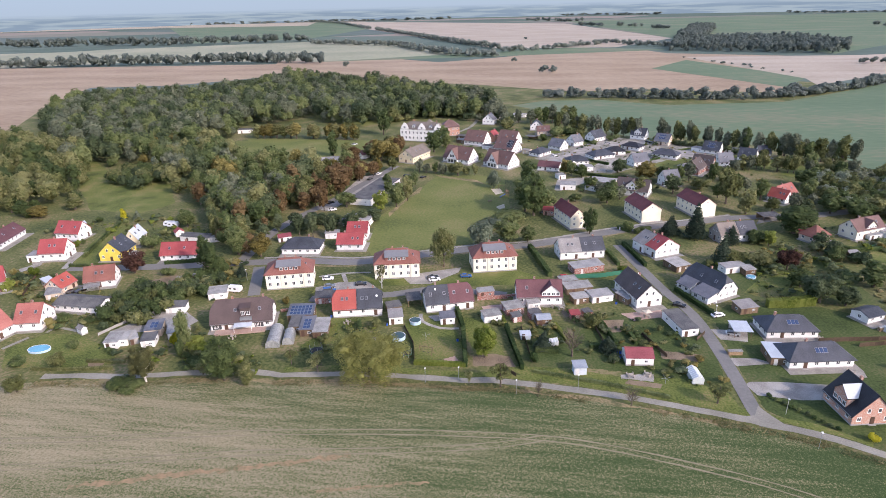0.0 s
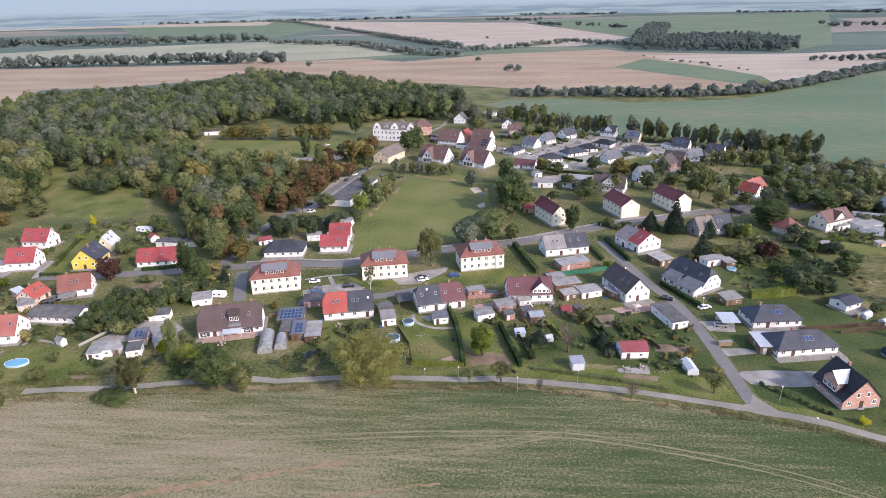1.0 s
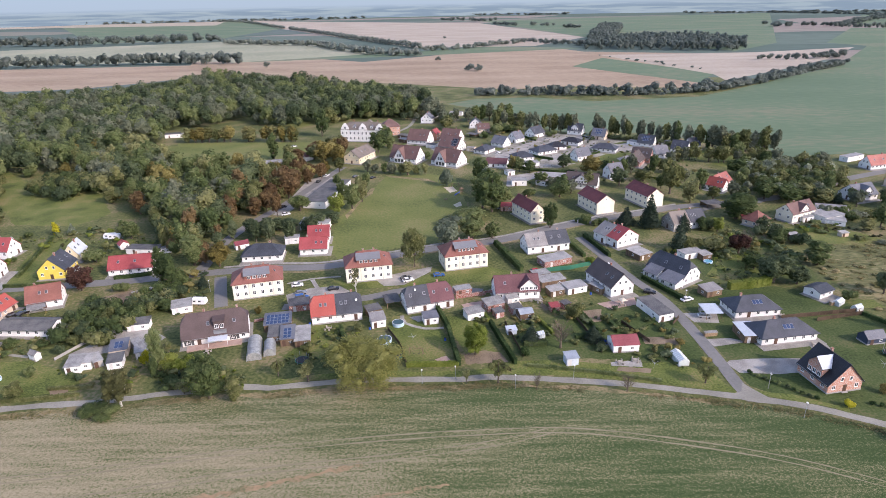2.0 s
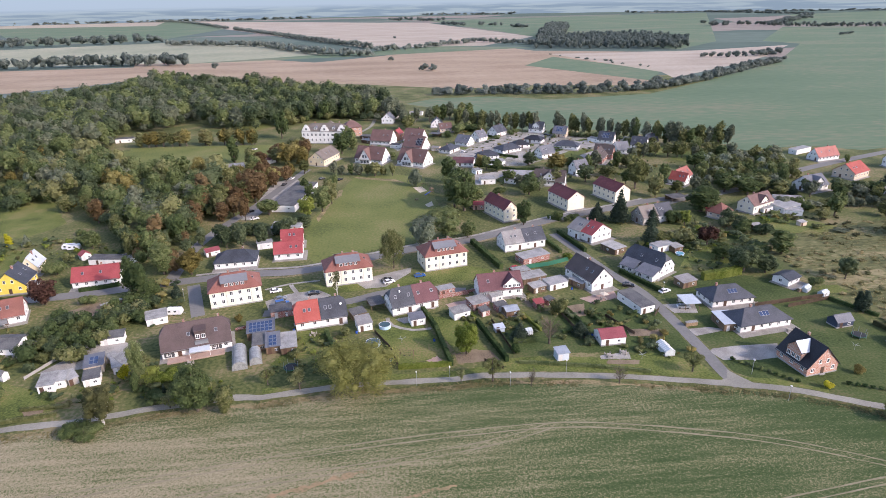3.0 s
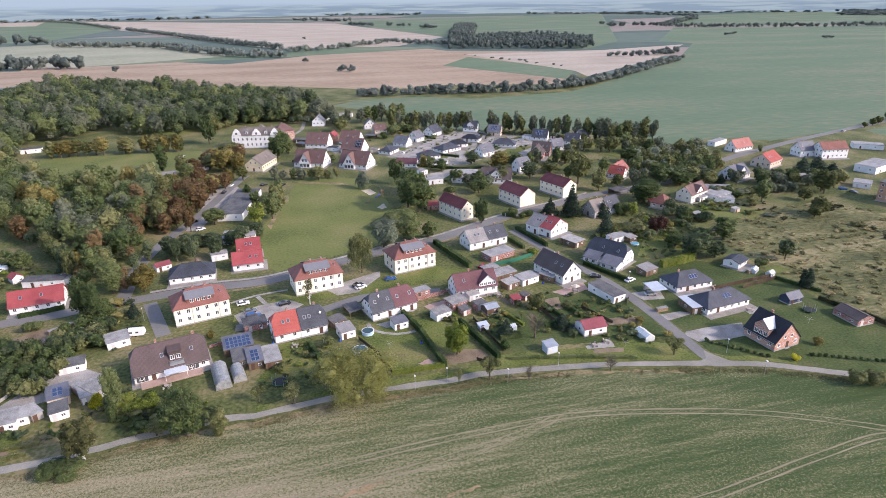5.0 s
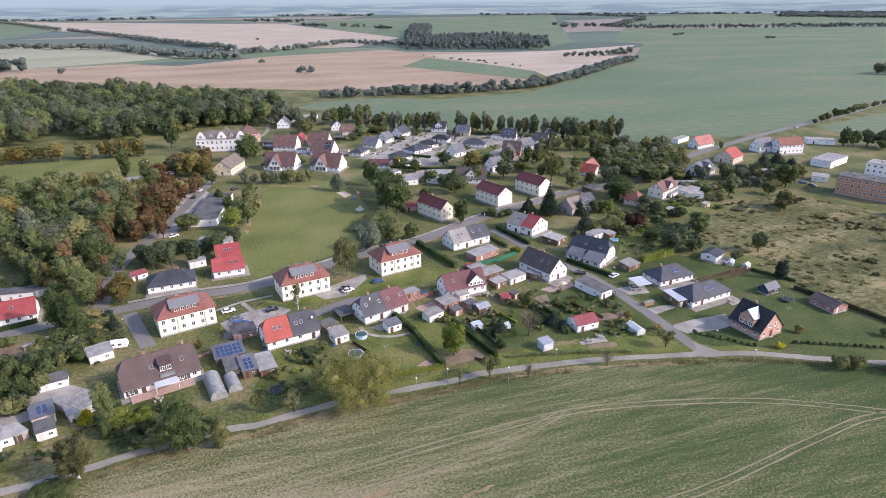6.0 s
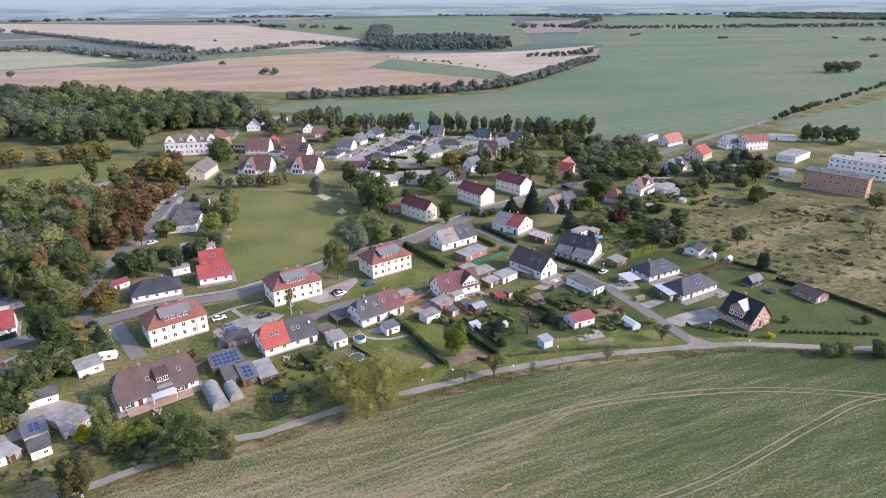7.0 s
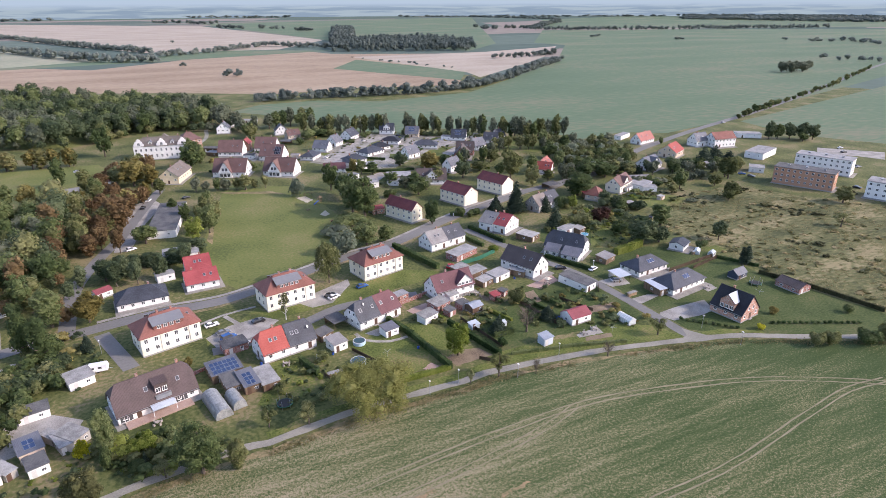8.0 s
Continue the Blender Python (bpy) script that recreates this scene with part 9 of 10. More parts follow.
woodland("woodland", "the lower village wood", [(-239, 352.3), (-221.7, 322.7), (-201.5, 316.9), (-178, 287.3), (-156.9, 257.8), (-147.4, 253.8), (-149.1, 273), (-142.8, 284), (-142.5, 307.4), (-142.1, 334.2), (-133, 374.2), (-141.9, 358.2), (-173.5, 368.3), (-205.3, 378.6), (-241.8, 419), (-300.1, 459.8), (-302.1, 430), (-271.4, 378.8), (-231.7, 344.9)], 9.8, 12, 21, ('green', 'olive', 'deep', 'green', 'grey_green', 'green', 'deep', 'olive', 'green', 'gold'), 32, 270)
woodland("woodland", 'trees beside the clearing', [(-327.1, 277.8), (-281.7, 277.8), (-261.8, 294), (-281.9, 326.7), (-333.5, 394.4), (-387.6, 425.8), (-433.8, 434.3), (-466.6, 417.4)], 10, 13, 20, ('olive', 'olive', 'green'), 33, 300)
woodland('woodland', 'the wood behind the villa', [(-138.1, 526.7), (-113.9, 555.3), (-86.8, 564.6), (-67.4, 563.0), (-52.2, 595.6), (-107.0, 651.4), (-145.6, 638.6)], 10, 12, 19, ('green', 'deep', 'green', 'olive'), 43, 260)
woodland('woodland', 'trees along the wood edge street', [(-133.0, 225.6), (-135.2, 253.0), (-136.9, 289.6), (-136.4, 317.8), (-149.9, 324.6), (-159.0, 304.9), (-151.3, 259.0), (-146.4, 237.6)], 8.5, 12, 19, ('green', 'deep', 'olive', 'green', 'rust'), 44, 300)
tree_line([(-128.8, 289.3), (-124.1, 313.1), (-117.9, 337.3), (-113.2, 362.3)], 6, 10, 14, ('rust', 'rust', 'tan'), 45, where='along the village street', group='chestnuts along the street', cards=700, jitter=2, wide=1.6)
woodland('woodland', 'trees in the clearing', [(-272, 331), (-243.5, 321.4), (-234, 337.7), (-250, 362.8), (-272, 363.8)], 7.5, 6, 9, ('deep', 'green', 'olive'), 39, 260)
tree(-253.6, 364.1, 14, 11, 'round', 'silver', 700, where='at the edge of the clearing')
woodland("woodland", 'dense shrubs between gardens', [(-160.8, 177.1), (-164.5, 191.7), (-159.5, 196.3), (-147.6, 192.3), (-142.7, 209.4), (-136.3, 214.7), (-129.4, 202.3), (-129.6, 187.4), (-138.1, 185.1), (-137.9, 173.4), (-142.5, 164.9), (-154.4, 160), (-160.4, 167.2), (-158.9, 174.3)], 4.2, 3, 5.5, ('green', 'deep', 'green', 'olive'), 35, 110)
woodland("woodland", 'dense shrubs between gardens', [(-148.2, 191), (-142.7, 200.1), (-134.1, 203.9), (-128.1, 200), (-130.4, 191.3), (-133.7, 187.1)], 4.2, 3, 5, ('green', 'deep', 'olive'), 36, 110)
woodland("woodland", 'dense growth behind gardens', [(154, 381.3), (172.3, 374), (194.3, 372.1), (193.9, 348.4), (166.9, 304.7), (156.1, 296.3), (135, 298.8), (132.3, 325.9)], 6.0, 3.5, 8, ('olive', 'grey_green', 'green', 'silver', 'olive'), 38, 130)
woodland("woodland", 'dense shrubs beside the lane', [(-113.7, 155.7), (-109.2, 160.3), (-101.3, 154.7), (-101.5, 148.4), (-108.8, 146.6)], 3.6, 1.4, 2.6, ('green', 'fresh', 'olive'), 37, 110)
tree_line([(-173.5, 276.6), (-150.3, 242.7), (-142.4, 243.3), (-142, 258.8)], 6.5, 11, 16, ('green', 'olive', 'deep'), 41, where='at the edge of the wood', cards=900, jitter=2, forms=('round', 'tall'))
tree_line([(-144, 263.4), (-146, 278.4), (-139.9, 295.5)], 7, 10, 13, ('rust', 'green'), 42, where='at the edge of the wood', cards=700, jitter=2)
tree_line([(-137.7, 289.9), (-131.9, 304.9), (-128.7, 331.3), (-117.3, 366.4)], 6, 11, 16, ('rust', 'rust', 'olive'), 43, where='along the village street', group='chestnuts along the street', cards=700, jitter=2)
tree_line([(-138.5, 323.9), (-136.8, 357.3), (-124.1, 392.7)], 6.5, 11, 16, ('rust', 'olive', 'green'), 44, where='along the village street', group='chestnuts along the street', cards=700, jitter=3)
tree_line([(-219.8, 319.3), (-205.6, 316.7), (-184.7, 292.7)], 8, 10, 14, ('olive', 'rust', 'green'), 45, where='at the edge of the wood', cards=700, jitter=2)
tree_line([(-287, 274.7), (-263.7, 270.7), (-251.5, 285.6)], 7, 6, 11, ('olive', 'green', 'gold'), 48, where='beside the gardens', cards=700, jitter=3)
tree_line([(-152.4, 391.6), (-141, 401.7), (-126.6, 402.3)], 8, 10, 14, ('olive', 'gold', 'green'), 49, where='beside the village street', cards=500, jitter=3)
tree_line([(-121.8, 402.5), (-113.3, 418), (-111.5, 445.9)], 8, 9, 13, ('gold', 'rust', 'olive'), 50, where='beside the village street', cards=500, jitter=3)


# ---- distant woods ----
far = random.Random(77)
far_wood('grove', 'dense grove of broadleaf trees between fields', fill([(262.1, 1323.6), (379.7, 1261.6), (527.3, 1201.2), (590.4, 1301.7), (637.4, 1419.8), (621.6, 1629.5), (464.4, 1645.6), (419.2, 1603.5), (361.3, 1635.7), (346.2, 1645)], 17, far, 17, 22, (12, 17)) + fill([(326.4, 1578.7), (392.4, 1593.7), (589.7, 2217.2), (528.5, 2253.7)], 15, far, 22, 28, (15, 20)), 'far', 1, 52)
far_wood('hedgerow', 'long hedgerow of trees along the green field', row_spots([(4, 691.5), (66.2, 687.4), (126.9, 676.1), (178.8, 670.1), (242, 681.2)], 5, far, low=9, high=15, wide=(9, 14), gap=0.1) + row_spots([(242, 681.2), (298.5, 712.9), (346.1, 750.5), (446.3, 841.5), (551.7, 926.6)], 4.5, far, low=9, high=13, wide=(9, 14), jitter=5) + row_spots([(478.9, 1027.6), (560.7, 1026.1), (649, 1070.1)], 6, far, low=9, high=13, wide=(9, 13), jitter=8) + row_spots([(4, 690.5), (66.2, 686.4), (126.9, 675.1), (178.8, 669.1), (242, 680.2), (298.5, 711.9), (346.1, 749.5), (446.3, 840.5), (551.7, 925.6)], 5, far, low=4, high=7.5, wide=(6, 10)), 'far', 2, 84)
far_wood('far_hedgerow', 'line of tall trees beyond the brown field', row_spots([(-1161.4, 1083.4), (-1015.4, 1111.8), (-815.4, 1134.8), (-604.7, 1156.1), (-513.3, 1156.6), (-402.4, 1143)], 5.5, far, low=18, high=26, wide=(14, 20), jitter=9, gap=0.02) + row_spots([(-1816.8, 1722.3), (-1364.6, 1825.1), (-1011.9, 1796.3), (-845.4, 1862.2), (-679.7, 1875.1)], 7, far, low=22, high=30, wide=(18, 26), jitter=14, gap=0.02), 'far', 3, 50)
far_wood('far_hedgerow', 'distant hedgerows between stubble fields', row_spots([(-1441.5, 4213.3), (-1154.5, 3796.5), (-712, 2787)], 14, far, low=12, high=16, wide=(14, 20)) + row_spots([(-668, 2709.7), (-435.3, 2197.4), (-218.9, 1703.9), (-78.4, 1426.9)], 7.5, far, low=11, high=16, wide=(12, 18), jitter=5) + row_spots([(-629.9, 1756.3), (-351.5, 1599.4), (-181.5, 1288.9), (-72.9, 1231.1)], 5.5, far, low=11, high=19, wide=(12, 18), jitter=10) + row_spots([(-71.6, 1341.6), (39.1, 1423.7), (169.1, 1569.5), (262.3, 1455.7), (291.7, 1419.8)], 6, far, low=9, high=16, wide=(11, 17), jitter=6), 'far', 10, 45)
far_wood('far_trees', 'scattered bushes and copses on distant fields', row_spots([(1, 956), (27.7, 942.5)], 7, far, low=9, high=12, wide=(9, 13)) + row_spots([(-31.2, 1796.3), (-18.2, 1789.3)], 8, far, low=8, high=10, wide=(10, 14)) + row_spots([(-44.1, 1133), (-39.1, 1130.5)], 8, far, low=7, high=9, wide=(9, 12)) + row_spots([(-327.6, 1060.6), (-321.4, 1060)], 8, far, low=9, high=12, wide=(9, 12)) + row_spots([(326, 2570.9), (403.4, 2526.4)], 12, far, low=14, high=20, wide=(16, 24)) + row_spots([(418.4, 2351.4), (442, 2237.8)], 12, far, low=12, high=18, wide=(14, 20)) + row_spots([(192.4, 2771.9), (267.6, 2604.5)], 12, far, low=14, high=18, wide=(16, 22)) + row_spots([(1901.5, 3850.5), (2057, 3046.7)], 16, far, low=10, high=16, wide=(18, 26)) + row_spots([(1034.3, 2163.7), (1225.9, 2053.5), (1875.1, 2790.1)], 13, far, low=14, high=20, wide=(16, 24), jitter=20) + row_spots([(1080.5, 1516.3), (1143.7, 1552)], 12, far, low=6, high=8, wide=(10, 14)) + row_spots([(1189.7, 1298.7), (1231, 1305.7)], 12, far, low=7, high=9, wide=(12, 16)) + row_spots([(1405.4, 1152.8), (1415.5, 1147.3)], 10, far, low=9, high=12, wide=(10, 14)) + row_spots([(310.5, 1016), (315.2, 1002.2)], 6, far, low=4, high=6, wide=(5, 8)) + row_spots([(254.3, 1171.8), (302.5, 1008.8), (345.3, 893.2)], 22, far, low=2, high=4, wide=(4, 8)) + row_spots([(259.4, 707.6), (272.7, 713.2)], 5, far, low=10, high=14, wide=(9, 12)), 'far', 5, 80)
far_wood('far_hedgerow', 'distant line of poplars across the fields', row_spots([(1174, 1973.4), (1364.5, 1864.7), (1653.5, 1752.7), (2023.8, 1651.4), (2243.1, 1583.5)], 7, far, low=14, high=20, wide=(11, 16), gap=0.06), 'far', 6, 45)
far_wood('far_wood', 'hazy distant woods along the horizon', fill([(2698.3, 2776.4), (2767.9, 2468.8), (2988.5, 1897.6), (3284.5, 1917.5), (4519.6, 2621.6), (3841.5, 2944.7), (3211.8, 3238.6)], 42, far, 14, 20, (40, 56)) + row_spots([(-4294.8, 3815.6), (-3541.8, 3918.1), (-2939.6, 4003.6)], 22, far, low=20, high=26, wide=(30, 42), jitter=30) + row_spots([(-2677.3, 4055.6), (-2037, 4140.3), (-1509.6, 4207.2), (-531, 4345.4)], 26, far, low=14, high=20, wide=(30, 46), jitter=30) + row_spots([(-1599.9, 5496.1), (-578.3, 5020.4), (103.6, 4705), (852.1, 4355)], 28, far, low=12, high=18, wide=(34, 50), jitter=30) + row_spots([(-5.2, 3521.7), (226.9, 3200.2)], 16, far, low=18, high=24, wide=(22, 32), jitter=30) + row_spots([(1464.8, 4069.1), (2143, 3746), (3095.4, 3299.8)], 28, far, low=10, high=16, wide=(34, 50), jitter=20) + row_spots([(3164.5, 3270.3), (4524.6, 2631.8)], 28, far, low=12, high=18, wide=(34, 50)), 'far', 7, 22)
far_wood('far_trees', 'trees round a distant farmstead', row_spots([(1416.2, 1066.5), (1555.1, 1071.4), (1425, 898.6)], 14, far, low=9, high=14, wide=(12, 18), jitter=12) + row_spots([(985.4, 751.3), (1012.3, 653.7)], 12, far, low=8, high=12, wide=(10, 15), jitter=6), 'far', 10, 70)
for px, py in [(738.9, 637.7), (759.1, 644.7), (744.4, 626.4), (772.3, 638), (765.5, 624.1), (792.6, 636.5)]:
    tree(px, py, 17, 17, "round", "grey_green", 420, "alone in the green field", "field trees")


# ---- gardens and streets ----
car(-90.2, 208.4, 13, 'white')
car(-76.2, 204.7, 14, 'black')
car(-86.2, 197.6, 22, 'blue', True)
car(-49.9, 212.8, 26, 'black')
car(-49.0, 211.0, 22, 'white')
car(-37.4, 215.1, 11, 'blue')
car(-87.5, 201.8, 18, 'grey')
car(-82.7, 191.1, 56, 'white', True)
car(-106.1, 362.9, 69, 'white')
car(-108.8, 362.8, 77, 'black')
car(-108.7, 350.3, 78, 'black')
car(-87.8, 359.3, 37, 'black')
car(-77.2, 356.1, 57, 'black')
car(-118.6, 302.9, 42, 'black')
car(-114.0, 291.3, 24, 'white')
car(37.6, 197.3, -22, 'black')
car(48.5, 191.1, 21, 'white')
car(49.7, 179.0, -11, 'silver')
car(43.3, 455.3, 18, 'silver')
car(3.1, 414.4, 50, 'white')
car(-0.5, 217.4, 44, 'red')
car(112.9, 228.8, 35, 'grey')
car(326.6, 274.6, -7, 'black')
car(336.9, 283.9, 0, 'white')
car(296.1, 245.6, -4, 'silver')
car(341.3, 388.9, 6, 'silver')
car(-6.1, 293.8, -12, 'grey')
car(72.9, 460.4, -40, 'black')
car(217.5, 265.3, -26, 'blue')
car(218.0, 259.1, -71, 'grey')
car(-183.6, 188.8, 64, 'black')
car(-181.0, 189.6, 73, 'black')
car(250.2, 216.8, -69, 'black')
car(-144.5, 446.7, 39, 'white')
pool(-54.2, 167.3, 2.2, 1.1, water=POOL_COVER, words='dark teal cover')
pool(-50.6, 177.6, 1.9, 1.2, water=POOL_COVER, words='dark cover')
pool(-165.2, 149.5, 2.3, 0.7, 1.5, 5)
pool(69.0, 223.3, 1.7, 0.7)
trampoline(-77.5, 156.6)
trampoline(-49.7, 157.7, 1.4)
trampoline(93.8, 154.7)
greenhouse(32.1, 153.5, 96, 5.7, 3.0)
greenhouse(-6.5, 168.0, 20, 3.6, 2.2, 2.2)
greenhouse(101.3, 181.8, 25, 3.2, 2.2, 2.2)
greenhouse(97.9, 186.3, 35, 4.0, 2.2, 2.0)
polytunnel(-93.4, 163.2, 13, 4.4, 11.0, 2.7)
polytunnel(-88.8, 163.4, 13, 3.6, 6.6, 2.5)
street_lamp(-0.1, 145.2)
street_lamp(-32.7, 145.7)
street_lamp(-41.9, 144.3)
street_lamp(50.8, 139.5)
street_lamp(50.9, 139.6)
street_lamp(-121.6, 205.0)
street_lamp(47.3, 189.8)
street_lamp(-16.7, 141.1)
street_lamp(53.4, 126.9)
hedge([(-37.8, 187.4), (-34.4, 174.5), (-31.5, 152.9)], 1.2, 2.0, 'hedge', 'clipped dark green garden hedge')
hedge([(-20.7, 177.1), (-18.1, 165.6), (-15.2, 153.2)], 1.2, 1.9, 'hedge', 'clipped dark green garden hedge')
hedge([(-46.7, 153.1), (-31.5, 153.2)], 1.0, 1.5, 'fresh', 'bright green clipped hedge beside the lane')
hedge([(-69.1, 175.3), (-66.3, 166.2)], 1.2, 2.0, 'hedge', 'clipped dark green garden hedge')
hedge([(-13.1, 246.6), (-5.4, 218)], 1.8, 2.2, 'hedge', 'clipped dark green garden hedge')
hedge([(26.6, 253.7), (32, 230.7)], 1.4, 1.8, 'hedge', 'clipped dark green garden hedge')
hedge([(38.9, 209.8), (42, 202.8), (47.3, 191.2)], 1.3, 1.6, 'hedge', 'clipped dark green garden hedge')
hedge([(66.6, 199.5), (74, 200.2), (82.7, 202.8)], 2.4, 3.2, 'fresh', 'tall fresh green hedge beside bungalow')
hedge([(18.6, 245.4), (21.7, 230.9)], 1.4, 1.6, 'hedge', 'clipped dark green garden hedge')
hedge([(-11.4, 163.3), (-4.6, 163.5)], 1.2, 1.6, 'green', 'clipped green garden hedge')
hedge([(5.0, 167.2), (12.6, 169)], 1.1, 1.3, 'hedge', 'clipped dark green garden hedge')
hedge([(9.2, 186), (13.2, 170)], 1.0, 1.3, 'hedge', 'clipped dark green garden hedge')
hedge([(-5, 180.5), (-1.5, 169.3)], 0.9, 1.2, 'fresh', 'bright green clipped garden hedge')
hedge([(-22.6, 184.4), (-21.1, 179)], 0.9, 1.3, 'fresh', 'bright green clipped garden hedge')
hedge([(-12, 152.2), (7.1, 148.1), (23.5, 143.2)], 0.9, 1.0, 'green', 'low green hedge along the lane')
hedge([(18, 175.8), (19.1, 169.8)], 1.2, 1.5, 'hedge', 'clipped dark green garden hedge')
hedge([(-202.4, 211.8), (-192.1, 212.2), (-182.4, 213.4)], 1.2, 1.3, 'green', 'green garden hedge along the street')
hedge([(-202.7, 220.7), (-208.8, 242.1), (-214.5, 263.6)], 1.2, 1.5, 'green', 'green hedge between gardens')
hedge([(-163.3, 217.5), (-156.4, 219.1), (-150.2, 221.2)], 1.3, 1.5, 'hedge', 'clipped dark green garden hedge')
hedge([(3.3, 379.1), (18.7, 368.3), (29.7, 362.5), (44.2, 361.2)], 1.3, 1.6, 'hedge', 'clipped dark green garden hedge')
hedge([(27.8, 464.5), (34.4, 452.1)], 1.0, 1.4, 'hedge', 'clipped dark green garden hedge')
hedge([(27.2, 274.1), (32, 269.4)], 2.0, 1.8, 'hedge', 'clipped dark green garden hedge')
hedge([(23.3, 403.9), (36.8, 392.5)], 1.2, 1.6, 'hedge', 'clipped dark green garden hedge')
hedge([(57.3, 399.1), (71.7, 410.6)], 1.0, 1.2, 'hedge', 'clipped dark green garden hedge')
hedge([(111.9, 258.5), (116.2, 252.9), (129.5, 254.8)], 1.4, 2.0, 'hedge', 'clipped dark green garden hedge')
hedge([(103.6, 161.2), (109.7, 143.7), (114.6, 121.2)], 0.9, 1.6, 'bramble', 'dark overgrown hedge along the lawn')
hedge([(101.5, 178.9), (105.3, 171.5), (108.8, 165.4)], 0.9, 1.3, 'hedge', 'clipped dark green garden hedge')
hedge([(-71, 411.4), (-53.5, 391.8)], 1.0, 1.2, 'hedge', 'clipped dark green garden hedge')
hedge([(-145.4, 144.6), (-133.4, 145.5)], 0.9, 1.0, 'olive', 'low scrubby hedge along the lane')
hedge([(-159.5, 139.2), (-147.4, 139.8), (-135.2, 142)], 0.8, 1.0, 'olive', 'low scrubby hedge along the lane')
fence([(73.7, 176.9), (96.4, 180.1), (101.5, 180.6)], 1.5, FENCE_WOOD, 'dark wooden board fence round garden')
fence([(3.3, 216.9), (13.6, 218.9), (22.6, 222.7)], 1.8, FENCE_GREEN, 'green privacy screen beside garages')
fence([(-64.8, 165), (-59.1, 151.5)], 1.2, FENCE_WOOD, 'dark wooden board fence round garden')
fence([(-53.8, 174.5), (-48.8, 163.9), (-46.6, 153.4)], 1.2, FENCE_WOOD, 'dark wooden board fence round garden')
fence([(-21.7, 154), (-16.8, 149.5)], 1.2, FENCE_WOOD, 'dark wooden board fence round garden')
fence([(-31.4, 195.6), (-20.7, 198.1)], 1.6, WALL['brick_red'], 'dark red screen wall beside the street')
fence([(37.8, 174.4), (41.2, 178.8)], 1.3, FENCE_WOOD, 'dark wooden board fence round garden')
fence([(-200.6, 184.4), (-210.9, 204.8)], 1.2, FENCE_WOOD, 'dark wooden board fence round garden')
fence([(-152.4, 159.8), (-149.9, 165.6), (-146.5, 172.8), (-142.3, 176.2)], 1.0, PLINTH, 'grey concrete panel fence along yard')
fence([(21.7, 176.3), (26.8, 163.8)], 1.2, FENCE_WOOD, 'dark wooden board fence round garden')
fence([(7.8, 179), (10, 167), (11.1, 158.4)], 1.2, FENCE_WOOD, 'dark wooden board fence round garden')
fence([(34.2, 274.7), (27.4, 271.8)], 1.6, PLASTIC, 'white board fence beside apartment house')
fence([(101.5, 178.9), (84.3, 175.1)], 1.4, FENCE_WOOD, 'dark wooden board fence round garden')
fence([(116.2, 252.9), (132.4, 259)], 1.6, FENCE_GREEN, 'green privacy screen in garden')
fence([(-15.9, 177.7), (-12.4, 157)], 1.2, FENCE_WOOD, 'dark wooden board fence round garden')
gardens([(-20, 182), (-7, 180), (-4, 166), (-14, 166)], 7, 61, high=2.2)
gardens([(-30, 185), (-24, 186), (-22, 178), (-30, 180)], 3, 75, high=1.8)
gardens([(-81.4, 174), (-67, 175.4), (-58.7, 171.7), (-64.8, 152.6), (-83.5, 156.1)], 14, 62)
gardens([(-12.3, 195.8), (7.4, 194.8), (19.8, 186.9), (36.2, 171.1), (42.5, 154.4), (34.5, 148.1), (9.7, 158.7), (-3.1, 166.7)], 19, 63, high=2.8)
gardens([(53.9, 236.2), (92.6, 255), (103.9, 234.3), (84.9, 204), (63.6, 201.7), (67.5, 219.8)], 24, 64, high=3.6)
gardens([(-222.5, 201.9), (-210.9, 204.8), (-179, 189.6), (-167, 190.6), (-157, 171.7), (-167.1, 160.1), (-184.4, 163.7)], 30, 65)
gardens([(-242.8, 247.4), (-230.1, 267.8), (-189.4, 279.6), (-161.3, 255.8), (-160, 245.7), (-181.8, 234.5), (-216.8, 249.2), (-236, 247.9)], 30, 66)
gardens([(3.9, 435.7), (74.7, 484.4), (146.3, 422.3), (131, 360.6), (54.2, 323.4), (11.4, 332.6), (-4.3, 378.3)], 60, 67, high=3.2)
gardens([(112.2, 280.5), (165.7, 288.1), (145.2, 256.3), (102.1, 244)], 12, 68)
gardens([(94.3, 264.6), (119.6, 259.3), (100.9, 214.9), (83, 201), (87.3, 233.5)], 18, 69, high=4.5)
gardens([(-149.4, 153.4), (-138.8, 159.3), (-131.4, 164.3), (-118.7, 169.9), (-111.2, 146.4), (-119.5, 145.1), (-133, 145.8)], 10, 70)
gardens([(-118.3, 152), (-107.4, 153.5), (-92.7, 152.8), (-90.1, 143.4), (-99.3, 142.3), (-112.4, 142.7)], 16, 74, high=3.2)
gardens([(-144.2, 224.5), (-128.7, 224.3), (-120, 189.7), (-131.3, 183.5)], 12, 71, high=4)
gardens([(117.3, 269.8), (133.7, 277.4), (157.9, 276.6), (186.2, 280.6), (158.2, 265.5), (125.5, 256.1)], 8, 72)
gardens([(-70.7, 395.7), (-22.2, 379.8), (-16.1, 440.3), (9.4, 421.9), (22.8, 505.4), (-18.3, 515.4), (-66.1, 451.9)], 16, 73, high=4)
tufts([(117.6, 238.8), (146.8, 245.4), (191.6, 252), (206.5, 224.4), (258.6, 170.6), (131.8, 107.4), (118, 122.8), (107.3, 150.3), (108.4, 167), (107.9, 178.8), (108.6, 197.5), (103.7, 219.8)], 2600, 81, 'straw', 'tufts of dry straw coloured grass on wasteland', 0.2, 0.55)
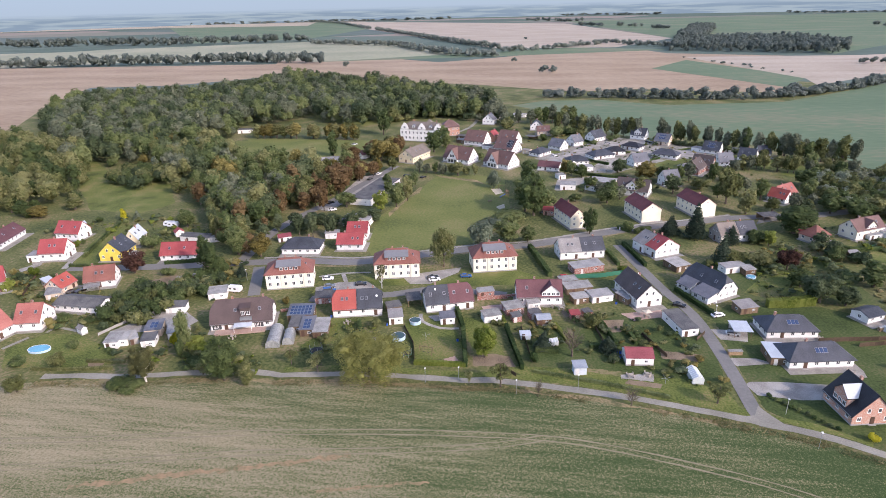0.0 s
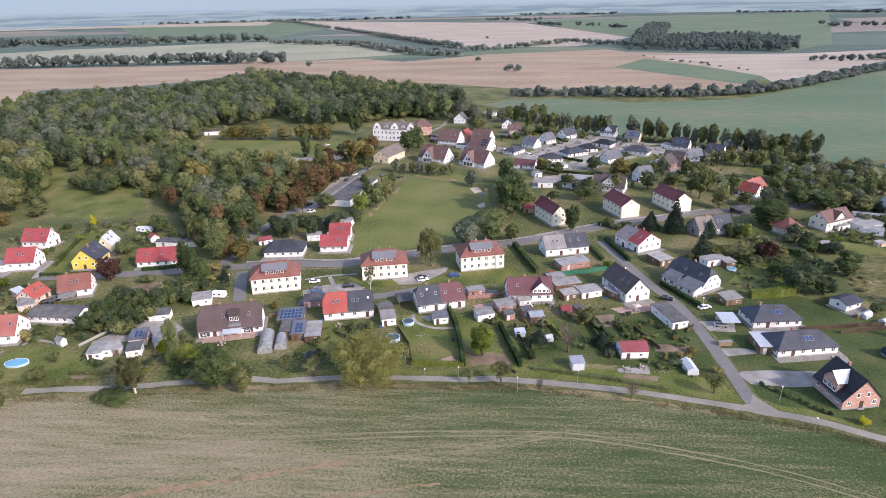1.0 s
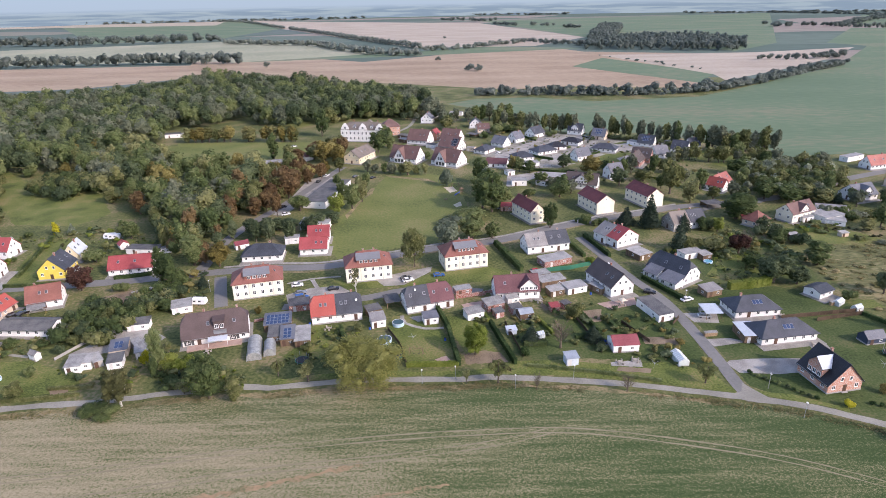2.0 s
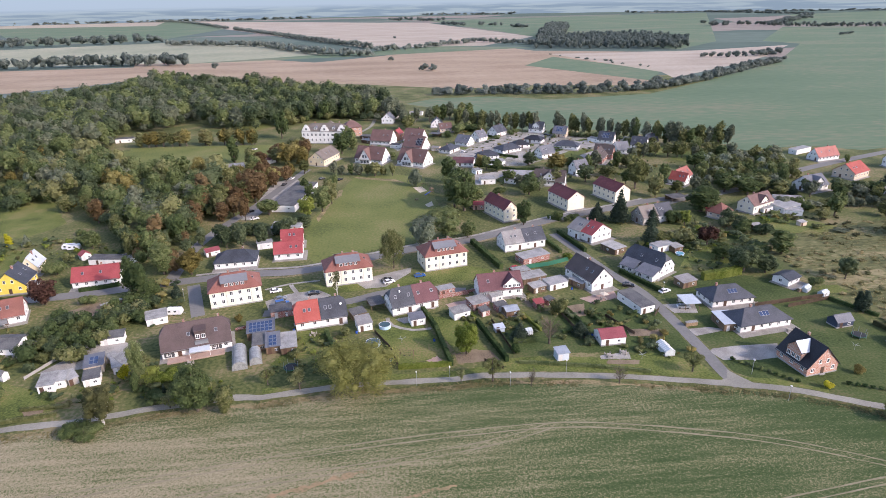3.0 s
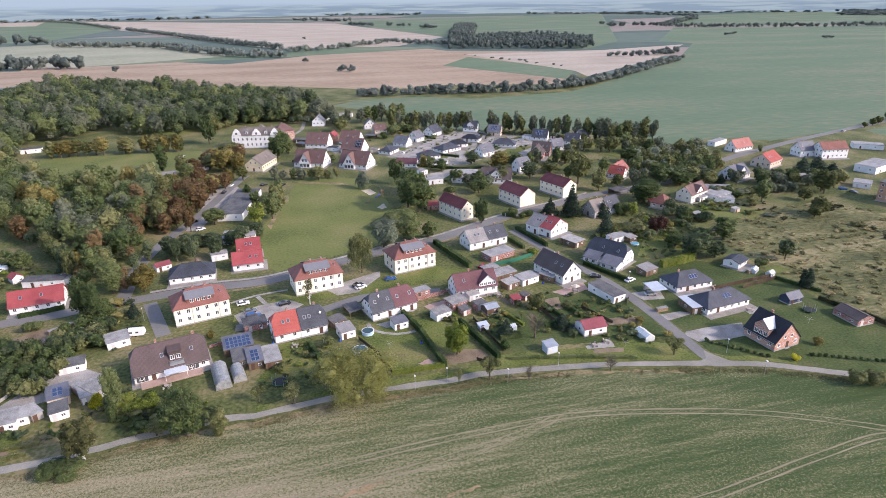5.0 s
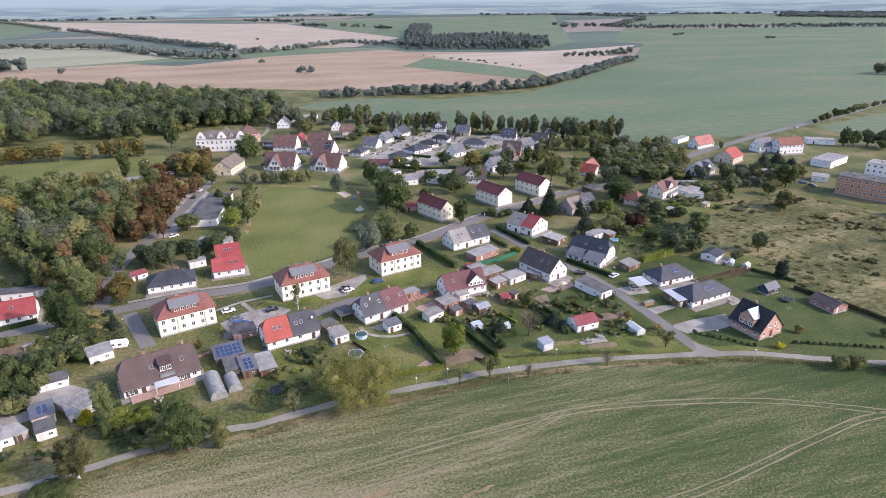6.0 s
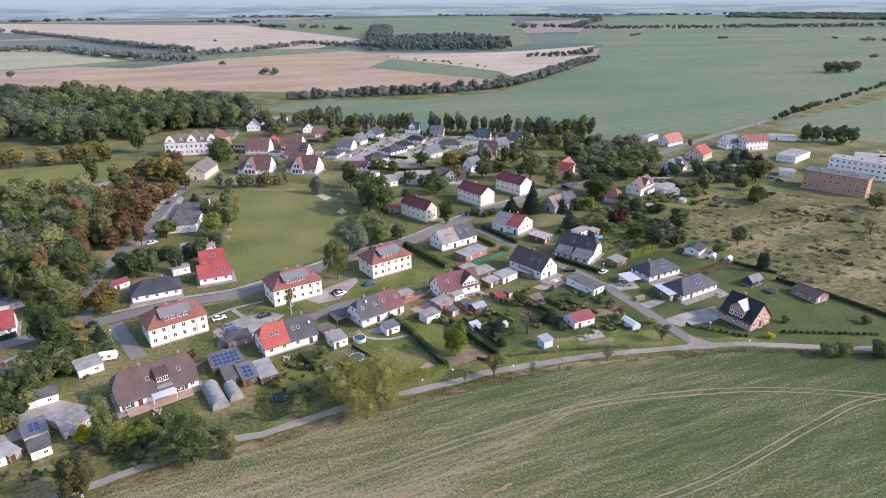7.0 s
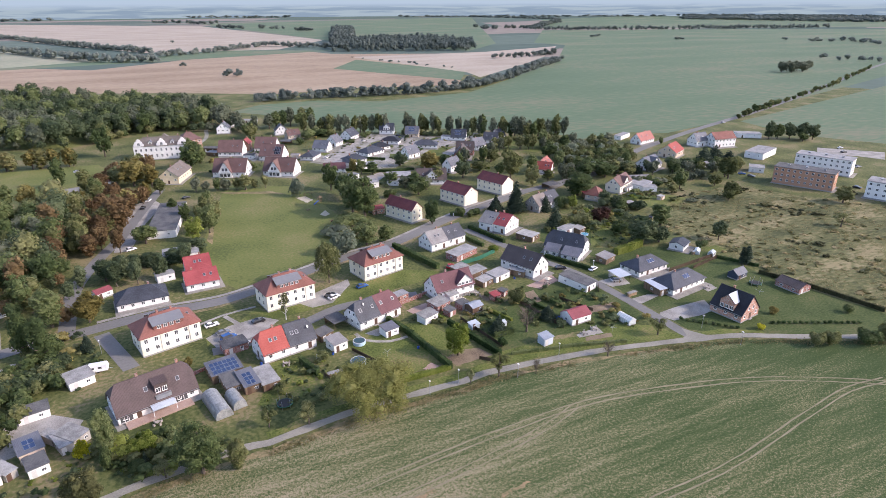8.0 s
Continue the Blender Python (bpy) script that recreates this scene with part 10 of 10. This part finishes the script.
tufts([(117.6, 238.8), (146.8, 245.4), (191.6, 252), (206.5, 224.4), (258.6, 170.6), (131.8, 107.4), (118, 122.8), (107.3, 150.3), (108.4, 167), (107.9, 178.8), (108.6, 197.5), (103.7, 219.8)], 2600, 82, 'dry', 'tufts of dry green grass on wasteland', 0.15, 0.4)
tufts([(-153.4, 133.5), (-142.1, 134.9), (-130.1, 135.7), (-118, 137.9), (-110.6, 139.5), (-90.8, 141.8), (-83.9, 141.1), (-64.7, 143.6), (-47.3, 143.9), (-31.3, 143.5), (-23.3, 144.5), (-4.1, 142.5), (14.9, 139.7), (33.2, 135.5), (44, 132.9), (55.2, 129.6), (66.5, 124.2), (77.7, 118.2), (114.9, 101.3), (114.9, 98.7), (77.7, 115.6), (66.5, 121.6), (55.2, 127), (44, 130.3), (33.2, 132.9), (14.9, 137.1), (-4.1, 139.9), (-23.3, 141.9), (-31.3, 140.9), (-47.3, 141.3), (-64.7, 141), (-83.9, 138.5), (-90.8, 139.2), (-110.6, 136.9), (-118, 135.3), (-130.1, 133.1), (-142.1, 132.3), (-153.4, 130.9)], 900, 83, 'straw', 'tufts of dry grass beside the lane', 0.2, 0.5)
tufts([(-153.4, 133.5), (-142.1, 134.9), (-130.1, 135.7), (-118, 137.9), (-110.6, 139.5), (-90.8, 141.8), (-83.9, 141.1), (-64.7, 143.6), (-47.3, 143.9), (-31.3, 143.5), (-23.3, 144.5), (-4.1, 142.5), (14.9, 139.7), (33.2, 135.5), (44, 132.9), (55.2, 129.6), (66.5, 124.2), (77.7, 118.2), (114.9, 101.3), (114.9, 98.7), (77.7, 115.6), (66.5, 121.6), (55.2, 127), (44, 130.3), (33.2, 132.9), (14.9, 137.1), (-4.1, 139.9), (-23.3, 141.9), (-31.3, 140.9), (-47.3, 141.3), (-64.7, 141), (-83.9, 138.5), (-90.8, 139.2), (-110.6, 136.9), (-118, 135.3), (-130.1, 133.1), (-142.1, 132.3), (-153.4, 130.9)], 900, 84, 'dry', 'tufts of green grass beside the lane', 0.2, 0.5)
brambles = random.Random(9)
scrub = [(x, y, h * (0.5 + max(0, noise.noise((x * 0.03, y * 0.05, 3)))), w) for x, y, h, w in fill([(117.6, 238.8), (146.8, 245.4), (191.6, 252), (206.5, 224.4), (258.6, 170.6), (131.8, 107.4), (118, 122.8), (107.3, 150.3), (108.4, 167), (107.9, 178.8), (108.6, 197.5), (103.7, 219.8)], 5.2, brambles, 0.5, 1.4, (1.4, 4.2)) if noise.noise((x * 0.03, y * 0.06, 7)) > -0.12]
far_wood('scrub', 'low dry scrub and tall grass on the wasteland', scrub[::3], 'straw', 14, 22)
far_wood('scrub', 'low green scrub on the wasteland', scrub[1::3], 'dry', 15, 22)
far_wood('scrub', 'olive low scrub on the wasteland', scrub[2::6], 'tan', 16, 22)
far_wood('brambles', 'dark low bramble thickets on wasteland', row_spots([(178.3, 212.5), (183.5, 203.7), (186.9, 195.9)], 2.0, brambles, 2.5, 0.8, 1.7, (2.0, 3.6), 0.1) + row_spots([(172.1, 203.1), (186.5, 198.2)], 2.0, brambles, 2.5, 0.8, 1.7, (2.0, 3.6), 0.1) + row_spots([(143.5, 177.8), (151.2, 170.9), (157, 162.1)], 2.0, brambles, 2.5, 0.8, 1.7, (2.0, 3.6), 0.1) + row_spots([(140.5, 161.3), (143.4, 157.1)], 2.0, brambles, 2.5, 0.8, 1.7, (2.0, 3.6), 0.1) + row_spots([(128.9, 254.5), (147.9, 254.9), (152.8, 247.7)], 2.0, brambles, 2.5, 0.8, 1.7, (2.0, 3.6), 0.1) + row_spots([(163.1, 257.8), (153.4, 233.4)], 2.0, brambles, 2.5, 0.8, 1.7, (2.0, 3.6), 0.1) + row_spots([(178.5, 240.1), (195.6, 242)], 2.0, brambles, 2.5, 0.8, 1.7, (2.0, 3.6), 0.1) + row_spots([(243.7, 218.7), (237.6, 201.8)], 2.0, brambles, 2.5, 0.8, 1.7, (2.0, 3.6), 0.1), 'bramble', 4, 26)
patch('ground_patch', [(-38.6, 156.7), (-35.2, 158.5), (-33.8, 155.8), (-37.3, 154)], 0.069, TERRACE, 'reddish paved garden seat', 'ground', soft=0.15)
patch('ground_patch', [(-30, 159.2), (-24, 161), (-19, 159.8), (-17, 154.4), (-29.4, 153.8)], 0.07, SOIL, 'dug garden bed', 'ground', soft=0.15)
patch('ground_patch', [(10.4, 184.8), (17.6, 186), (15.6, 177.5), (10, 176.7)], 0.071, SOIL, 'bare dug garden bed', 'ground', soft=0.15)
patch('ground_patch', [(14, 151), (23, 149.7), (22, 147.6), (12.9, 149)], 0.072, SOIL, 'dug vegetable bed', 'ground', soft=0.15)
patch('ground_patch', [(25.6, 167.4), (37.3, 166.2), (36.3, 162), (25.3, 163)], 0.073, SOIL, 'dug vegetable bed', 'ground', soft=0.15)
patch('ground_patch', [(12.3, 153.2), (21.4, 154.4), (20.8, 150.7), (12.1, 151.4)], 0.074, PAVING, 'paved terrace before the pink house', 'ground', soft=0.15)
patch('ground_patch', [(17.2, 190.1), (31.1, 194.4), (30.7, 188.8), (20.5, 185.4)], 0.075, TERRACE, 'reddish paved terrace', 'ground', soft=0.15)
patch('ground_patch', [(-2.7, 189.9), (7, 193.4), (8.9, 187.7), (-1.4, 185.8)], 0.076, SOIL, 'garden bed', 'ground', soft=0.15)
patch('ground_patch', [(-47.3, 182.6), (-39.3, 184.5), (-38, 180.8), (-44.3, 179.3)], 0.077, PAVING, 'paved terrace behind double house', 'ground', soft=0.15)
patch('ground_patch', [(-29.7, 191.3), (-21.5, 193.6), (-21, 189.7), (-28.4, 188)], 0.078, TERRACE, 'paved terrace', 'ground', soft=0.15)
patch('ground_patch', [(-160.4, 201.5), (-151.7, 207.7), (-146.2, 200.9), (-152.5, 195.2)], 0.079, SOIL, 'bare ground with rubble', 'ground', soft=0.15)
patch('ground_patch', [(-145.4, 144.6), (-142.9, 145.9), (-139.7, 145.7), (-139.3, 143.5), (-143.2, 142.1)], 0.08, SOIL, 'dug vegetable bed', 'ground', soft=0.15)
patch('ground_patch', [(-34.9, 334.8), (-29.9, 335.7), (-27.4, 327.5), (-31.5, 323.6)], 0.081, SAND, 'sand pit of the playground', 'ground', soft=0.15)
patch('ground_patch', [(-30.5, 302.1), (-26.3, 307.8), (-25.6, 301.1), (-28.4, 298.5)], 0.082, SAND, 'sandy play area', 'ground', soft=0.15)
patch('ground_patch', [(-77.9, 315.4), (-74.2, 324.8), (-74, 335.6), (-76.1, 336.1), (-78.5, 318.9), (-84.1, 289.3), (-82.4, 283.4)], 0.083, DRY, 'worn dry edge of the meadow', 'ground', soft=0.15)
patch('ground_patch', [(-70.2, 362.9), (-44.3, 352.9), (-38.1, 343.4), (-45.6, 349.1), (-65.6, 356.7)], 0.084, DRY, 'worn dry edge of the meadow', 'ground', soft=0.15)
patch('ground_patch', [(73.7, 162.1), (78.9, 161.9), (78.9, 158.5), (73.4, 157.8)], 0.085, PAVING, 'white paved terrace', 'ground', soft=0.15)
patch('ground_patch', [(103.8, 189), (111.6, 189), (112.2, 182.8), (102.8, 183.2)], 0.086, LAWN, 'garden lawn', 'ground', soft=0.15)
swing_frame(-28.4, 334.2, 10)
swing_frame(-44.1, 159.2, -10, 'garden lawn')
slide_tower(-25.5, 320.8, -60)
picnic_table(-34.0, 311.1, 20)
picnic_table(-27.8, 290.0, 50)
caravan(-187.5, 262.7, 5)
caravan(-121.9, 195.1, -4)
caravan(-185.0, 261.7, 5)
patio_set(-73.2, 175.5, 10)
patio_set(-39.7, 180.6, 20, True)
patio_set(-10.7, 187.6, 15, True)
patio_set(-2.2, 191.7, 10)
patio_set(-5.5, 193.2, 0)
patio_set(19.5, 153.8, 5)
patio_set(14.8, 152.8, 30)
patio_set(25.4, 188.5, 20, True)
patio_set(49.6, 202.8, 0)
patio_set(74.6, 178.3, 10)
patio_set(75.3, 160.2, 0)
patio_set(-107.6, 162.6, 15)
patio_set(-115.3, 166.4, 20)
rubble_heap(-145.0, 199.6, 40, 9.0, 5.0, 170, 5)
wood_stack(-147.6, 203.6, 32)
wood_stack(-144.1, 205.2, 83)
wood_stack(96.7, 186.1, 13)
wood_stack(46.8, 167.3, 6)
wood_stack(-62.1, 164.0, 1)
for k, ((bx, by), (mat, words)) in enumerate(zip([(-87.1, 194.9), (-86.2, 195.0), (-85.2, 195.0)], ((BLUE, 'blue'), (BLUE, 'blue'), (RUBBER, 'black')))):
    wheelie_bin(bx, by, 15 + k * 4, mat, words)
water_butt(13.2, 162.1)
water_butt(-79.7, 178.8)
water_butt(-35.4, 167.3)
water_butt(16.6, 197.2)
water_butt(-59.6, 175.0)
water_butt(12.6, 164.4)
water_butt(13.6, 164.6)
clothes_dryer(-45.4, 167.2)
clothes_dryer(23.7, 150.1)
clothes_dryer(-191.6, 221.5)
clothes_dryer(87.3, 147.9)
football_goal(-63.5, 175.1, 16)
planter_wall(-94.7, 182.8, 22, 8.5, WALL['brick_red'], 'red brick garden wall beside sheds')
planter_wall(-20.4, 199.7, 12, 7, WALL['brick_red'], 'dark red garden wall beside the street')
brown_details(-106.7, 168.2, 15)
tree(49.2, 146.6, 1.3, 1.5, "bush", 'hedge', 160, "in a row along the lawn", "shrubs along the lawn")
tree(50.5, 145.1, 1.3, 1.5, "bush", 'green', 160, "in a row along the lawn", "shrubs along the lawn")
tree(51.9, 143.7, 1.3, 1.5, "bush", 'deep', 160, "in a row along the lawn", "shrubs along the lawn")
tree(53.2, 142.4, 1.3, 1.5, "bush", 'hedge', 160, "in a row along the lawn", "shrubs along the lawn")
tree(54.5, 141.0, 1.3, 1.5, "bush", 'green', 160, "in a row along the lawn", "shrubs along the lawn")
tree(55.8, 139.6, 1.3, 1.5, "bush", 'deep', 160, "in a row along the lawn", "shrubs along the lawn")
tree(57.0, 138.2, 1.3, 1.5, "bush", 'hedge', 160, "in a row along the lawn", "shrubs along the lawn")
tree(58.3, 136.9, 1.3, 1.5, "bush", 'green', 160, "in a row along the lawn", "shrubs along the lawn")
tree(59.6, 135.5, 1.3, 1.5, "bush", 'deep', 160, "in a row along the lawn", "shrubs along the lawn")
tree(60.8, 134.2, 1.3, 1.5, "bush", 'hedge', 160, "in a row along the lawn", "shrubs along the lawn")
tree(73.6, 131.9, 1.3, 1.5, "bush", 'hedge', 160, "in a row along the lawn", "shrubs along the lawn")
tree(75.3, 131.0, 1.3, 1.5, "bush", 'hedge', 160, "in a row along the lawn", "shrubs along the lawn")
tree(77.0, 130.2, 1.3, 1.5, "bush", 'hedge', 160, "in a row along the lawn", "shrubs along the lawn")
tree(78.6, 129.4, 1.3, 1.5, "bush", 'hedge', 160, "in a row along the lawn", "shrubs along the lawn")
tree(80.3, 128.6, 1.3, 1.5, "bush", 'hedge', 160, "in a row along the lawn", "shrubs along the lawn")
tree(82.0, 127.8, 1.3, 1.5, "bush", 'hedge', 160, "in a row along the lawn", "shrubs along the lawn")
tree(83.7, 127.0, 1.3, 1.5, "bush", 'hedge', 160, "in a row along the lawn", "shrubs along the lawn")
tree(85.4, 126.2, 1.3, 1.5, "bush", 'hedge', 160, "in a row along the lawn", "shrubs along the lawn")
tree(87.1, 125.4, 1.3, 1.5, "bush", 'hedge', 160, "in a row along the lawn", "shrubs along the lawn")
tree(88.8, 124.6, 1.3, 1.5, "bush", 'hedge', 160, "in a row along the lawn", "shrubs along the lawn")
tree(90.5, 123.8, 1.3, 1.5, "bush", 'hedge', 160, "in a row along the lawn", "shrubs along the lawn")
tree(92.2, 123.0, 1.3, 1.5, "bush", 'hedge', 160, "in a row along the lawn", "shrubs along the lawn")
tree(93.8, 122.1, 1.3, 1.5, "bush", 'hedge', 160, "in a row along the lawn", "shrubs along the lawn")
tree(95.5, 121.3, 1.3, 1.5, "bush", 'hedge', 160, "in a row along the lawn", "shrubs along the lawn")
tree(97.2, 120.5, 1.3, 1.5, "bush", 'hedge', 160, "in a row along the lawn", "shrubs along the lawn")
tree(98.9, 119.7, 1.3, 1.5, "bush", 'hedge', 160, "in a row along the lawn", "shrubs along the lawn")
